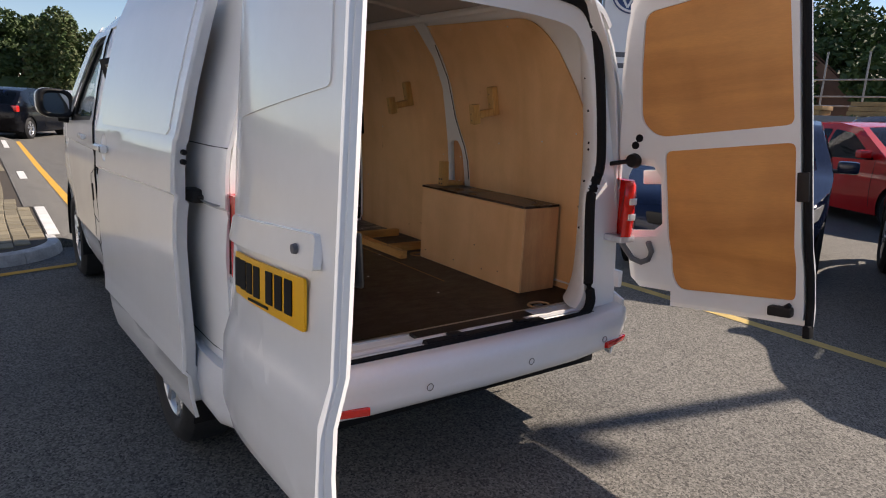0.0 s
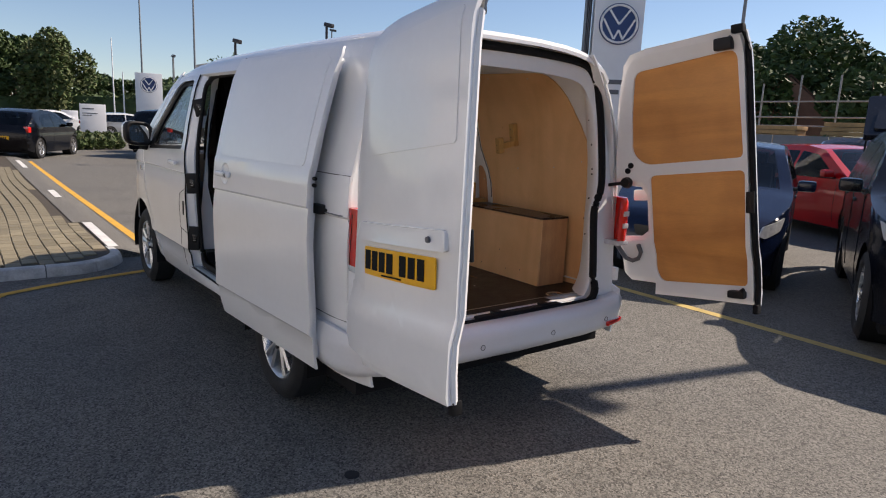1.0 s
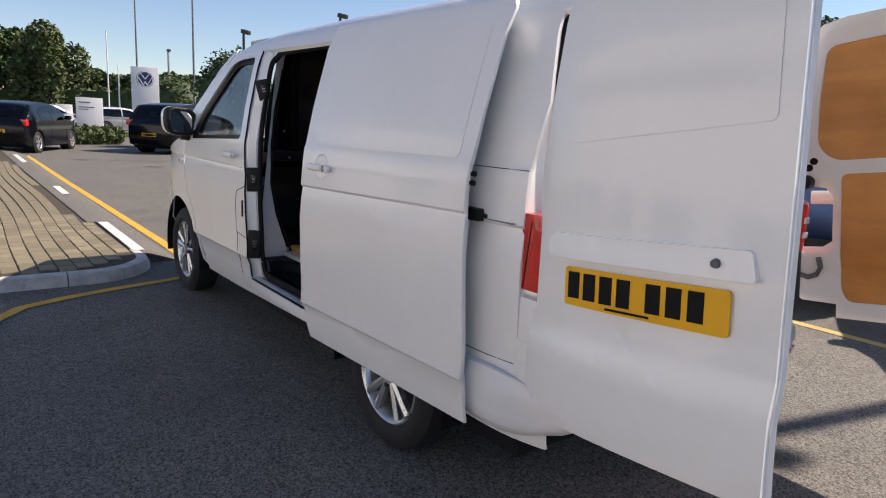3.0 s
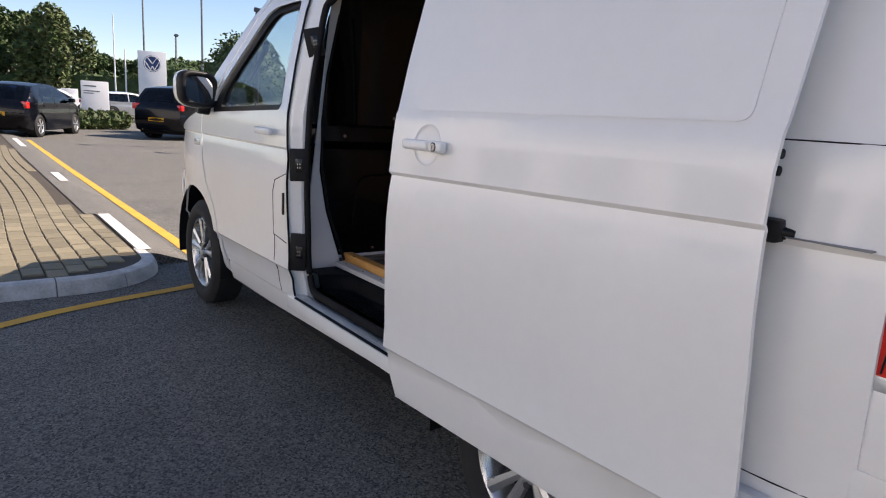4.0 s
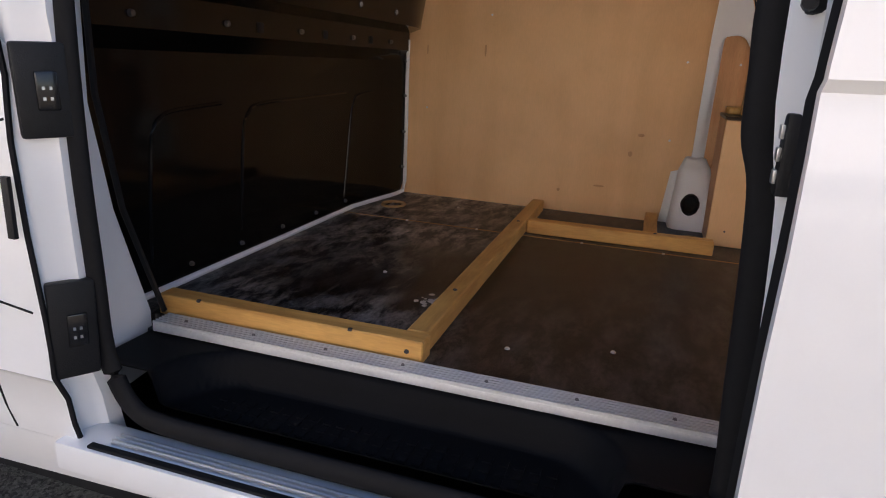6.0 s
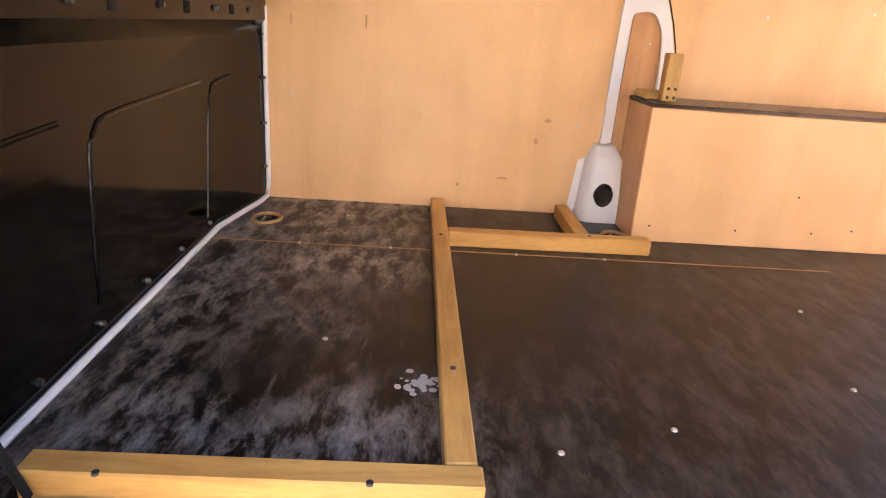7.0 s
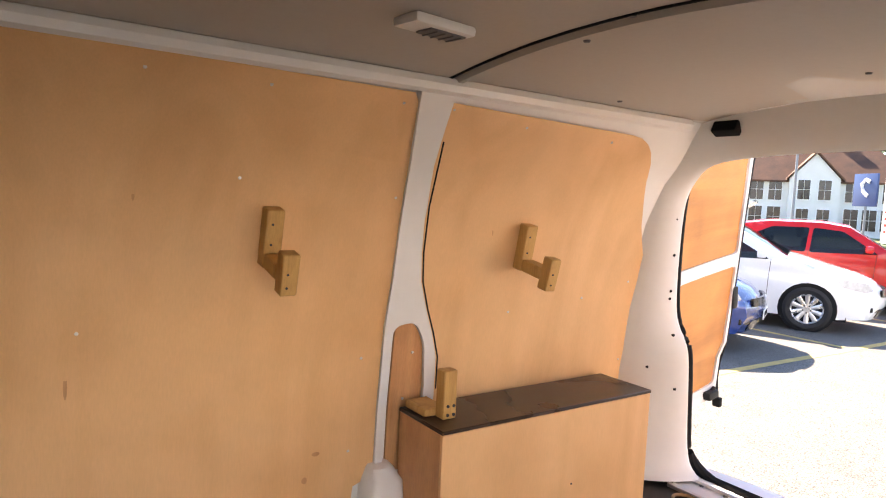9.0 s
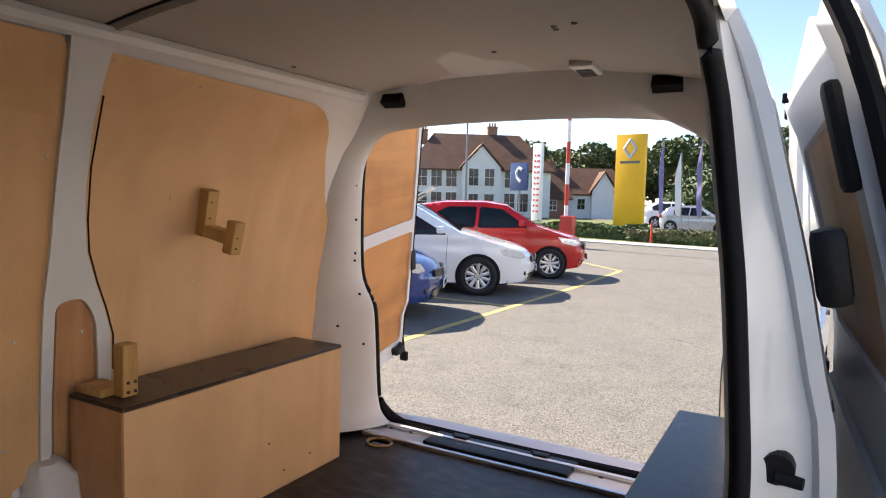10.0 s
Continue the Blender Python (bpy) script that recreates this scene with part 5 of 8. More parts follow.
dense += [ol[-1], (-0.60, 0.555), (0, 0.552), (0.60, 0.555)]
tube(bm, [(x, (rear_y(z) - 0.008) * min(1, max(0, (z - 0.56) / 0.12)) + 0.131 * (1 - min(1, max(0, (z - 0.56) / 0.12))), z) for x, z in dense], 0.022, 8, closed=True)
part("rear_seal", bm, RUBBER, van, "black rubber seal round the rear opening")
# rear sill, latch plate, bumper
bm = bmesh.new()
box(bm, (-0.68, 0.15, 0.50), (0.68, 0.31, 0.556), 0.006)
rs = part("rear_sill", bm, WHITE_IN, van, "white rear load sill")
bm = bmesh.new()
box(bm, (-0.66, 0.296, 0.53), (0.68, 0.315, 0.562), 0.003)
part("sill_strip", bm, ALU, rs, "bright strip at the end of the load floor")
bm = bmesh.new()
box(bm, (-0.69, 0.112, 0.530), (0.69, 0.150, 0.567), 0.012)
part("sill_seal", bm, RUBBER, rs, "thick black rubber seal along the sill")
bm = bmesh.new()
box(bm, (-0.20, 0.152, 0.553), (0.40, 0.285, 0.570), 0.005)
for x in (-0.06, 0.28):
    box(bm, (x - 0.030, 0.160, 0.56), (x + 0.030, 0.195, 0.580), 0.005)
    box(bm, (x + 0.005, 0.155, 0.570), (x + 0.045, 0.17, 0.577), 0.003)
part("latch_plate", bm, BLACK, rs, "black latch plate with two striker blocks")
bm = bmesh.new()
for x in (-0.5, -0.3, 0.5, 0.6):
    rod(bm, (x, 0.21, 0.554), (x, 0.21, 0.560), 0.010, 0.008, 10)
split("sill_screw", bm, STEEL, rs)
bm = bmesh.new()
# bumper: profile swept round the corners
path = [(-0.955, 0.57, 1), (-0.965, 0.40, 0.9), (-0.955, 0.24, 0.5), (-0.90, 0.12, 0.15), (-0.78, 0.05, 0), (-0.5, 0.012, 0), (0, 0.0, 0), (0.5, 0.012, 0), (0.78, 0.05, 0), (0.90, 0.12, 0.15), (0.955, 0.24, 0.5), (0.965, 0.40, 0.9), (0.955, 0.57, 1)]
rows = []
for x, y, e in path:
    c = Vector((x, y, 0))
    d = Vector((0, 0.45, 0)) - c
    d = (Vector((0, 1, 0)) * (1 - e) + Vector((-math.copysign(1, x), 0, 0)) * e).normalized()
    prof = [(0.16, 0.552), (0.055, 0.575), (0.025, 0.57), (0.006, 0.545), (0.0, 0.50), (0.012, 0.468), (0.010, 0.455), (0.02, 0.42), (0.045, 0.395), (0.10, 0.375)]
    if e > 0.3:
        prof = [(a * 0.6, min(z, 0.60) + (0.03 if z > 0.55 else 0)) for a, z in prof]
    rows.append([bm.verts.new((c.x + d.x * a, c.y + d.y * a, z)) for a, z in prof])
for a, b in zip(rows, rows[1:]):
    for i in range(len(a) - 1):
        bm.faces.new((a[i], a[i + 1], b[i + 1], b[i]))
bp = part("rear_bumper", bm, SILVER, van, "painted rear bumper with parking sensors", smooth=50)
for x, sg in ((0.76, 1), (-0.60, -1)):
    bm = bmesh.new()
    box(bm, (-0.085, -0.006, -0.013), (0.085, 0.012, 0.013), 0.004, pose(x, 0.058 if sg > 0 else 0.034, 0.435, 0, 0, 14 * sg))
    part("reflector", bm, RED_LENS, bp, "red bumper reflector")
for x in (-0.28, 0.20, -0.72, 0.66):
    bm = bmesh.new()
    y = curve_at(abs(x), [0, 0.5, 0.78], [0, 0.012, 0.05]) + 0.006
    tube(bm, [(x + 0.013 * math.cos(a), y - 0.001, 0.468 + 0.013 * math.sin(a)) for a in (math.tau * i / 16 for i in range(16))], 0.0016, 5, True)
    part("parking_sensor", bm, SIGNGREY, bp)
# tail lamps
for sgn in (-1, 1):
    bm = bmesh.new()
    rows = []
    for z, w in ((0.895, 0.9), (0.92, 0.98), (1.0, 1.0), (1.09, 1.0), (1.125, 0.85), (1.145, 0.55)):
        ring = [(-0.878, 0.272), (-0.898, 0.25), (-0.900, 0.20), (-0.898, 0.145), (-0.87, 0.115), (-0.83, 0.105), (-0.80, 0.12)]
        rows.append([bm.verts.new((-sgn * (x if i < 5 else x + (1 - w) * -0.05), y + (1 - w) * 0.06 * (i / 6), z)) for i, (x, y) in enumerate(ring)])
    for a, b in zip(rows, rows[1:]):
        for i in range(6):
            bm.faces.new((a[i], a[i + 1], b[i + 1], b[i]))
    bm.faces.new(rows[-1])
    bm.faces.new(rows[0][::-1])
    tl = part("tail_light", bm, RED_LENS, van, "bright red upright tail lamp", smooth=50)
    # thin dark line drawn for the shading on the red lens
    bm = bmesh.new()
    tube(bm, [(sgn * 0.9005, 0.222 - 0.10 * (z - 0.9), z) for z in span(0.90, 1.12, 0.04)], 0.0018, 6)
    part("lens_shade_line", bm, RUBBER, tl, "thin dark line standing in for the lens's shading")
    bm = bmesh.new()
    box(bm, (min(sgn * 0.90, sgn * 0.80), 0.12, 0.865), (max(sgn * 0.90, sgn * 0.80), 0.24, 0.896), 0.01)
    part("reversing_lens", bm, CLEAR_LENS, tl, "clear lower lens")
    bm = bmesh.new()
    box(bm, (min(sgn * 0.865, sgn * 0.82), 0.103, 1.04), (max(sgn * 0.865, sgn * 0.82), 0.115, 1.07), 0.004)
    box(bm, (min(sgn * 0.865, sgn * 0.82), 0.103, 0.97), (max(sgn * 0.865, sgn * 0.82), 0.115, 1.0), 0.004)
    split("lamp_insert", bm, [CLEAR_LENS], tl)
bm = bmesh.new()
box(bm, (-0.900, 0.115, 0.56), (-0.835, 0.262, 0.872), 0.018)
part("rear_corner", bm, WHITE, van, "white body corner under the tail lamp")
# side rubbing groove and slide rail on the quarter panel
bm = bmesh.new()
box(bm, (-0.9335, 0.26, 1.104), (-0.905, 0.402, 1.107), 0.001)
part("quarter_gap", bm, POLE, van, "thin dark gap behind the slide rail")
bm = bmesh.new()
box(bm, (-0.9325, 0.400, 1.098), (-0.905, 1.30, 1.124), 0.009)
part("rail_groove", bm, RUBBER, van, "dark groove of the slide rail")
bm = bmesh.new()
for z in (1.28, 0.63):
    tube(bm, [(-body_x(y, z) - 0.0005, y, z) for y in span(0.235, 1.5, 0.12)], 0.0018, 5)
split("panel_gap", bm, RUBBER, van)
for z in (0.68, 1.45):
    if z < 1:
        bm = bmesh.new()
        box(bm, (-0.905, 0.17, z - 0.04), (-0.875, 0.235, z + 0.04), 0.008)
        part("door_hinge", bm, WHITE, van, "white rear door hinge")
    bm = bmesh.new()
    box(bm, (0.875, 0.17, z - 0.04), (0.905, 0.235, z + 0.04), 0.008)
    part("door_hinge", bm, WHITE, van, "white rear door hinge")


# ---- rear barn doors: shaped shut, then swung about the leaning hinge line ----
def door_y(x, z):
    y = 0.045 + 0.10 * (z - 0.5)
    a = abs(x)
    y += 0.05 * (a / 0.8) ** 4
    if z < 0.82:
        y -= 0.022 * min(1.0, (0.82 - z) / 0.08)
    if z < 0.56:
        y += 0.018 * (0.56 - z) / 0.06
    if z > 1.75:
        y += 0.12 * ((z - 1.75) / 0.16) ** 2 * 0.6
    return y


def swing(deg, lean, p):
    axis, p = Vector(lean).normalized(), Vector(p)
    return Matrix.Translation(p) @ Matrix.Rotation(radians(deg), 4, axis) @ Matrix.Translation(-p)


hinge = [(0.60, 0.50), (0.605, 0.565), (0.75, 0.575), (0.79, 0.62), (0.80, 0.845), (0.655, 0.85), (0.615, 0.88), (0.61, 1.09), (0.64, 1.135), (0.79, 1.16), (0.80, 1.24), (0.782, 1.38), (0.757, 1.55), (0.725, 1.72), (0.695, 1.82), (0.64, 1.868), (0.54, 1.888), (0.10, 1.905), (0.02, 1.90)]
DZ = [0.53, 0.56, 0.62, 0.70, 0.74, 0.78, 0.82, 0.9, 1.0, 1.1, 1.2, 1.3, 1.4, 1.5, 1.6, 1.7, 1.75, 1.79, 1.83, 1.87]
DX = [0.1, 0.2, 0.3, 0.4, 0.5, 0.58, 0.65, 0.7, 0.75]
for sgn in (-1, 1):
    if sgn < 0:
        m, low = swing(-90.8, (0.04, 0.055, 1), (-0.85, 0.20, 0.90)), 0.532
    else:
        m, low = swing(95.3, (-0.064, 0.042, 1), (0.832, 0.232, 0.90)) @ Matrix.Translation((0, 0, 0.055)), 0.50
    skin = hinge if sgn > 0 else [(max(x, 0.778 + 0.3 * abs(z - 0.98) * 0.1) if 0.848 < z < 1.14 else x, z) for x, z in hinge]
    outl = [(0.004, low)] + [(x, max(z, low)) for x, z in skin] + [(0.004, 1.89)]
    bm = sheet(outl, cuts_u=DX, cuts_v=DZ, where=lambda x, z: (sgn * x, door_y(x, z), z), thick=0.018, push=(0, 1, 0))
    door = part("rear_door", bm, WHITE, van, "white rear door swung fully open", smooth=45)
    door.matrix_local = m
    # inner frame: deep pressed panel with a raised border
    ins = [(0.03, max(0.525, low + 0.02)), (0.585, max(0.525, low + 0.02)), (0.59, 0.60), (0.75, 0.61), (0.765, 0.815), (0.63, 0.825), (0.585, 0.87), (0.58, 1.10), (0.62, 1.165), (0.765, 1.19), (0.77, 1.24), (0.752, 1.38), (0.727, 1.55), (0.695, 1.70), (0.665, 1.795), (0.62, 1.838), (0.52, 1.855), (0.03, 1.87)]
    up = rounded([(0.050, 1.280), (0.60, 1.262), (0.668, 1.33), (0.655, 1.55), (0.625, 1.775), (0.062, 1.812)], [0.03, 0.07, 0.06, 0.04, 0.05, 0.05])
    lo = rounded([(0.060, 0.60), (0.55, 0.585), (0.578, 0.65), (0.570, 1.200), (0.045, 1.215)], [0.03, 0.06, 0.05, 0.03, 0.03])
    bm = sheet(ins, [up[::-1], lo[::-1]], cuts_u=DX, cuts_v=DZ, where=lambda x, z: (sgn * x, door_y(x, z) + 0.048, z), thick=0.03, push=(0, -1, 0))
    inn = part("door_inner", bm, WHITE_IN, door, "white pressed inner frame of the rear door", smooth=40)
    axis_ply = PLY_DOOR
    for pts in (up, lo):
        c = Vector((sum(p[0] for p in pts) / len(pts), sum(p[1] for p in pts) / len(pts)))
        big = [tuple(c + (Vector(p) - c) * 1.03) for p in pts]
        bm = sheet(big, cuts_v=DZ, where=lambda x, z: (sgn * x, door_y(x, z) + 0.037, z), thick=0.006, push=(0, -1, 0))
        part("ply_insert", bm, axis_ply, door, "varnished orange plywood insert")
    bm = bmesh.new()
    tube(bm, [(sgn * 0.012, door_y(0, z) + 0.030, z) for z in span(low, 1.90, 0.1)], 0.016, 8)
    part("edge_seal", bm, RUBBER if sgn > 0 else WHITE, door, "black rubber strip on the free edge" if sgn > 0 else "folded white edge flange")
    bm = bmesh.new()
    for pts, r in (((0.68, 1.262), 0.017), ((0.70, 1.232), 0.017)):
        x, z = pts
        rod(bm, (sgn * x, door_y(x, z) + 0.046, z), (sgn * x, door_y(x, z) + 0.052, z), r, None, 16)
    split("blank_plug", bm, RUBBER, door, "two round black plugs")
    bm = bmesh.new()
    z = 1.155
    rod(bm, (sgn * 0.71, door_y(0.71, z) + 0.045, z + 0.01), (sgn * 0.71, door_y(0.71, z) + 0.075, z + 0.01), 0.035, 0.028, 14)
    rod(bm, (sgn * 0.71, door_y(0.71, z) + 0.065, z + 0.01), (sgn * 0.82, door_y(0.71, z) + 0.080, z), 0.010, None, 10)
    part("check_strap", bm, BLACK, door, "black door check strap")
    bm = bmesh.new()
    tube(bm, [(sgn * x, door_y(x, z) + 0.065, z) for x, z in ((0.66, 0.80), (0.655, 0.755), (0.675, 0.715), (0.71, 0.70), (0.75, 0.715), (0.775, 0.76), (0.80, 0.82))], 0.013, 8)
    part("cable_sleeve", bm, SIGNGREY, door, "grey ribbed cable sleeve")
    bm = bmesh.new()
    box(bm, (-0.022, 0, -0.055), (0.022, 0.012, 0.055), 0.006, pose(sgn * 0.020, door_y(0.04, 1.05) + 0.046, 1.05))
    part("lock_case", bm, BLACK, door, "black recessed lock case")
    bm = bmesh.new()
    for z, hgt in ((1.838, 0.03), (max(0.555, low + 0.04), 0.02)):
        box(bm, (-0.045, 0, -hgt), (0.045, 0.045, hgt), 0.010, pose(sgn * 0.11, door_y(0.11, z) + 0.042, z))
        rod(bm, (sgn * 0.11, door_y(0.12, z) + 0.06, z), (sgn * 0.075, door_y(0.12, z) + 0.065, z + 0.03), 0.012, 0.010, 8)
    split("door_latch", bm, BLACK, door, "black latch mechanism")
    bm = bmesh.new()
    box(bm, (-0.014, -0.012, -0.03), (0.014, 0.03, 0.02), 0.006, pose(sgn * 0.012, door_y(0, low) + 0.03, low - 0.01))
    box(bm, (-0.03, 0.0, -0.02), (0.03, 0.035, 0.02), 0.006, pose(sgn * 0.03, door_y(0, 1.9) + 0.02, 1.895))
    split("rubber_end", bm, RUBBER, door)
    # pressed window field on the outside
    fld = rounded([(0.05, 1.385), (0.70, 1.36), (0.675, 1.55), (0.62, 1.72), (0.56, 1.80), (0.06, 1.835)], [0.02, 0.05, 0.05, 0.05, 0.06, 0.03])
    bm = sheet(fld, cuts_u=DX, cuts_v=DZ, where=lambda x, z: (sgn * x, door_y(x, z) - 0.004, z), thick=0.01, push=(0, 1, 0))
    part("pressed_field", bm, WHITE, door, smooth=30)
    if sgn < 0:
        strip = rounded([(0.055, 1.03), (0.71, 1.03), (0.725, 1.085), (0.69, 1.10), (0.075, 1.10)], 0.012)
        bm = sheet(strip, cuts_u=DX, where=lambda x, z: (sgn * x, door_y(x, z) - 0.013 - 0.008 * (z < 1.045), z), thick=0.018, push=(0, 1, 0))
        part("plate_strip", bm, WHITE, door, "white lamp strip over the number plate")
        bm = bmesh.new()
        rod(bm, (-0.155, door_y(0.17, 1.065) - 0.018, 1.065), (-0.155, door_y(0.17, 1.065) - 0.027, 1.065), 0.012, 0.010, 14)
        part("door_lock", bm, SIGNGREY, door, "small round key lock")
        # recess shadow panel, plate and its plain bars
        py = lambda x, z: door_y(0.4, 0.98) - 0.012 + (z - 0.98) * 0.06
        plate = rounded([(0.115, 0.895), (0.635, 0.895), (0.635, 1.006), (0.115, 1.006)], 0.012)
        bm = sheet(plate, where=lambda x, z: (-x, py(x, z) + 0.05 * (x / 0.8) ** 4 - 0.004, z), thick=0.006, push=(0, 1, 0), cuts_u=span(0.15, 0.65, 0.1))
        pl = part("number_plate", bm, YPLATE, door, "yellow number plate with plain dark bars")
        bm = bmesh.new()
        for k in range(7):
            x = 0.60 - 0.0605 * k - (0.033 if k > 3 else 0)
            box(bm, (-0.021, -0.0025, -0.038), (0.021, 0.0, 0.038), 0.0, pose(-x + 0.004, py(x, 0.955) + 0.05 * (x / 0.8) ** 4 - 0.0045, 0.955, -3.4))
        box(bm, (-0.07, -0.002, -0.003), (0.07, 0, 0.003), 0, pose(-0.40, py(0.40, 0.906) - 0.003, 0.906))
        split("plate_bar", bm, RUBBER, door, "plain dark bars")
    else:
        bm = bmesh.new()
        box(bm, (0.10, door_y(0.4, 1.09) - 0.022, 1.055), (0.72, door_y(0.4, 1.09) + 0.0, 1.12), 0.008)
        part("trim_strip", bm, WHITE, door)

# ---- sliding door, run back along the side ----
SD = Matrix.Translation((0, 0, 0)) @ Matrix.Translation((-1.075 + 0.963, 1.555, 0)) @ Matrix.Rotation(radians(2.9), 4, "Z") @ Matrix.Translation((0, 0, 0))
# local frame: y from 0 (front edge) back to -1.13, x as the body side
SL = 1.135
bot, topz = 0.372, 1.835
edge_f = [(-0.008, 0.372), (0.014, 0.48), (0.022, 0.60), (0.026, 0.85), (0.025, 1.05), (0.024, 1.11), (0.017, 1.25), (0.012, 1.42), (0.006, 1.60), (0.0, 1.80), (-0.004, topz)]
edge_r = [(-SL + 0.02, topz), (-SL, 1.80), (-SL + 0.018, 1.40), (-SL + 0.028, 1.20), (-SL + 0.028, 1.08), (-SL + 0.012, 0.85), (-SL, 0.60), (-SL + 0.005, bot)]
BOWL = [(-0.15 + 0.060 * math.cos(math.tau * i / 32), 1.192 + 0.060 * math.sin(math.tau * i / 32)) for i in range(32)]
bm = sheet(edge_f + edge_r, [BOWL[::-1]], cuts_u=span(-1.0, -0.1, 0.15), cuts_v=ZCUT, where=lambda y, z: (-half(z), y, z + (0.008 - 0.022 * y) * math.exp(-(((z - 1.1) / 0.22) ** 2))), thick=0.012, push=(1, 0, 0))
sd = part("sliding_door", bm, WHITE, van, "white sliding side door pushed fully back")
sd.matrix_local = SD
bm = sheet(rounded([(-0.045, 0.41), (-0.012, 0.80), (-0.03, 1.25), (-0.06, 1.79), (-SL + 0.05, 1.79), (-SL + 0.07, 1.2), (-SL + 0.03, 0.41)], 0.03), [rounded([(-0.12, 1.26), (-0.14, 1.68), (-SL + 0.14, 1.68), (-SL + 0.16, 1.26)], 0.05)[::-1]], cuts_v=ZCUT, where=lambda y, z: (-half(z) + 0.055, y, z), thick=0.042, push=(-1, 0, 0))
part("door_inner", bm, WHITE_IN, sd, "white inner frame of the sliding door")
bm = sheet(rounded([(-0.11, 1.25), (-0.13, 1.69), (-SL + 0.13, 1.69), (-SL + 0.15, 1.25)], 0.04), cuts_v=ZCUT, where=lambda y, z: (-half(z) + 0.045, y, z), thick=0.006, push=(-1, 0, 0))
part("ply_insert", bm, PLY, sd, "plywood insert of the sliding door")
bm = bmesh.new()
box(bm, (-0.008, -0.024, -0.075), (0.016, 0.024, 0.075), 0.012, pose(-half(1.64) + 0.058, -0.070, 1.63, 0, 14))
box(bm, (0.0, -0.028, -0.05), (0.042, 0.028, 0.055), 0.015, pose(-half(1.47) + 0.085, -0.055, 1.46, 0, 10))
part("inner_latch", bm, BLACK, sd, "black inner latch and pull cup")
fld = rounded([(-0.078, 1.292), (-0.090, 1.79), (-SL + 0.07, 1.79), (-SL + 0.085, 1.292)], 0.03)
bm = sheet(fld, cuts_v=ZCUT, cuts_u=span(-1.0, -0.2, 0.2), where=lambda y, z: (-half(z) - 0.0035, y, z + (0.008 - 0.022 * y) * math.exp(-(((z - 1.1) / 0.22) ** 2))), thick=0.006, push=(1, 0, 0))
part("pressed_field", bm, WHITE, sd, smooth=30)
bm = bmesh.new()
tube(bm, [(-half(z) + 0.030, y - 0.010, z) for y, z in flow(edge_f, 3)], 0.013, 8)
part("edge_seal", bm, RUBBER, sd, "black rubber strip on the front edge")
# handle with bowl and lock
bm = bmesh.new()
box(bm, (-0.013, -0.058, -0.0145), (0.012, 0.060, 0.0145), 0.0122, pose(-0.980, -0.126, 1.199), seg=5)
box(bm, (-0.013, -0.033, -0.0165), (0.012, 0.026, 0.0165), 0.0122, pose(-0.980, -0.213, 1.199), seg=5)
box(bm, (-0.02, -0.02, -0.01), (0.01, 0.02, 0.01), 0.004, pose(-0.966, -0.207, 1.199))
box(bm, (-0.02, -0.02, -0.01), (0.01, 0.02, 0.01), 0.004, pose(-0.966, -0.085, 1.199))
hd = part("door_handle", bm, WHITE, sd, "white pull handle with key lock")
bm = bmesh.new()
rod(bm, (-0.990, -0.213, 1.199), (-0.9955, -0.213, 1.199), 0.0100, 0.0095, 20)
part("key_lock", bm, ALU, sd, "round metal key lock")
bm = bmesh.new()
box(bm, (-0.9965, -0.2142, 1.1935), (-0.9950, -0.2118, 1.2045))
part("key_slot", bm, RUBBER, sd)
bm = bmesh.new()
tube(bm, [(-0.9932, -0.213 + 0.0112 * math.cos(a), 1.199 + 0.0112 * math.sin(a)) for a in (math.tau * i / 24 for i in range(24))], 0.0014, 6, True)
part("lock_ring", bm, RUBBER, sd, "dark ring round the key lock")
bm = bmesh.new()
rings = []
for k in range(7):
    r, d = math.cos(k / 6 * math.pi / 2), 0.007 * math.sin(min(1, k / 5) * math.pi / 2)
    q = max(r, 0.02)
    rings.append([bm.verts.new((-half(1.192 + (z - 1.192) * q) + d + 0.0004, -0.15 + (y + 0.15) * q, 1.192 + (z - 1.192) * q + (0.008 - 0.022 * y) * math.exp(-(((z - 1.1) / 0.22) ** 2)))) for y, z in BOWL])
for a, b in zip(rings, rings[1:]):
    for i in range(32):
        bm.faces.new((a[i], a[(i + 1) % 32], b[(i + 1) % 32], b[i]))
bm.faces.new(rings[-1])
part("handle_bowl", bm, WHITE, sd, "shallow grip bowl behind the handle")
# rear edge fittings
bm = bmesh.new()
for z in (1.225, 1.255):
    rod(bm, (-half(z) + 0.040, -SL + 0.05, z), (-half(z) + 0.040, -SL + 0.035, z), 0.009, None, 12)
split("edge_plug", bm, RUBBER, sd)
bm = bmesh.new()
box(bm, (0.0, -0.03, -0.022), (0.04, 0.06, 0.022), 0.008, pose(-0.90, -SL + 0.06, 1.115))
rod(bm, (-0.880, -SL + 0.05, 1.115), (-0.868, -SL + 0.012, 1.112), 0.011, 0.008, 10)
part("roller_arm", bm, BLACK, sd, "black roller arm in the rail")

# ---- cab interior ----
bm = bmesh.new()
box(bm, (-0.80, 3.52, 0.75), (0.80, 3.95, 1.20), 0.06)
box(bm, (-0.30, 3.45, 0.95), (0.10, 3.60, 1.22), 0.04)
part("dashboard", bm, BLACK, van, "dark dashboard")
bm = bmesh.new()
tube(bm, [(0.40 + 0.19 * math.cos(a), 3.40 - 0.09 * math.sin(a), 1.12 + 0.165 * math.sin(a)) for a in (math.tau * i / 28 for i in range(28))], 0.015, 8, True)
rod(bm, (0.40, 3.40, 1.12), (0.40, 3.58, 1.02), 0.06, 0.04)
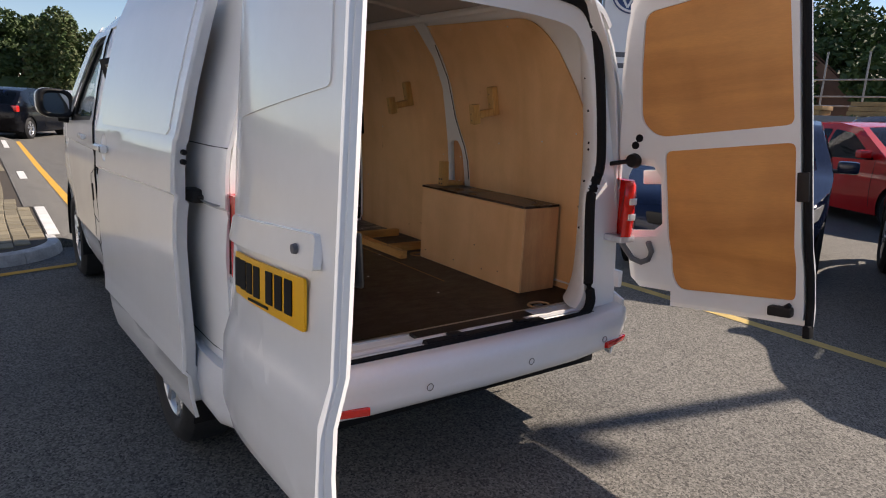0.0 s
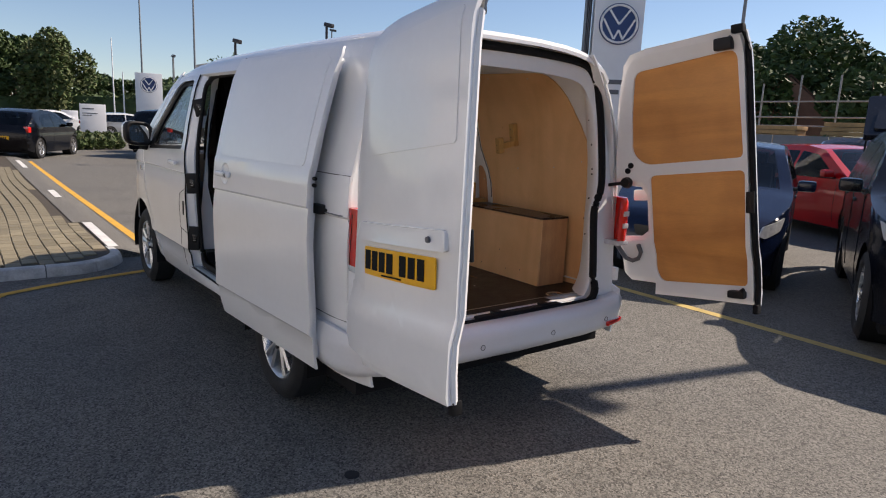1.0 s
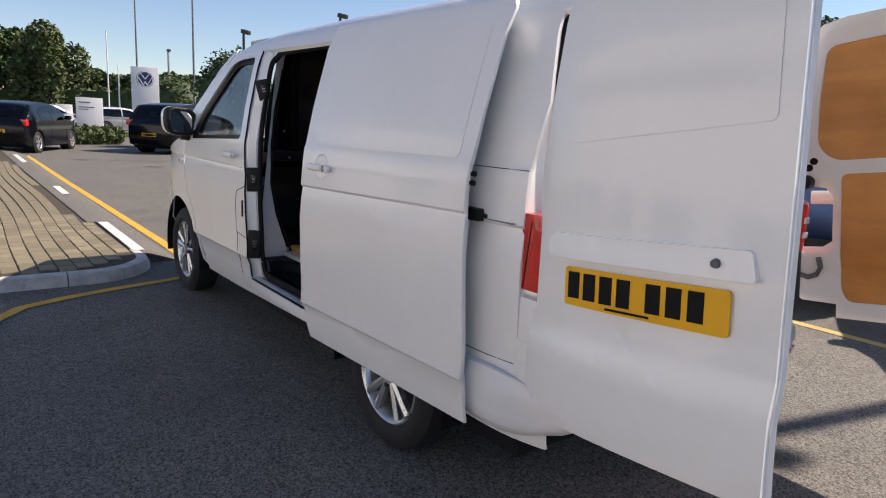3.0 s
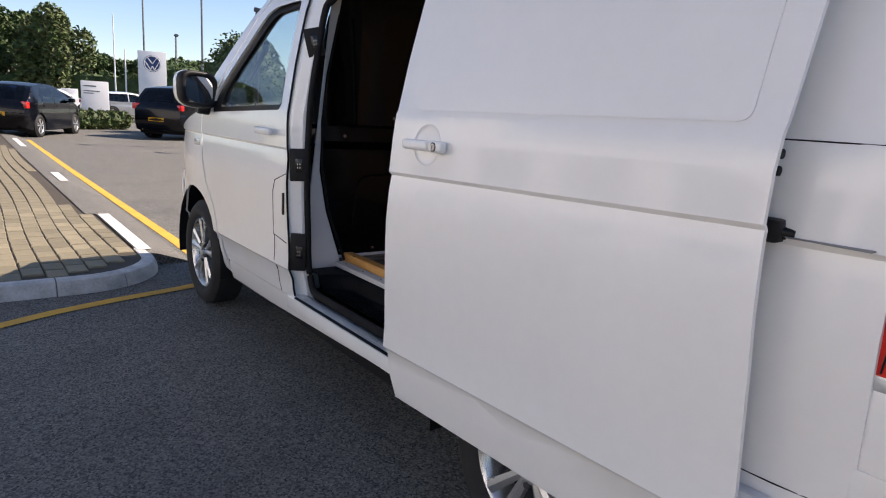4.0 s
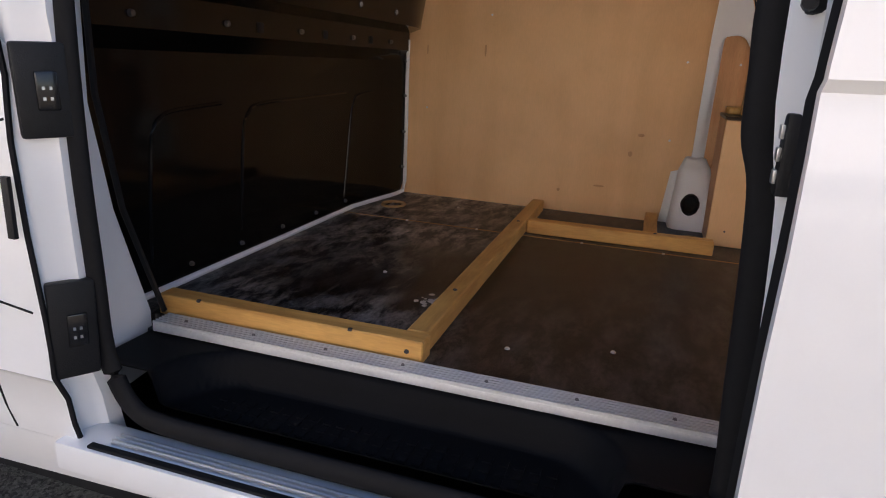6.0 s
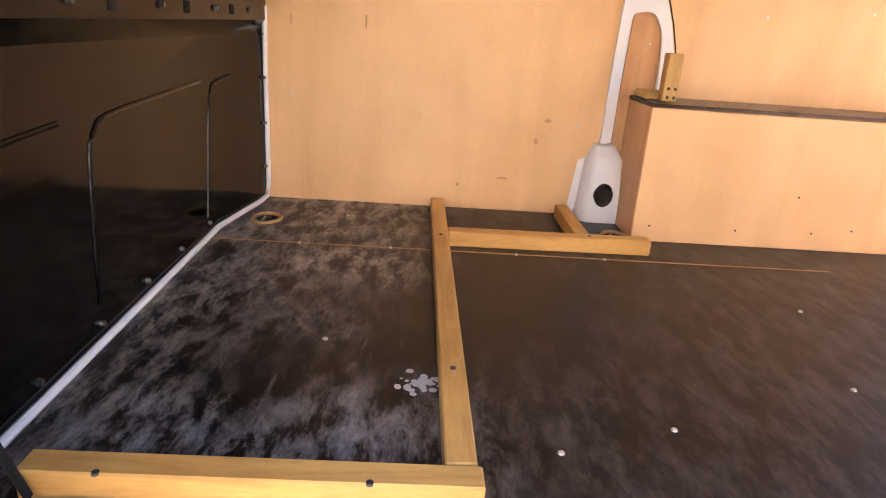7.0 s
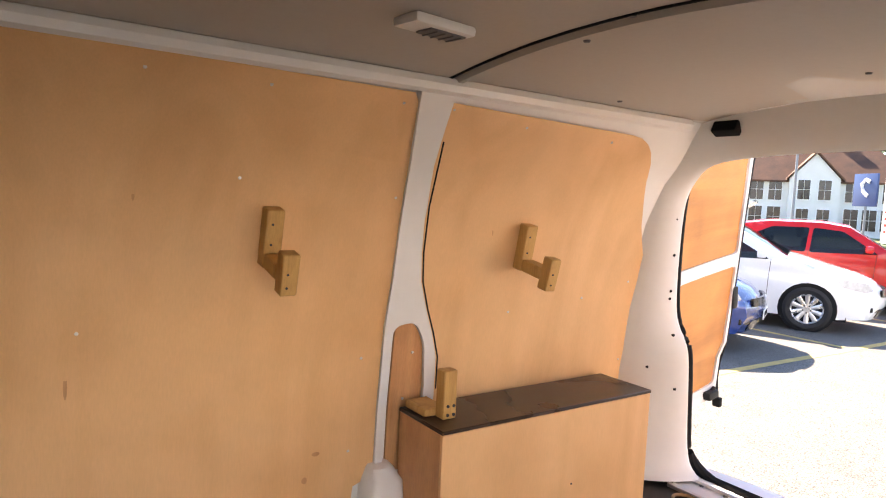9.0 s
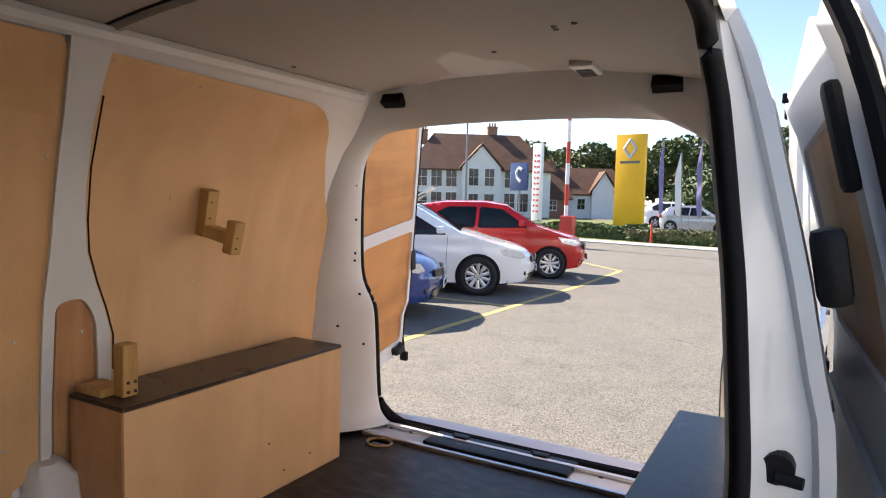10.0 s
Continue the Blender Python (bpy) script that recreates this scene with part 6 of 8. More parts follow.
box(bm, (-0.17, -0.012, -0.02), (0.17, 0.012, 0.02), 0.008, pose(0.40, 3.405, 1.11, -28))
part("steering_wheel", bm, BLACK, van)
bm = bmesh.new()
box(bm, (-0.80, 2.72, 0.45), (0.80, 3.6, 0.52))
part("cab_floor", bm, RUBBER, van)
for x in (-0.44, 0.44):
    bm = bmesh.new()
    box(bm, (-0.25, -0.24, -0.09), (0.25, 0.26, 0.09), 0.05, pose(x, 3.10, 0.86, 6), seg=3)
    seat = part("cab_seat", bm, SEAT, van, "dark grey fabric cab seat")
    bm = bmesh.new()
    box(bm, (-0.24, -0.07, -0.30), (0.24, 0.07, 0.30), 0.05, pose(x, 2.84, 1.18, 10), seg=3)
    part("seat_back", bm, SEAT, seat)
    bm = bmesh.new()
    box(bm, (-0.13, -0.05, -0.09), (0.13, 0.05, 0.09), 0.035, pose(x, 2.79, 1.56, 8), seg=3)
    rod(bm, (x - 0.06, 2.80, 1.42), (x - 0.06, 2.80, 1.52), 0.008)
    rod(bm, (x + 0.06, 2.80, 1.42), (x + 0.06, 2.80, 1.52), 0.008)
    part("headrest", bm, SEAT, seat)
bm = bmesh.new()
tube(bm, [(-0.83, 3.42, 1.40), (-0.81, 3.38, 1.45), (-0.79, 3.28, 1.56), (-0.80, 3.22, 1.60)], 0.014, 8)
part("grab_handle", bm, SIGNGREY, van, "grey grab handle on the pillar")
for sgn in (-1, 1):
    bm = sheet([(2.70, 0.45), (3.60, 0.45), (3.70, 1.22), (2.70, 1.25)], where=lambda y, z: (sgn * (0.90 - 0.03 * (z > 1)), y, z), thick=0.02, push=(-sgn, 0, 0))
    part("door_card", bm, BLACK, van, "dark inner door card")
bm = bmesh.new()
box(bm, (-0.70, 2.72, 1.865), (0.70, 3.15, 1.90), 0.01)
part("cab_headliner", bm, ROOFLINER, van)


# ---- loose timber and boxes in the load space ----
def timber(name, lo, hi, mat, label, turn=0.0, screws=(), category="batten"):
    lo, hi = load_at(*lo), load_at(*hi)
    c = [(a + b) / 2 for a, b in zip(lo, hi)]
    h = [(b - a) / 2 for a, b in zip(lo, hi)]
    bm = bmesh.new()
    box(bm, [-v for v in h], h, 0.003, seg=1)
    ob = link(name, bm, mat, smooth=30)
    ob.matrix_world = pose(*c, 0, 0, turn)
    tagged(ob, label, category)
    if screws:
        bm = bmesh.new()
        for p, q in screws:
            rod(bm, p, q, 0.006, 0.005, 8)
        split("screw", bm, DARKMETAL, ob)
    return ob


timber("timber_batten", (-0.655, 2.03, F), (-0.61, 2.615, F + 0.044), PINE, "pine batten fixed along the floor edge at the side door", screws=[((-0.02, 0.2, 0.02), (-0.02, 0.2, 0.024)), ((-0.02, -0.15, 0.02), (-0.02, -0.15, 0.024)), ((-0.021, -0.27, 0.0), (-0.025, -0.27, 0.0))])
timber("timber_batten", (-0.608, 2.040, F), (0.735, 2.084, F + 0.044), PINE_X, "long pine batten across the load floor", turn=0.3, screws=[((0.3, 0.0, 0.022), (0.3, 0.0, 0.025)), ((-0.45, 0.0, 0.022), (-0.45, 0.0, 0.025))])
timber("timber_batten", (0.385, 1.455, F), (0.43, 2.040, F + 0.044), PINE, "short pine batten lying lengthways on the load floor", turn=1.0, screws=[((0, -0.12, 0.022), (0, -0.12, 0.025))])
timber("timber_batten", (0.432, 1.625, F), (0.735, 1.668, F + 0.044), PINE_X, "short pine offcut butting the van wall")


def storage_box(sgn, x0, y0, y1, top=0.958):
    b = thing("storage_box", "plywood box with dark film-faced lid over the wheel arch", "box", group="wheel arch boxes")
    xw = 0.842
    bm = bmesh.new()
    lo, hi = sorted((sgn * x0, sgn * (x0 + 0.012)))
    box(bm, (lo, y0, F), (hi, y1, top - 0.013), 0.0015, seg=1)
    part("front_panel", bm, PLY, b)
    bm = bmesh.new()
    lo, hi = sorted((sgn * (x0 + 0.013), sgn * xw))
    box(bm, (lo, y1 - 0.012, F), (hi, y1, top - 0.013), 0.0015, seg=1)
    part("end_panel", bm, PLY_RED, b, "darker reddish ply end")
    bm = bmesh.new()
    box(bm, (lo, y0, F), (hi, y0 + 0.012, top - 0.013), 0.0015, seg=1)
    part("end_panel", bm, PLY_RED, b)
    bm = bmesh.new()
    lo, hi = sorted((sgn * (x0 - 0.002), sgn * xw))
    box(bm, (lo, y0 - 0.002, top - 0.012), (hi, y1 + 0.002, top), 0.002, seg=1)
    part("lid", bm, FILM_TOP, b, "dark brown film-faced lid")
    bm = bmesh.new()
    box(bm, (min(sgn * x0, sgn * (x0 - 0.0018)), y0 - 0.001, top - 0.011), (max(sgn * x0, sgn * (x0 - 0.0032)), y1 + 0.001, top - 0.003))
    part("lid_edge", bm, PLY_RED, b, "pale ply edge of the lid")
    bm = bmesh.new()
    for y, z in ((0.92, 0.72), (0.72, 0.62), (1.38, 0.60), (1.1, 0.60), (0.85, 0.605)):
        rod(bm, (sgn * x0, y, z), (sgn * (x0 - 0.002), y, z), 0.0035, 0.003, 8)
    split("screw", bm, DARKMETAL, b)
    return b


storage_box(1, 0.608, 0.55, 1.434, 0.98)
storage_box(-1, 0.61, 0.60, 1.43, 0.97)


def hook(y, z, lean=0):
    hk = thing("wooden_hook", "rough-sawn timber hook screwed to the ply wall", "hook", group="timber wall hooks")
    x = wall_x(z)
    t = math.degrees(math.atan((wall_x(z - 0.1) - wall_x(z + 0.1)) / 0.2))
    m = Matrix.Translation(load_at(x, y, z)) @ pose(0, 0, 0, 0, -t, 0) @ Matrix.Scale(1.045, 4)
    bm = bmesh.new()
    box(bm, (-0.040, -0.022, -0.048), (-0.001, 0.022, 0.095), 0.003, m, seg=1)
    part("back_block", bm, PINE_Z, hk)
    bm = bmesh.new()
    box(bm, (-0.125, -0.0215, -0.046), (-0.041, 0.0215, -0.010), 0.003, m, seg=1)
    part("arm", bm, PINE_Z, hk)
    bm = bmesh.new()
    box(bm, (-0.165, -0.020, -0.072), (-0.126, 0.020, 0.026), 0.003, m @ pose(0, 0, 0, lean), seg=1)
    part("front_block", bm, PINE_Z, hk)
    bm = bmesh.new()
    for a, b in ((-0.165, -0.02), (-0.165, -0.052), (-0.04, 0.06), (-0.04, 0.01)):
        rod(bm, m @ Vector((a, 0.006, b)), m @ Vector((a - 0.002, 0.006, b)), 0.0032, 0.0028, 8)
    split("screw", bm, DARKMETAL, hk)
    return hk


hook(1.895, 1.445)
hook(1.075, 1.415, 3)
hk = thing("timber_bracket", "upright timber block standing on the box lid", "bracket")
bm = bmesh.new()
box(bm, (0.600, 1.375, 0.963), (0.64, 1.42, 1.10), 0.003, seg=1)
part("upright", bm, PINE_Z, hk, plan=INNER)
bm = bmesh.new()
box(bm, (0.6415, 1.38, 0.963), (0.745, 1.455, 0.985), 0.003, seg=1)
part("foot_block", bm, PINE_Z, hk, plan=INNER)
bm = bmesh.new()
for z in (0.975, 1.0):
    for y in (1.385, 1.405):
        rod(bm, (0.60, y, z), (0.597, y, z), 0.005, 0.004, 8)
split("screw", bm, DARKMETAL, hk, plan=INNER)


# ---- other cars ----
SHAPES = {
    # silhouettes from nose to tail: (y, z); wheel places; length, half width
    "hatch": dict(L=4.05, w=0.86, wb=(0.82, 3.38), r=0.31, top=[(0.10, 0.22), (0.0, 0.42), (0.03, 0.58), (0.14, 0.72), (0.95, 0.96), (1.12, 1.0), (1.85, 1.40), (2.3, 1.46), (3.0, 1.45), (3.55, 1.36), (3.95, 0.98), (4.02, 0.88), (4.05, 0.55), (3.98, 0.25)], glass=[(1.12, 1.0), (1.85, 1.40), (3.55, 1.36), (3.95, 0.98)], wins=[[(1.32, 0.96), (1.95, 1.32), (2.36, 1.37), (2.38, 0.94)], [(2.44, 0.94), (2.42, 1.37), (2.98, 1.36), (3.25, 1.18), (3.22, 0.96)]], pillars=(1.30, 2.41, 3.3)),
    "city": dict(L=3.60, w=0.82, wb=(0.66, 3.06), r=0.30, top=[(0.10, 0.22), (0.0, 0.42), (0.04, 0.62), (0.16, 0.78), (0.75, 0.98), (0.92, 1.03), (1.52, 1.42), (1.95, 1.48), (2.75, 1.47), (3.25, 1.40), (3.50, 1.02), (3.56, 0.9), (3.60, 0.55), (3.52, 0.25)], glass=[(0.92, 1.03), (1.52, 1.42), (3.25, 1.40), (3.50, 1.02)], wins=[[(1.10, 1.0), (1.62, 1.35), (2.06, 1.39), (2.10, 0.97)], [(2.16, 0.97), (2.12, 1.39), (2.70, 1.38), (3.02, 1.22), (2.9, 1.0)]], pillars=(1.12, 2.11, 2.95)),
    "suv": dict(L=4.45, w=0.92, wb=(0.88, 3.55), r=0.35, top=[(0.10, 0.28), (0.0, 0.5), (0.03, 0.75), (0.14, 0.92), (1.10, 1.10), (1.28, 1.14), (1.95, 1.58), (2.5, 1.66), (3.4, 1.64), (3.95, 1.55), (4.32, 1.12), (4.40, 1.0), (4.45, 0.6), (4.36, 0.3)], glass=[(1.28, 1.14), (1.95, 1.58), (3.95, 1.55), (4.32, 1.12)], wins=[[(1.48, 1.08), (2.06, 1.50), (2.58, 1.56), (2.60, 1.08)], [(2.66, 1.08), (2.64, 1.56), (3.4, 1.54), (3.8, 1.32), (3.7, 1.10)]], pillars=(1.46, 2.62, 3.75)),
    "estate": dict(L=4.65, w=0.90, wb=(0.90, 3.62), r=0.32, top=[(0.10, 0.22), (0.0, 0.45), (0.03, 0.6), (0.14, 0.74), (1.15, 0.94), (1.32, 0.98), (2.1, 1.40), (2.6, 1.46), (3.7, 1.43), (4.2, 1.34), (4.52, 0.98), (4.60, 0.86), (4.65, 0.55), (4.55, 0.26)], glass=[(1.32, 0.98), (2.1, 1.40), (4.2, 1.34), (4.52, 0.98)], wins=[[(1.55, 0.95), (2.2, 1.33), (2.66, 1.37), (2.68, 0.93)], [(2.74, 0.93), (2.72, 1.37), (3.7, 1.35), (4.1, 1.15), (4.0, 0.95)]], pillars=(1.52, 2.70, 3.72)),
}


def car(name, kind, paintm, at, heading, label, plates=True, open_tail=False, spokes=5, group=""):
    """A parked car; heading: degrees of its nose's direction from +y, to the left. Its middle stands at 'at'."""
    S = SHAPES[kind]
    L, w0, r = S["L"], S["w"], S["r"]
    c = thing(name, label, "car", group, at=(at[0], at[1], 0), turn=heading)
    T = pose(0, L / 2, 0, 0, 0, 180)
    belt = S["wins"][0][0][1]

    def hw(y, z):
        x = w0
        x -= 0.27 * max(0, (0.85 - y) / 0.85) ** 2 + 0.15 * max(0, (y - (L - 0.6)) / 0.6) ** 2
        if z > belt:
            x -= 0.42 * (z - belt) ** 1.15
        if z < 0.5:
            x -= 0.10 * (0.5 - z)
        x -= 0.03 * max(0, 1 - abs(z - 0.80) / 0.05) * 0.3
        return x

    top = S["top"]
    dense = []
    for (a, b), (d, e) in zip(top, top[1:]):
        n = max(1, round(math.hypot(d - a, e - b) / 0.16))
        dense += [(a + (d - a) * i / n, b + (e - b) * i / n) for i in range(n)]
    dense.append(top[-1])
    low = []
    for cy in (S["wb"][1], S["wb"][0]):
        low += [(cy + 0.01, 0.22)] and arc(cy, r, r + 0.055, -18, 198, 14)
    outline = dense + low
    bm = bmesh.new()
    zc = [0.3, 0.4, 0.5, 0.62, 0.75, 0.80, 0.85, 0.95, 1.05, 1.15, 1.25, 1.35, 1.45, 1.55]
    yc = [0.15, 0.3, 0.45, 0.6, 0.75, L - 0.6, L - 0.45, L - 0.3, L - 0.15]
    for sg in (-1, 1):
        sheet(outline, [rounded(win, 0.05)[::-1] for win in S["wins"]], cuts_u=yc, cuts_v=zc, where=lambda y, z: (sg * hw(y, z), y, z), bm=bm)
    # shell over the top, with glass where the screens are
    g = S["glass"]
    us = [-1, -0.85, -0.6, -0.3, 0, 0.3, 0.6, 0.85, 1]
    rows = []
    for y, z in dense:
        nose = 0.15 * max(0, 1 - y / 0.6) if y < 0.6 else (-0.06 * max(0, 1 - (L - y) / 0.4) if y > L - 0.4 else 0)
        rows.append([bm.verts.new((u * hw(y, z), y - nose * (1 - u * u) * 1.0, z + 0.035 * (1 - u * u) * (z > 0.75))) for u in us])
    for k, (a, b) in enumerate(zip(rows, rows[1:])):
        ym = (dense[k][0] + dense[k + 1][0]) / 2
        zm = (dense[k][1] + dense[k + 1][1]) / 2
        is_glass = zm > g[0][1] and (g[0][0] < ym < g[1][0] or (g[2][0] < ym < g[3][0] and not open_tail))
        if open_tail and ym > g[2][0] and zm > 0.6:
            continue
        for i in range(len(us) - 1):
            f = bm.faces.new((a[i], a[i + 1], b[i + 1], b[i]))
            f.material_index = 1 if is_glass and 0 < i < len(us) - 2 else 0
    bmesh.ops.remove_doubles(bm, verts=bm.verts, dist=0.002)
    bmesh.ops.transform(bm, matrix=T, verts=bm.verts)
    body = part("body", bm, [paintm, CARGLASS], c, smooth=42)
    # dark cabin floor and seats so that the glass looks into something
    bm = bmesh.new()
    box(bm, (-w0 + 0.14, 0.9, 0.25), (w0 - 0.14, L - 0.35, 0.62), 0.05)
    bmesh.ops.transform(bm, matrix=T, verts=bm.verts)
    part("cabin_floor", bm, SEAT, c)
    bm = bmesh.new()
    for x in (-0.36, 0.36):
        for y in (S["pillars"][1] + 0.1, S["pillars"][2] - 0.1):
            box(bm, (-0.22, -0.07, -0.32), (0.22, 0.07, 0.34), 0.06, pose(x, y, 0.88, 10))
            box(bm, (-0.11, -0.04, -0.08), (0.11, 0.04, 0.08), 0.03, pose(x, y + 0.07, 1.28, 8))
    box(bm, (-w0 + 0.16, S["pillars"][0] - 0.25, 0.6), (w0 - 0.16, S["pillars"][0] + 0.1, 0.92), 0.06)
    bmesh.ops.transform(bm, matrix=T, verts=bm.verts)
    split("cabin_seat", bm, SEAT, c)
    bm = bmesh.new()
    box(bm, (-w0 + 0.12, 0.35, 0.17), (w0 - 0.12, L - 0.3, 0.26))
    bmesh.ops.transform(bm, matrix=T, verts=bm.verts)
    part("underbody", bm, RUBBER, c)
    bm = bmesh.new()
    for cy in S["wb"]:
        for sg in (-1, 1):
            rod(bm, (sg * (w0 - 0.30), cy, r + 0.02), (sg * (w0 - 0.04), cy, r + 0.02), r + 0.045, None, 22)
    bmesh.ops.transform(bm, matrix=T, verts=bm.verts)
    split("wheel_housing", bm, RUBBER, c)
    for sg in (-1, 1):
        for win in S["wins"]:
            bm = sheet(rounded(win, 0.05), cuts_v=zc, where=lambda y, z: (sg * (hw(y, z) + 0.004), y, z), thick=0.006, push=(-sg, 0, 0))
            bmesh.ops.transform(bm, matrix=T, verts=bm.verts)
            part("side_window", bm, CARGLASS if kind != "suv" else GLOSSBLACK, c)
        # door gaps, handles, sill
        for y in S["pillars"]:
            bm = bmesh.new()
            zs = span(0.30, belt, 0.12)
            tube(bm, [(sg * (hw(y, z) + 0.001), y + 0.03 * math.sin(z * 3), z) for z in zs], 0.004, 5)
            bmesh.ops.transform(bm, matrix=T, verts=bm.verts)
            part("door_gap", bm, RUBBER, c)
        for y in (S["pillars"][1] - 0.18, S["pillars"][2] - 0.22):
            bm = bmesh.new()
            box(bm, (-0.012, -0.09, -0.015), (0.014, 0.09, 0.015), 0.008, pose(sg * (hw(y, belt - 0.10) + 0.004), y, belt - 0.10))
            bmesh.ops.transform(bm, matrix=T, verts=bm.verts)
            part("door_handle", bm, paintm, c)
        bm = bmesh.new()
        box(bm, (-0.09, -0.06, -0.06), (0.09, 0.06, 0.06), 0.035, pose(sg * (hw(1.3, belt) + 0.11), S["pillars"][0] + 0.12, belt + 0.08))
        box(bm, (-0.05, -0.02, -0.02), (0.05, 0.02, 0.02), 0.008, pose(sg * (hw(1.3, belt) + 0.01), S["pillars"][0] + 0.12, belt + 0.04))
        bmesh.ops.transform(bm, matrix=T, verts=bm.verts)
        part("door_mirror", bm, paintm, c)
        # lamps
        ly = 0.16
        nz = S["top"][3][1]
        head = rounded([(0.06, nz - 0.10), (0.12, nz - 0.01), (0.52, nz + 0.055), (0.42, nz - 0.07), (0.15, nz - 0.13)], 0.02)
        bm = sheet(head, cuts_u=(0.15, 0.25, 0.35, 0.45), where=lambda y, z: (sg * (hw(y, z) + 0.008), y, z), thick=0.10, push=(-sg, 0.3, 0))
        bmesh.ops.transform(bm, matrix=T, verts=bm.verts)
        hl = part("headlight", bm, CLEAR_LENS, c, "clear headlight")
        bm = bmesh.new()
        box(bm, (-0.09, -0.03, -0.035), (0.09, 0.03, 0.035), 0.015, pose(sg * (w0 - 0.32), 0.045, 0.36, 0, 0, sg * 30))
        bmesh.ops.transform(bm, matrix=T, verts=bm.verts)
        part("fog_lamp", bm, GLOSSBLACK, c)
        bz = S["top"][-3][1]
        bm = bmesh.new()
        box(bm, (-0.12, -0.06, -0.09), (0.12, 0.06, 0.09), 0.03, pose(sg * (w0 - 0.16), L - 0.09, bz, 0, 0, sg * 22))
        bmesh.ops.transform(bm, matrix=T, verts=bm.verts)
        part("tail_light", bm, RED_LENS, c, "red tail lamp")
        for cy in S["wb"]:
            p = T @ Vector((sg * (w0 - 0.10), cy, r))
            add_wheel(c, p, (T @ Vector((sg, 0, 0))).x - (T @ Vector((0, 0, 0))).x > 0, r, r * 0.66, 0.19, spokes, spokes <= 5)
    gz = S["top"][3][1]
    for z0, z1, gw in ((gz - 0.19, gz - 0.09, 0.47), (0.24, 0.37, 0.44)):
        bm = sheet(rounded([(-gw, z0), (gw, z0), (gw + 0.03, z1), (-gw - 0.03, z1)], 0.025), cuts_u=span(-0.45, 0.45, 0.1), where=lambda x, z: (x, 0.03 - 0.15 * (1 - (x / (w0 - 0.2)) ** 2) + 0.10 * max(0, (0.42 - z) / 0.2) ** 1.5 - 0.012, z), thick=0.03, push=(0, 1, 0))
        bmesh.ops.transform(bm, matrix=T, verts=bm.verts)
        part("grille", bm, GLOSSBLACK, c)
    bm = bmesh.new()
    rod(bm, (0, -0.145, gz - 0.14), (0, -0.125, gz - 0.14), 0.055, None, 18)
    bmesh.ops.transform(bm, matrix=T, verts=bm.verts)
    part("badge", bm, ALU, c)
    if plates:
        for y, mt, z in ((-0.142, WPLATE, 0.42), (L + 0.045, YPLATE, 0.62)):
            bm = bmesh.new()
            box(bm, (-0.26, -0.006, -0.055), (0.26, 0.006, 0.055), 0.004, pose(0, y, z))
            bmesh.ops.transform(bm, matrix=T, verts=bm.verts)
            pl = part("number_plate", bm, mt, c)
            bm = bmesh.new()
            for k in range(7):
                box(bm, (-0.19 + 0.057 * k, -0.009, -0.03), (-0.155 + 0.057 * k, 0.009, 0.03), 0, pose(0, y, z))
            bmesh.ops.transform(bm, matrix=T, verts=bm.verts)
            split("plate_bar", bm, RUBBER, pl)
    if open_tail:
        bm = sheet(rounded([(-w0 + 0.1, 0), (w0 - 0.1, 0), (w0 - 0.16, 0.95), (-w0 + 0.16, 0.95)], 0.06), cuts_u=(-0.3, 0, 0.3), where=lambda u, v: (u, g[2][0] + 0.05 + 0.80 * v, S["top"][9][1] + 0.06 + 0.52 * v + 0.03 * (1 - (u / w0) ** 2)), thick=0.06, push=(0, 0.2, -1))
        bmesh.ops.transform(bm, matrix=T, verts=bm.verts)
        tg = part("tailgate", bm, paintm, c, "raised tailgate")
        bm = sheet(rounded([(-w0 + 0.2, 0.1), (w0 - 0.2, 0.1), (w0 - 0.26, 0.55), (-w0 + 0.26, 0.55)], 0.05), where=lambda u, v: (u, g[2][0] + 0.05 + 0.80 * v, S["top"][9][1] + 0.10 + 0.52 * v), thick=0.115, push=(0, 0.2, -1))
        bmesh.ops.transform(bm, matrix=T, verts=bm.verts)
        part("tail_glass", bm, GLOSSBLACK, tg)
        for sg in (-1, 1):
            bm = bmesh.new()
            rod(bm, (sg * (w0 - 0.14), g[2][0] + 0.30, 1.0), (sg * (w0 - 0.18), g[2][0] + 0.50, S["top"][9][1] + 0.16), 0.012)
            bmesh.ops.transform(bm, matrix=T, verts=bm.verts)
            part("gas_strut", bm, RUBBER, tg)
    return c


# row behind the van
car("parked_car", "hatch", CAR_BLUE, (5.28, -4.20), 115, "metallic blue hatchback parked in a bay", spokes=7, group="cars in the bays")
car("parked_car", "hatch", CAR_WHITE, (5.06, -6.97), 115, "white hatchback with ten-spoke wheels parked in a bay", spokes=10, group="cars in the bays")
car("parked_car", "city", CAR_RED, (4.83, -9.85), 115, "red city car with dark multi-spoke wheels in a bay", spokes=9, group="cars in the bays")
car("parked_car", "hatch", CAR_SILVER, (11.3, -13.9), -65, "silver hatchback with its tailgate raised", open_tail=True)
# beside the van
car("parked_car", "hatch", CAR_NAVY, (5.25, 2.15), 114, "dark navy hatchback parked nose towards the van")
car("parked_car", "suv", CAR_BLACK, (5.04, -0.48), 115, "black car parked with its tailgate raised", open_tail=True)
car("parked_car", "hatch", CAR_RED, (9.9, 2.45), 152, "bright red hatchback parked across the yard")
car("parked_car", "suv", CAR_MAROON, (14.5, 3.4), 140, "dark maroon car with pale windscreen in the yard")
car("parked_car", "estate", CAR_SILVER, (13.3, 6.6), 100, "silver estate car in the yard")
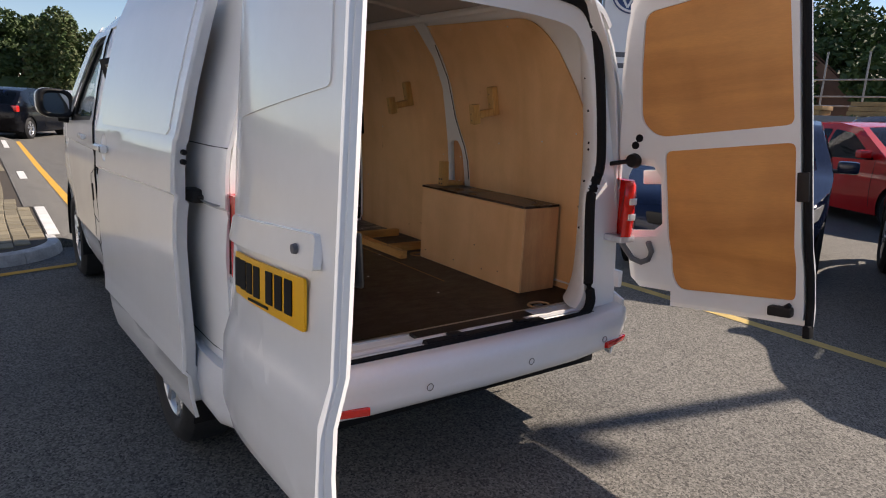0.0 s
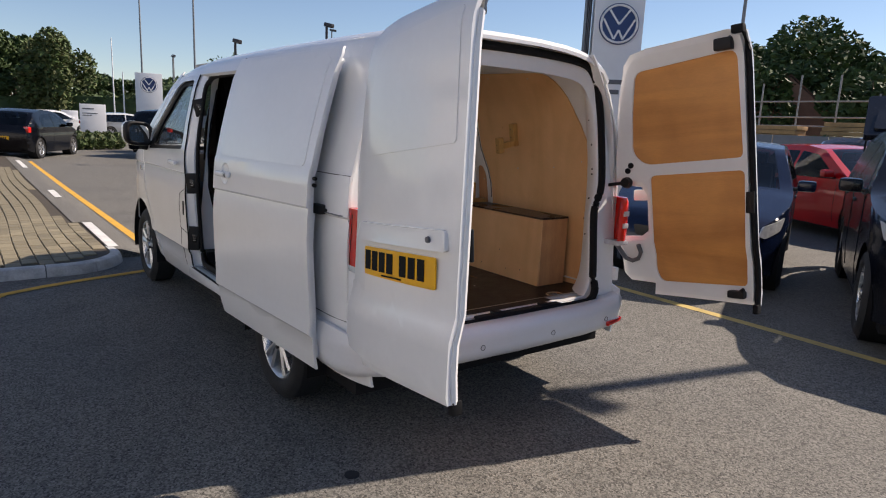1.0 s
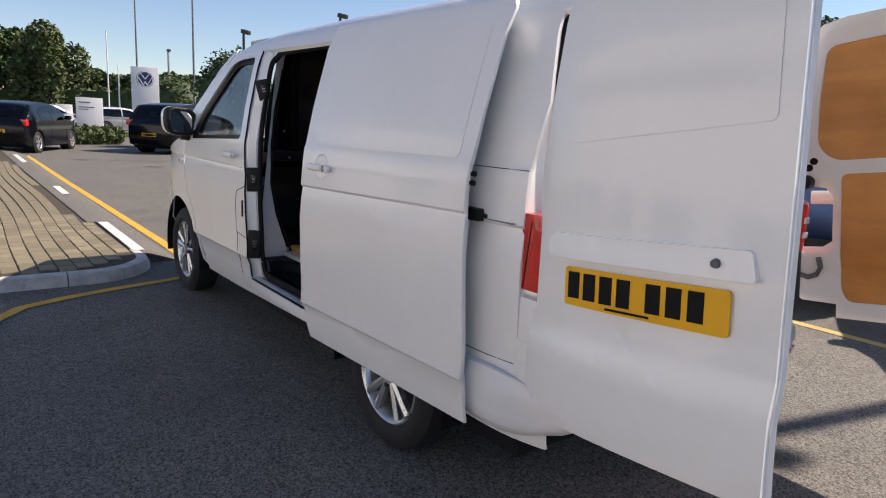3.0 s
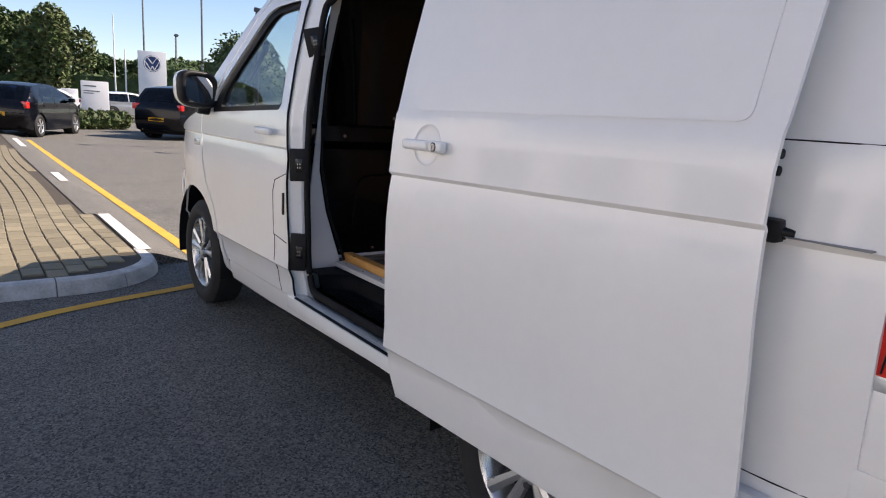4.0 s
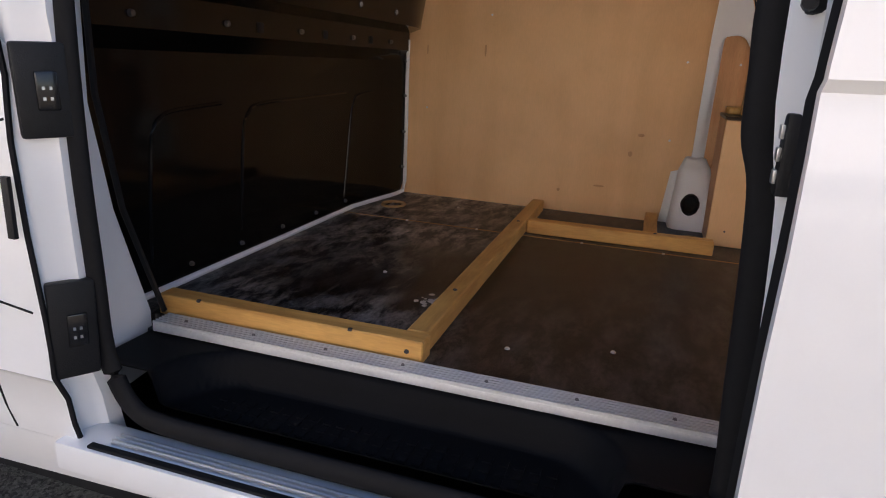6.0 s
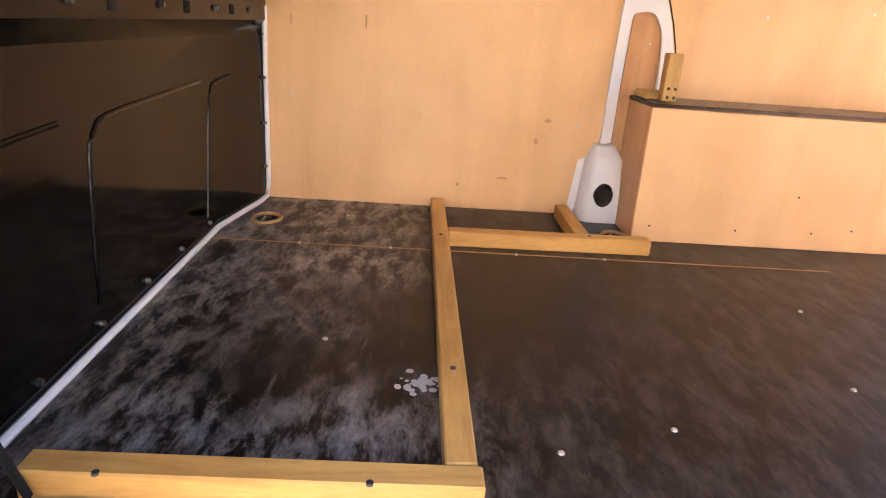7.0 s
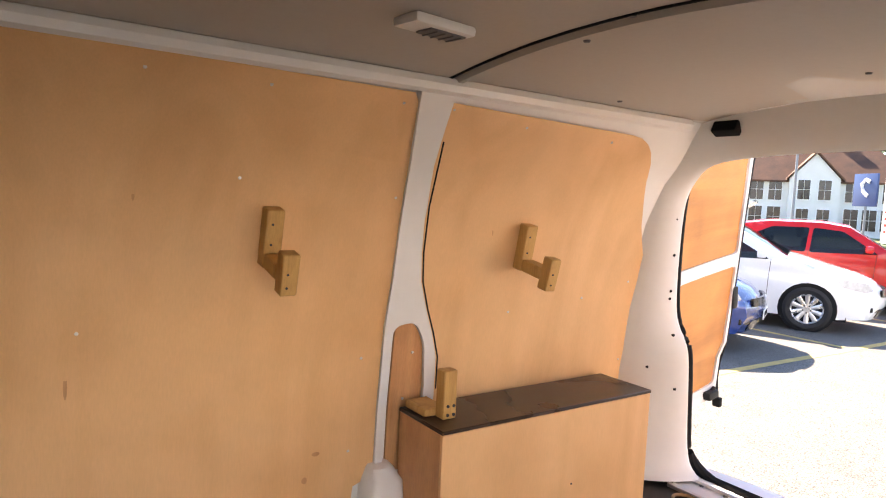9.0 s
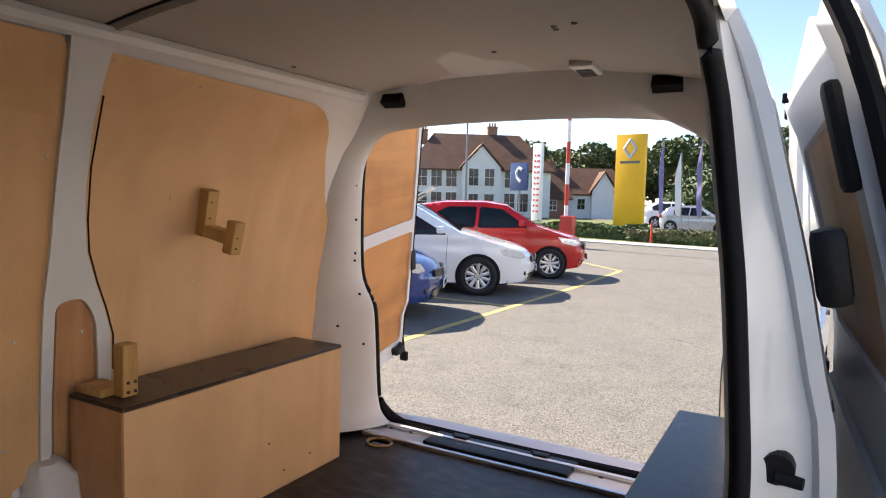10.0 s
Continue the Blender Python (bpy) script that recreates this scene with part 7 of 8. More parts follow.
# ahead of the van
car("parked_car", "hatch", CAR_BLACK, (-0.35, 22.85), -27, "black hatchback parked beyond the island")
car("parked_car", "suv", CAR_BLACK, (4.55, 23.0), -48, "black car parked beyond the road")
car("parked_car", "estate", CAR_SILVER, (5.9, 41.0), -75, "silver estate car far across the yard")
car("parked_car", "estate", CAR_NAVY, (7.2, 36.5), -20, "dark saloon with a yellow rear plate, far off")
car("parked_car", "hatch", CAR_WHITE, (2.6, 44.0), -80, "white car far across the yard")
car("parked_car", "hatch", CAR_BLUE, (1.0, 47.0), -80, "pale blue car far across the yard")
# across the road behind
car("parked_car", "suv", CAR_WHITE, (6.0, -40.5), 82, "white estate-like crossover behind the low hedge")
car("parked_car", "hatch", CAR_SILVER, (3.9, -34.0), 80, "silver car behind the low hedge")


# ---- signs, poles, flags ----
def sign(name, at, size, turn, mat, label, category="sign"):
    s = thing(name, label, category, at=(at[0], at[1], 0), turn=turn)
    bm = bmesh.new()
    box(bm, (-size[0] / 2, -size[1] / 2, at[2]), (size[0] / 2, size[1] / 2, at[2] + size[2]), 0.02)
    part("panel", bm, mat, s)
    return s


def roundel(s, x, y, z, r, front=-1):
    bm = bmesh.new()
    rod(bm, (x, y, z), (x, y + front * 0.03, z), r, None, 40)
    disc = part("roundel", bm, SIGNBLUE, s, "navy round badge")
    bm = bmesh.new()
    tube(bm, [(x + r * 0.9 * math.cos(a), y + front * 0.035, z + r * 0.9 * math.sin(a)) for a in (math.tau * i / 36 for i in range(36))], r * 0.06, 6, True)
    for a, b in (((-0.50, 0.66), (0.0, -0.02)), ((0.0, -0.02), (0.50, 0.66)), ((-0.78, 0.22), (-0.22, -0.74)), ((-0.22, -0.74), (0.0, -0.30)), ((0.0, -0.30), (0.22, -0.74)), ((0.22, -0.74), (0.78, 0.22))):
        tube(bm, [(x + a[0] * r, y + front * 0.034, z + a[1] * r), (x + b[0] * r, y + front * 0.034, z + b[1] * r)], r * 0.055, 6)
    part("badge_lines", bm, SIGNWHITE, disc, "white ring and strokes")


def bars(s, rows, y, mat=SIGNGREY):
    bm = bmesh.new()
    for x0, x1, z, h in rows:
        box(bm, (x0, y - 0.004, z - h / 2), (x1, y, z + h / 2))
    part("lettering_bar", bm, mat, s, "plain bars for unreadable lettering")


t1 = sign("totem_sign", (8.7, 6.75, 0.0), (1.0, 0.28, 4.3), -38, SIGNWHITE, "tall white totem with a navy round badge")
roundel(t1, 0.0, -0.145, 3.68, 0.40)
bars(t1, [(-0.36, 0.34, 2.55, 0.09), (-0.36, 0.12, 2.35, 0.09)], -0.142)
bm = bmesh.new()
for k in range(4):
    box(bm, (-0.66 + 0.03 * k, -0.13, 0), (-0.645 + 0.03 * k, 0.13, 4.3))
split("side_fin", bm, SIGNGREY, t1)
t2 = sign("totem_sign", (8.85, 48.0, 0.0), (1.75, 0.4, 4.3), -11, SIGNWHITE, "white totem with a navy round badge, far off")
roundel(t2, 0.0, -0.21, 3.5, 0.55)
t3 = sign("notice_board", (3.05, 33.4, 0.0), (1.12, 0.12, 1.84), -6, SIGNWHITE, "white freestanding notice board")
bars(t3, [(-0.45, 0.05, 1.62, 0.05), (-0.45, 0.2, 1.40, 0.04), (-0.45, -0.05, 1.30, 0.04)], -0.062)
sign("notice_board", (3.37, 44.2, 0.3), (0.9, 0.1, 1.2), -6, SIGNWHITE, "small white board far off")
t4 = sign("banner_sign", (5.35, -23.9, 0.52), (1.25, 0.2, 3.75), 168, SIGNYEL, "tall yellow sign with a silver diamond badge")
bm = bmesh.new()
for k, (w, h) in enumerate(((0.25, 0.37),)):
    for a, b in (((0, h), (w, 0)), ((w, 0), (0, -h)), ((0, -h), (-w, 0)), ((-w, 0), (0, h))):
        tube(bm, [(a[0], -0.11, 3.69 + a[1]), (b[0], -0.11, 3.69 + b[1])], 0.06, 6)
part("diamond", bm, ALU, t4, "silver diamond outline")
bars(t4, [(-0.42, 0.42, 3.16, 0.10)], -0.102)
bm = bmesh.new()
for x in (-0.3, 0.3):
    rod(bm, (x, 0, 0), (x, 0, 0.55), 0.07)
part("post", bm, SIGNWHITE, t4)
t5 = sign("price_totem", (11.0, -28.3, 0.0), (0.62, 0.15, 4.4), 158, SIGNWHITE, "narrow white totem with a column of red marks")
bm = bmesh.new()
for k in range(11):
    rod(bm, (-0.14, -0.075, 1.0 + 0.28 * k), (-0.14, -0.085, 1.0 + 0.28 * k), 0.06, None, 10)
    box(bm, (0.0, -0.082, 0.95 + 0.28 * k), (0.18, -0.076, 1.04 + 0.28 * k))
split("mark", bm, SIGNRED, t5, "red dots and bars")
t6 = sign("pub_sign", (16.5, -39.0, 2.2), (1.7, 0.12, 1.9), 155, SIGNBLUE, "dark hanging sign on a post with a pale emblem")
bm = bmesh.new()
tube(bm, [(0.35, -0.07, 3.6), (0.1, -0.07, 3.75), (-0.2, -0.07, 3.5), (-0.1, -0.07, 3.1), (0.25, -0.07, 2.8)], 0.12, 8)
part("emblem", bm, SIGNWHITE, t6, "pale curved emblem")
bm = bmesh.new()
rod(bm, (0, 0.1, 0), (0, 0.1, 2.3), 0.07)
part("post", bm, POLE, t6)


def pole(name, at, h, r, mat, label, lamp=0.0, turn=0.0, category="pole", stripes=False):
    s = thing(name, label, category, at=(at[0], at[1], 0), turn=turn)
    bm = bmesh.new()
    if stripes:
        n = 9
        for k in range(n):
            rod(bm, (0, 0, h * k / n), (0, 0, h * (k + 1) / n), r, None, 12, mat=k % 2)
        part("shaft", bm, [SIGNWHITE, SIGNRED] if stripes == 2 else [SIGNRED, SIGNWHITE], s)
    else:
        rod(bm, (0, 0, 0), (0, 0, h), r, r * 0.6, 10)
        part("shaft", bm, mat, s)
    if lamp:
        bm = bmesh.new()
        box(bm, (-lamp * 0.22, -lamp * 0.8, -0.06), (lamp * 0.22, lamp * 0.2, 0.06), 0.03, pose(0, 0, h, 12))
        part("lamp_head", bm, DARKMETAL, s, "grey lamp head")
    return s


pole("street_lamp", (11.1, 60.5), 11.5, 0.10, POLE, "tall thin grey street lamp, far off", 0.7, category="street lamp")
pole("mast", (9.3, 38.3), 12.0, 0.07, POLE, "tall thin dark mast far off", category="mast")
pole("street_lamp", (15.4, 67.2), 7.2, 0.09, POLE, "grey street lamp, far off", 0.6, category="street lamp")
pole("street_lamp", (16.4, 70.8), 7.6, 0.09, POLE, "grey street lamp, far off", 0.6, category="street lamp")
pole("street_lamp", (15.9, 33.7), 6.8, 0.06, POLE, "slim grey street lamp, far off", 0.5, category="street lamp")
pole("flagpole", (7.55, 53.6), 7.0, 0.06, SIGNWHITE, "white flagpole with no flag", category="flagpole")
pole("flagpole", (7.3, 48.6), 4.3, 0.06, SIGNWHITE, "short white flagpole with no flag", category="flagpole")
pole("floodlight", (6.4, 15.2), 4.2, 0.06, DARKMETAL, "dark floodlight on a slim post", 0.3, 20, "floodlight")
pole("floodlight", (4.6, 17.6), 3.75, 0.06, DARKMETAL, "dark floodlight on a slim post", 0.3, 20, "floodlight")
pole("street_lamp", (7.85, -1.65), 6.6, 0.11, POLE, "slim grey lamp post behind the bays", 0.4, category="street lamp")
pole("mast", (15.4, 7.9), 9.0, 0.06, POLE, "slim dark mast beyond the yard")
pole("street_lamp", (17.6, -33.2), 9.0, 0.08, POLE, "tall grey street lamp by the road", 0.6, category="street lamp")
pole("barrier_post", (6.11, -18.37), 6.3, 0.068, SIGNRED, "red and white striped barrier pole standing upright", category="barrier", stripes=1)
bx = thing("barrier_box", "red barrier machine box", "barrier box", at=(6.02, -18.3, 0))
bm = bmesh.new()
box(bm, (-0.22, -0.2, 0), (0.22, 0.2, 1.05), 0.03)
part("housing", bm, SIGNRED, bx)
pole("marker_post", (3.98, -21.7), 0.85, 0.05, SIGNRED, "short red marker post by the hedge")


def flag(at, h, w, mat, label, turn):
    s = thing("feather_flag", label, "flag", at=(at[0], at[1], 0), turn=turn)
    bm = bmesh.new()
    rod(bm, (0, 0, 0), (0.12, 0, h), 0.025, 0.012, 8)
    part("shaft", bm, POLE, s)
    bm = sheet(rounded([(0.02, 0.9), (w, 1.0), (w + 0.1, h * 0.7), (0.16, h + 0.1)], [0, 0.1, 0.2, 0.1]), cuts_v=span(1.0, h, 0.2), cuts_u=(w * 0.3, w * 0.6), where=lambda u, v: (u, 0.05 * math.sin(4 * v + 5 * u), v), thick=0.006, push=(0, 1, 0))
    part("cloth", bm, mat, s)


flag((4.37, -30.5), 4.0, 0.30, SIGNWHITE, "white feather flag by the road", 10)
flag((3.05, -27.4), 4.3, 0.22, FLAGP, "purple and white feather flag by the road", -14)
flag((5.9, -34.0), 5.0, 0.22, FLAGP, "pale purple feather flag by the road", 5)


# ---- greenery ----
def leaves(bm, centre, radii, count, size, rnd, drop=0.0, top_only=False, mats=1):
    """Many small bent leaf clumps scattered in and on an uneven ellipsoid."""
    for _ in range(count):
        while True:
            d = Vector((rnd.gauss(0, 1), rnd.gauss(0, 1), rnd.gauss(0, 1)))
            if d.length > 0.1:
                break
        d.normalize()
        k = rnd.uniform(0.55, 1.0) ** 0.5 * (1 + 0.22 * noise.noise(d * 2.3 + Vector(centre) * 0.37))
        p = Vector(centre) + Vector((d.x * radii[0], d.y * radii[1], d.z * radii[2])) * k
        p.z -= drop * rnd.random() ** 2
        s = size * rnd.uniform(0.6, 1.5)
        a = Vector((rnd.gauss(0, 1), rnd.gauss(0, 1), rnd.gauss(0, 0.6))).normalized()
        b = a.cross(Vector((rnd.gauss(0, 1), rnd.gauss(0, 1), rnd.gauss(0, 1)))).normalized()
        n = a.cross(b) * s * 0.25
        v = [bm.verts.new(q) for q in (p - a * s, p - b * s * 0.6 + n, p + a * s, p + b * s * 0.6 + n)]
        mi = rnd.randrange(mats)
        bm.faces.new((v[0], v[1], v[2])).material_index = mi
        bm.faces.new((v[0], v[2], v[3])).material_index = mi


def tree(at, h, spread, seed, mats, label, leaf=0.28, count=2600, willow=False, low=0.25, name="tree"):
    rnd = random.Random(seed)
    leaf, count = leaf * 0.62, int(count * 2.4)
    t = thing(name, label, "tree", at=(at[0], at[1], 0))
    bm = bmesh.new()
    rod(bm, (0, 0, 0), (0.1, 0.05, h * 0.45), h * 0.03, h * 0.018, 9)
    limbs = []
    for k in range(7):
        a = math.tau * k / 7 + rnd.uniform(-0.3, 0.3)
        z0 = h * rnd.uniform(0.22, 0.45)
        e = Vector((math.cos(a) * spread * rnd.uniform(0.4, 0.75), math.sin(a) * spread * rnd.uniform(0.4, 0.75), h * rnd.uniform(0.5, 0.85)))
        rod(bm, (0.05, 0.02, z0), e, h * 0.013, h * 0.004, 6)
        limbs.append(e)
    part("trunk", bm, BARK, t)
    bm = bmesh.new()
    n = 10
    for k in range(n):
        c = Vector((rnd.gauss(0, 0.42) * spread, rnd.gauss(0, 0.42) * spread, h * rnd.uniform(low + 0.12, 0.84)))
        r = spread * rnd.uniform(0.32, 0.55)
        leaves(bm, c, (r, r, r * 0.75), count // n, leaf, rnd, drop=h * 0.28 if willow else 0, mats=len(mats))
    part("crown", bm, mats, t, smooth=0)
    return t


tree((5.1, 69.0), 9.6, 3.0, 1, [LEAF3, LEAF2], "drooping willow at the edge of the yard", 0.34, 3600, willow=True)
tree((2.4, 74.0), 9.5, 3.6, 2, [LEAF, LEAF2], "dark broad tree beyond the yard", 0.36, 3200)
tree((-1.5, 72.0), 8.6, 3.4, 3, [LEAF, LEAF2], "dark broad tree beyond the yard", 0.36, 2600)
for k, (x, y, h) in enumerate(((10.5, 88, 6.2), (13.5, 90, 6.0), (17.5, 88, 6.4), (21, 80, 6.0), (25, 74, 5.6), (29, 66, 5.8), (33, 58, 6.0))):
    tree((x, y), h, 3.2, 20 + k, [LEAF2, LEAF], "round green tree on the far edge", 0.4, 1500)


def bush(at, radii, seed, mats, label, leaf=0.09, count=1500, name="bush", kind="", box_top=False):
    rnd = random.Random(seed)
    b = thing(name, label, "bush", at=(at[0], at[1], 0), kind=kind)
    bm = bmesh.new()
    leaves(bm, (0, 0, radii[2]), radii, count, leaf, rnd, mats=len(mats))
    part("foliage", bm, mats, b, smooth=0)
    bm = bmesh.new()
    bmesh.ops.create_icosphere(bm, subdivisions=3, radius=1)
    for v in bm.verts:
        v.co = Vector((v.co.x * radii[0], v.co.y * radii[1], v.co.z * radii[2])) * 0.86 * (1 + 0.12 * noise.noise(v.co * 3)) + Vector((0, 0, radii[2] * 0.98))
    part("core", bm, LEAF, b)
    return b


bush((6.9, 24.6), (1.55, 1.4, 1.95), 31, [LEAF, LEAF2], "tall clipped dome-shaped evergreen", 0.07, 5200, "topiary")
bush((13.3, 57.5), (2.6, 2.4, 2.25), 32, [LEAF2, LEAF], "rounded shrub far across the yard", 0.16, 1800)
bush((20.8, 30.6), (2.2, 2.2, 3.6), 33, [LEAF2, LEAF3], "tall rounded evergreen beyond the wall", 0.14, 2400, "topiary")
for k in range(5):
    bush((1.5 + 0.38 * k, 26.6 + 0.2 * k), (0.34, 0.3, 0.36), 40 + k, [LEAF2, LEAF3], "low leafy shrub in a bed", 0.07, 420)


def hedge(name, a, b, width, h, seed, mats, label, leaf=0.10, per=420):
    rnd = random.Random(seed)
    t = thing(name, label, "hedge", kind="stuff")
    a, b = Vector((*a, 0)), Vector((*b, 0))
    d = (b - a)
    n = int(d.length * per)
    s = Vector((-d.y, d.x, 0)).normalized()
    bm = bmesh.new()
    for k in range(n):
        u, v = rnd.random(), rnd.uniform(-0.5, 0.5)
        hh = h * (0.82 + 0.3 * noise.noise(Vector((u * d.length * 0.6, seed, 0))))
        z = hh * (1 - 0.9 * rnd.random() ** 2.2)
        p = a + d * u + s * (v * width) + Vector((0, 0, z))
        q = leaf * rnd.uniform(0.6, 1.5)
        e = Vector((rnd.gauss(0, 1), rnd.gauss(0, 1), rnd.gauss(0, 0.7))).normalized()
        f = e.cross(Vector((rnd.gauss(0, 1), rnd.gauss(0, 1), rnd.gauss(0, 1)))).normalized()
        vs = [bm.verts.new(w) for w in (p - e * q, p - f * q * 0.6, p + e * q, p + f * q * 0.6)]
        bm.faces.new(vs).material_index = rnd.randrange(len(mats))
    part("leaves", bm, mats, t, smooth=0)
    bm = bmesh.new()
    m = Matrix.Translation((a + b) / 2) @ d.to_track_quat("X", "Z").to_matrix().to_4x4()
    box(bm, (-d.length / 2, -width * 0.4, 0), (d.length / 2, width * 0.4, h * 0.8), 0.1, m)
    part("core", bm, LEAF, t)


hedge("hedge", (4.0, 69.5), (34, 60), 2.0, 3.6, 50, [LEAF, LEAF2], "long dark clipped hedge behind the yard", 0.30, 75)
hedge("hedge", (-30, 72), (4.5, 71), 2.0, 3.2, 51, [LEAF, LEAF2], "long dark clipped hedge behind the yard", 0.30, 60)
hedge("low_planting", (4.9, -22.9), (-4.6, -20.7), 1.6, 0.66, 52, [LEAF_DRY, LEAF3, LEAF_DRY], "dry silvery low shrubs in a verge bed", 0.09, 520)
hedge("low_hedge", (9.9, -24.6), (4.6, -22.9), 1.3, 0.76, 53, [LEAF2, LEAF], "low clipped green hedge along the verge", 0.08, 620)
# verge with kerb across the yard mouth
bm = sheet([(12.5, -23.3), (7.0, -21.85), (1.5, -20.6), (-5.6, -19.1), (-6.2, -24.0), (12.5, -28.5)], where=lambda u, v: (u, v, 0.09), thick=0.1, push=(0, 0, -1))
tagged(link("verge", bm, GRASS), "grass verge behind a low kerb", "verge", kind="structure")
bm = bmesh.new()
tube(bm, [(12.5, -23.23, 0.04), (7.0, -21.78, 0.04), (1.5, -20.53, 0.04), (-5.6, -19.03, 0.04)], 0.09, 6)
tagged(link("verge_kerb", bm, KERB), "low stone kerb of the verge", "kerb", kind="structure")
bm = sheet([(60, -47.0), (60, -60), (-40, -40), (-40, -34)], where=lambda u, v: (u, v, 0.02), thick=0.02, push=(0, 0, -1))
tagged(link("far_grass", bm, GRASS), "strip of grass along the far road", "grass", kind="structure")
for k, (x, y, h, sp) in enumerate(((27, -70, 8.5, 4.5), (23, -72, 8.2, 4.5), (18.5, -73, 8.0, 4.5), (14, -72, 8.4, 4.5), (10.0, -66, 8.2, 4.2), (6.8, -60, 7.6, 3.6), (2.5, -60, 8.4, 4.0), (-2, -62, 8.0, 4.0), (-8, -60, 8.0, 4.5))):
    tree((x, y), h, sp, 60 + k, [LEAF2, LEAF, LEAF3], "broad green tree beyond the road", 0.42, 2000)
bush((3.0, -42.0), (4.2, 3.0, 2.2), 80, [LEAF, LEAF2], "big dark hedge-like bush beyond the road", 0.22, 2600)
for k, (x, y, h, sp) in enumerate(((52, 20, 10.5, 5), (60, 26, 11.5, 5.5), (46, 22, 8.0, 4), (58, 12, 10.5, 5), (50, 30, 9.5, 5), (44, 15, 7.4, 3.5), (54, 4, 9.5, 5))):
    tree((x, y), h, sp, 90 + k, [LEAF, LEAF2], "dark tree beyond the building site", 0.42, 2200)
hedge("scrub", (26, 11.5), (30, -2), 1.5, 2.0, 95, [LEAF2, LEAF3], "scrubby green growth along the site fence", 0.16, 120)

# ---- white building out of view, added to bounce sunlight; mirrored in the van's flank ----
show = thing("bounce_building", "long low white building out of view, added to bounce sunlight onto the van", "building", kind="structure", at=(-14.5, 5.0, 0))
bm = bmesh.new()
box(bm, (-8.0, -17.0, 0), (-0.35, 17.0, 5.6), 0.05)
part("wall", bm, SIGNWHITE, show, "pale clad walls")
bm = bmesh.new()
box(bm, (-8.3, -17.4, 5.6), (0.3, 17.4, 6.6), 0.06)
part("fascia", bm, SIGNWHITE, show, "deep white roof fascia")
for k in range(10):
    y0 = -16.6 + 3.34 * k
    bm = bmesh.new()
    box(bm, (-0.345, y0 + 0.5, 0.55), (-0.29, y0 + 2.7, 2.1), 0.01)
    pane = part("window_frame", bm, SIGNWHITE, show, "white shop window frame")
    bm = bmesh.new()
    box(bm, (-0.30, y0 + 0.58, 0.63), (-0.28, y0 + 2.62, 2.02))
    part("pane", bm, GLOSSBLACK, pane, "dark shop window")

# ---- building site beyond the yard ----
site = thing("site_hoarding", "long grey hoarding along a building site", "fence", kind="structure")
for k in range(12):
    bm = bmesh.new()
    a, b = Vector((23.5 + 0.28 * k, 15.0 - 2.0 * k)), Vector((23.5 + 0.28 * (k + 1), 15.0 - 2.0 * (k + 1)))
    d = b - a
    box(bm, (0.02, -0.03, 0.0), (d.length - 0.02, 0.03, 1.75), 0.0, Matrix.Translation((a.x, a.y, 0)) @ Matrix.Rotation(math.atan2(d.y, d.x), 4, "Z"))
    part("panel", bm, GREYWALL, site)
scf = thing("scaffold", "rusty scaffold frames on a building site", "scaffold")
rnd = random.Random(5)
for k in range(9):
    x, y = 28.5 + 0.4 * k * 0.5, 14.0 - 1.6 * k
    bm = bmesh.new()
    rod(bm, (x, y, 0), (x + rnd.uniform(-0.1, 0.1), y, rnd.uniform(2.8, 4.6)), 0.04)
    part("upright", bm, SCAFF, scf)
for z in (2.2, 2.6, 3.3):
    bm = bmesh.new()
    rod(bm, (28.4, 14.3, z), (30.3, 0.9, z + 0.1), 0.035)
    part("ledger", bm, SCAFF, scf)
for k in range(4):
    bm = bmesh.new()
    box(bm, (27.0 + 0.2 * k, 11.5 - 3.4 * k, 0), (28.0 + 0.2 * k, 14.0 - 3.4 * k, 0.10))
    st = link("timber_pile", bm, TIMBER)
    bm = bmesh.new()
    for n in range(11 + k % 2):
        box(bm, (27.0 + 0.2 * k + 0.03 * (n % 3), 11.5 - 3.4 * k + 0.05 * (n % 2), 0.11 + 0.19 * n), (28.0 + 0.2 * k + 0.03 * (n % 3), 14.0 - 3.4 * k - 0.04 * (n % 3), 0.28 + 0.19 * n), 0.01)
    split("sawn_board", bm, TIMBER, st)
    tagged(st, "stack of pale sawn timber on the building site", "timber stack")
hs = thing("far_house", "small brick house with a tiled gable among trees", "house", at=(47.5, 22.0, 0), turn=25)


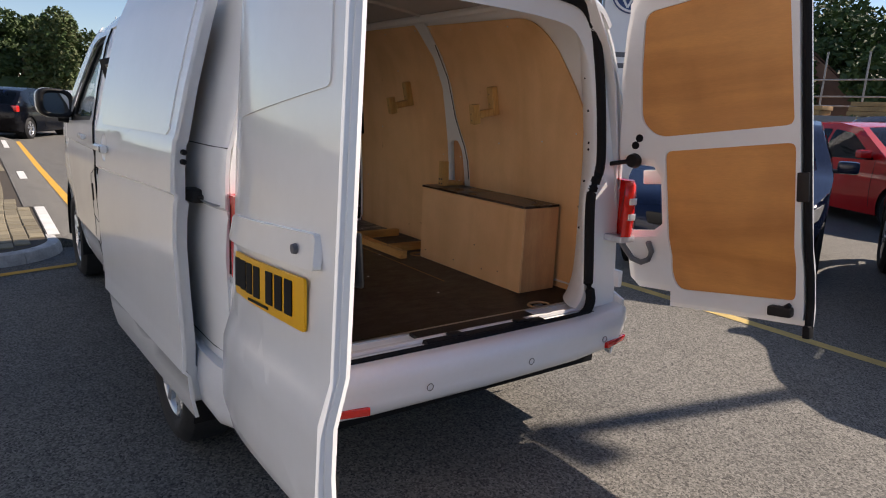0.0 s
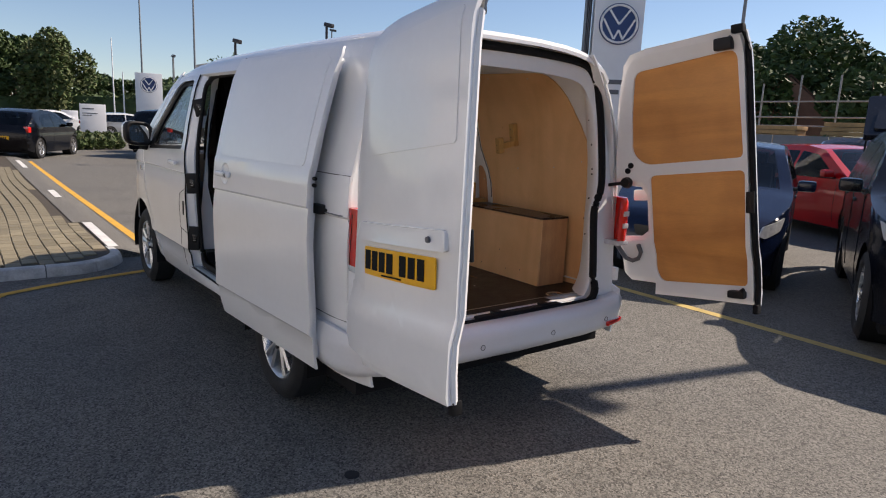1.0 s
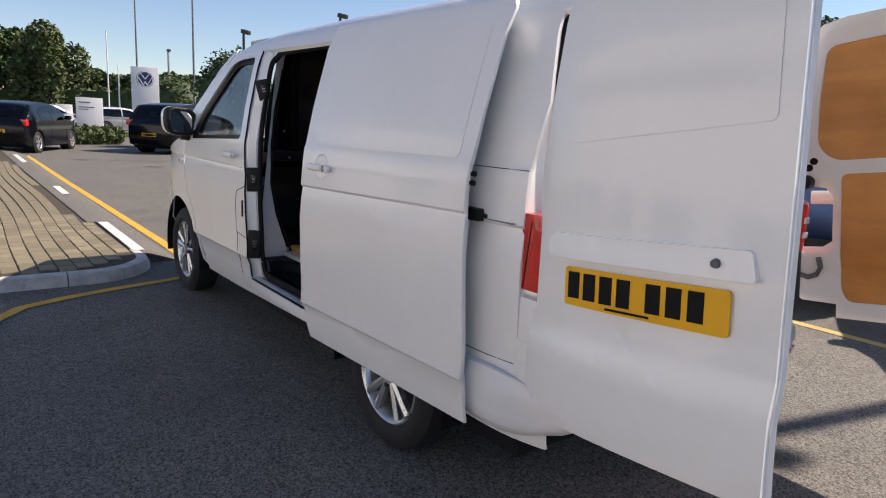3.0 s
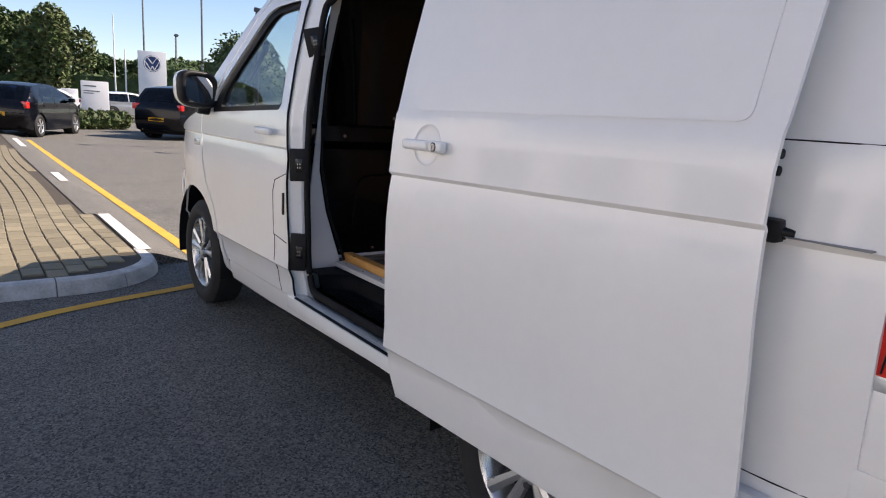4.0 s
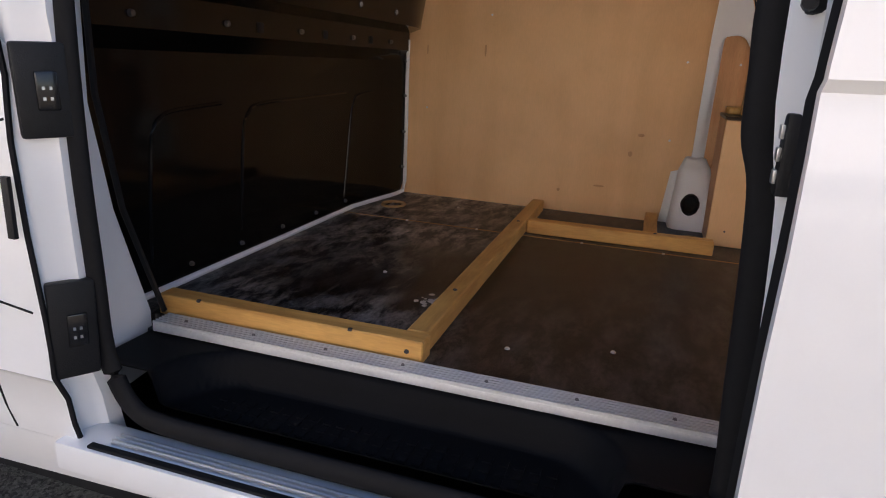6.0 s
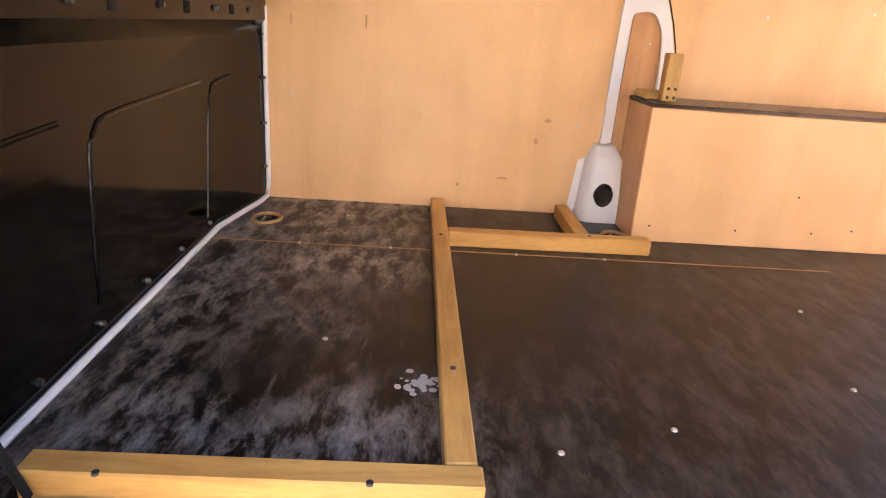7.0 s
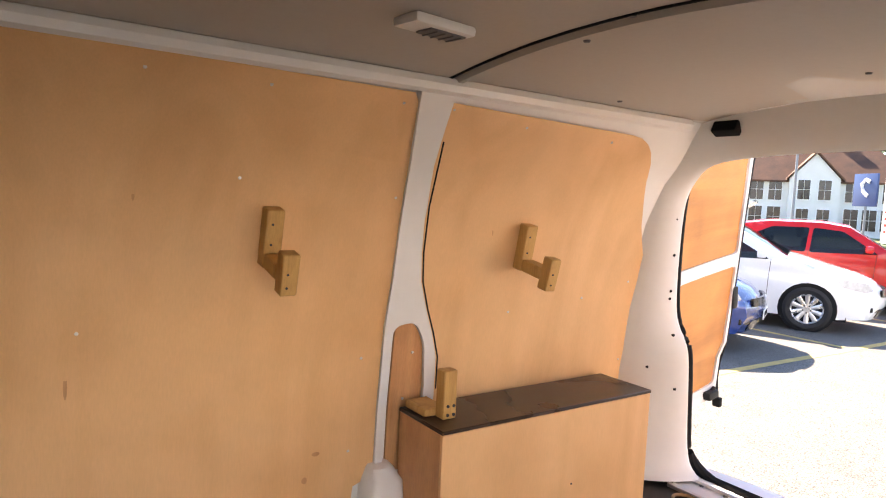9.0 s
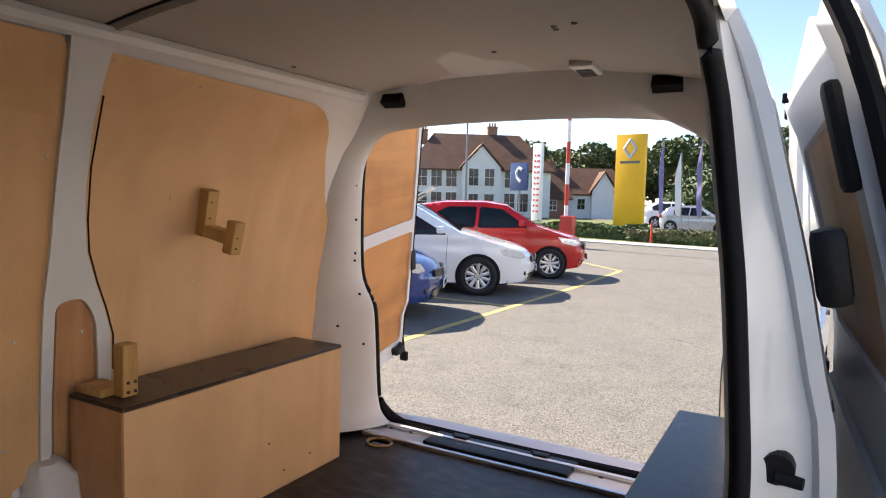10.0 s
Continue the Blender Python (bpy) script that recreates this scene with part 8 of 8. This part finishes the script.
def house(h, w, d, eaves, ridge, wallm, windows, gables=(), chimneys=(), doors=(), hip=0.5):
    """Walls with window openings' frames and panes, a pitched roof with overhang along x; front at -y."""
    bm = bmesh.new()
    box(bm, (-w / 2, -d / 2, 0), (w / 2, d / 2, eaves))
    vs = [bm.verts.new(p) for p in ((-w / 2, -d / 2, eaves), (-w / 2, d / 2, eaves), (-w / 2, 0, ridge - 0.1), (w / 2, -d / 2, eaves), (w / 2, d / 2, eaves), (w / 2, 0, ridge - 0.1))]
    if hip < 1:
        bm.faces.new(vs[:3])
        bm.faces.new(vs[3:])
    part("wall", bm, wallm, h)
    bm = bmesh.new()
    o = 0.35
    k = (ridge - eaves) / (d / 2)
    for sg in (-1, 1):
        pts = [(-w / 2 - o, sg * (d / 2 + o), eaves - k * o), (w / 2 + o, sg * (d / 2 + o), eaves - k * o), (w / 2 + o - hip, 0, ridge), (-w / 2 - o + hip, 0, ridge)]
        lo = [bm.verts.new(p) for p in pts]
        hi = [bm.verts.new((p[0], p[1], p[2] + 0.14)) for p in pts]
        bm.faces.new(lo)
        bm.faces.new(hi)
        for i in range(4):
            bm.faces.new((lo[i], lo[(i + 1) % 4], hi[(i + 1) % 4], hi[i]))
    if hip >= 1:
        for sg in (-1, 1):
            pts = [(sg * (w / 2 + o), -d / 2 - o, eaves - k * o), (sg * (w / 2 + o), d / 2 + o, eaves - k * o), (sg * (w / 2 + o - hip), 0, ridge)]
            lo = [bm.verts.new(p) for p in pts]
            hi = [bm.verts.new((p[0], p[1], p[2] + 0.14)) for p in pts]
            bm.faces.new(lo)
            bm.faces.new(hi)
            for i in range(3):
                bm.faces.new((lo[i], lo[(i + 1) % 3], hi[(i + 1) % 3], hi[i]))
    roof = part("roof", bm, ROOFTILE, h, "clay-tiled pitched roof")
    for gx, gw, ge, gr in gables:
        bm = bmesh.new()
        y = -d / 2 - 0.5
        vs = [bm.verts.new((gx + a, y, z)) for a, z in ((-gw / 2, 0), (gw / 2, 0), (gw / 2, ge), (0, gr), (-gw / 2, ge))]
        bk = [bm.verts.new((v.co.x, 0, v.co.z)) for v in vs]
        bm.faces.new(vs)
        for i in range(5):
            bm.faces.new((vs[i], vs[(i + 1) % 5], bk[(i + 1) % 5], bk[i]))
        part("gable", bm, wallm, h, "rendered front gable")
        bm = bmesh.new()
        for sg in (-1, 1):
            pts = [(gx, y - 0.25, gr + 0.05), (gx + sg * (gw / 2 + 0.25), y - 0.25, ge - 0.15), (gx + sg * (gw / 2 + 0.25), 0.4, ge - 0.15), (gx, 0.4, gr + 0.05)]
            lo = [bm.verts.new(p) for p in pts]
            hi = [bm.verts.new((p[0], p[1], p[2] + 0.14)) for p in pts]
            bm.faces.new(lo)
            bm.faces.new(hi)
            for i in range(4):
                bm.faces.new((lo[i], lo[(i + 1) % 4], hi[(i + 1) % 4], hi[i]))
        part("gable_roof", bm, ROOFTILE, h)
    for x, y, z, ww, wh in windows:
        bm = bmesh.new()
        box(bm, (x - ww / 2 - 0.04, y - 0.06, z - 0.06), (x + ww / 2 + 0.04, y + 0.05, z + wh + 0.04), 0.01)
        win = part("window", bm, SIGNWHITE, h, "white sash window")
        bm = bmesh.new()
        for i in range(2):
            for j in range(2):
                box(bm, (x - ww / 2 + i * ww / 2 + 0.015, y - 0.075, z + j * wh / 2 + 0.015), (x - ww / 2 + (i + 1) * ww / 2 - 0.015, y - 0.062, z + (j + 1) * wh / 2 - 0.015))
        part("pane", bm, GLOSSBLACK, win)
    for x, y, z in chimneys:
        bm = bmesh.new()
        box(bm, (x - 0.45, y - 0.35, z - 1.4), (x + 0.45, y + 0.35, z), 0.02)
        box(bm, (x - 0.5, y - 0.4, z - 0.12), (x + 0.5, y + 0.4, z))
        for k2 in (-0.25, 0.0, 0.25):
            rod(bm, (x + k2, y, z), (x + k2, y, z + 0.35), 0.1, 0.08, 10)
        part("chimney", bm, BRICKWALL, roof, "brick chimney with pots")


house(hs, 7, 6, 3.2, 6.0, BRICKWALL, [(-1.5, -3.0, 1.0, 1.2, 1.2), (1.5, -3.0, 1.0, 1.2, 1.2)])
pub = thing("inn", "white-rendered old inn with clay-tiled roofs and sash windows", "house", at=(26.2, -51.7, 0), turn=214)
wins = [(x, -3.5, z, 0.95, 1.6) for z in (0.5, 2.6) for x in (-5.2, -3.9, -2.6, 2.6, 3.8, 5.0)] + [(x, -4.0, z, 0.85, 1.5) for z in (0.5, 2.7) for x in (-0.7, 0.7)]
house(pub, 12.5, 7.0, 4.3, 7.4, RENDER, wins, gables=[(0.0, 3.4, 4.3, 6.2)], chimneys=[(1.5, 0.4, 8.3), (-5.0, 0.4, 7.9)], hip=2.6)
cot = thing("cottage", "low white and brick cottages with clay-tiled roofs", "house", at=(17.8, -58.5, 0), turn=208)
house(cot, 8.0, 5.0, 2.4, 4.6, RENDER, [(x, -2.5, 0.8, 0.7, 1.0) for x in (-2.8, -0.8, 2.6)], gables=[(1.2, 2.2, 2.5, 4.2), (3.2, 1.8, 2.5, 4.0)], chimneys=[(-3.4, 0, 5.2)], hip=1.8)
barn = thing("cottage", "low brick outbuilding with a clay-tiled roof", "house", at=(21.2, -56.0, 0), turn=206)
house(barn, 4.5, 4.5, 2.0, 4.2, BRICKWALL, [(0.8, -2.25, 0.7, 0.7, 0.9)])


# ---- paving bricks of the island ----
BW, BL, JT = 0.132, 0.205, 0.010


def brick_mesh(bm, x, y, dx, dy, z, tilt):
    e = 0.006
    lo = [bm.verts.new((x + a * dx, y + b * dy, z - 0.03)) for a, b in ((-1, -1), (1, -1), (1, 1), (-1, 1))]
    mid = [bm.verts.new((x + a * dx, y + b * dy, z - e + tilt * a)) for a, b in ((-1, -1), (1, -1), (1, 1), (-1, 1))]
    hi = [bm.verts.new((x + a * (dx - e), y + b * (dy - e), z + tilt * a)) for a, b in ((-1, -1), (1, -1), (1, 1), (-1, 1))]
    for p, q in ((lo, mid), (mid, hi)):
        for i in range(4):
            bm.faces.new((p[i], p[(i + 1) % 4], q[(i + 1) % 4], q[i]))
    bm.faces.new(hi)


def inside_island(x, y):
    if x > -1.075 or (y > 7.0 and x > -1.21) or y < KY + 0.125:
        return False
    cx, cy = KX - 0.62, KY + 0.62
    return not (x + 0.04 > cx and y - 0.04 < cy and math.hypot(x + 0.04 - cx, y - 0.04 - cy) > 0.50)


rnd = random.Random(31)
variants = []
for k in range(6):
    bm = bmesh.new()
    brick_mesh(bm, 0, 0, (BW - JT) / 2, (BL - JT) / 2, 0.0, (k - 2.5) * 0.0006)
    variants.append(link("brick", bm, BRICK, isl, smooth=20))
used = [False] * 6
far = bmesh.new()
for i in range(62):
    x = -1.135 - BW * i
    for j in range(60):
        y = KY + 0.23 + BL * (j + (i % 2) * 0.5 + rnd.uniform(-0.04, 0.04))
        sway = 0.035 * math.sin(0.8 * y + 0.25 * i) * min(1, max(0, (y - 5.0) / 2))
        px = x + sway
        if y > 16.5 or not inside_island(px + 0.05, y):
            continue
        z = KZ + 0.001 + rnd.uniform(-0.0025, 0.0025)
        if px > -2.95 and y < 7.6:
            k = rnd.randrange(6)
            ob = variants[k] if not used[k] else new("brick", variants[k].data)
            ob.parent = isl
            ob.matrix_local = pose(px, y, z, 0, 0, rnd.uniform(-1.2, 1.2))
            used[k] = True
        else:
            brick_mesh(far, px, y, (BW - JT) / 2, (BL - JT) / 2, z, rnd.uniform(-0.002, 0.002))
rest = link("paving_rest", far, BRICK, isl, smooth=20)
tagged(rest, "buff block bricks in courses further back", kind="stuff")
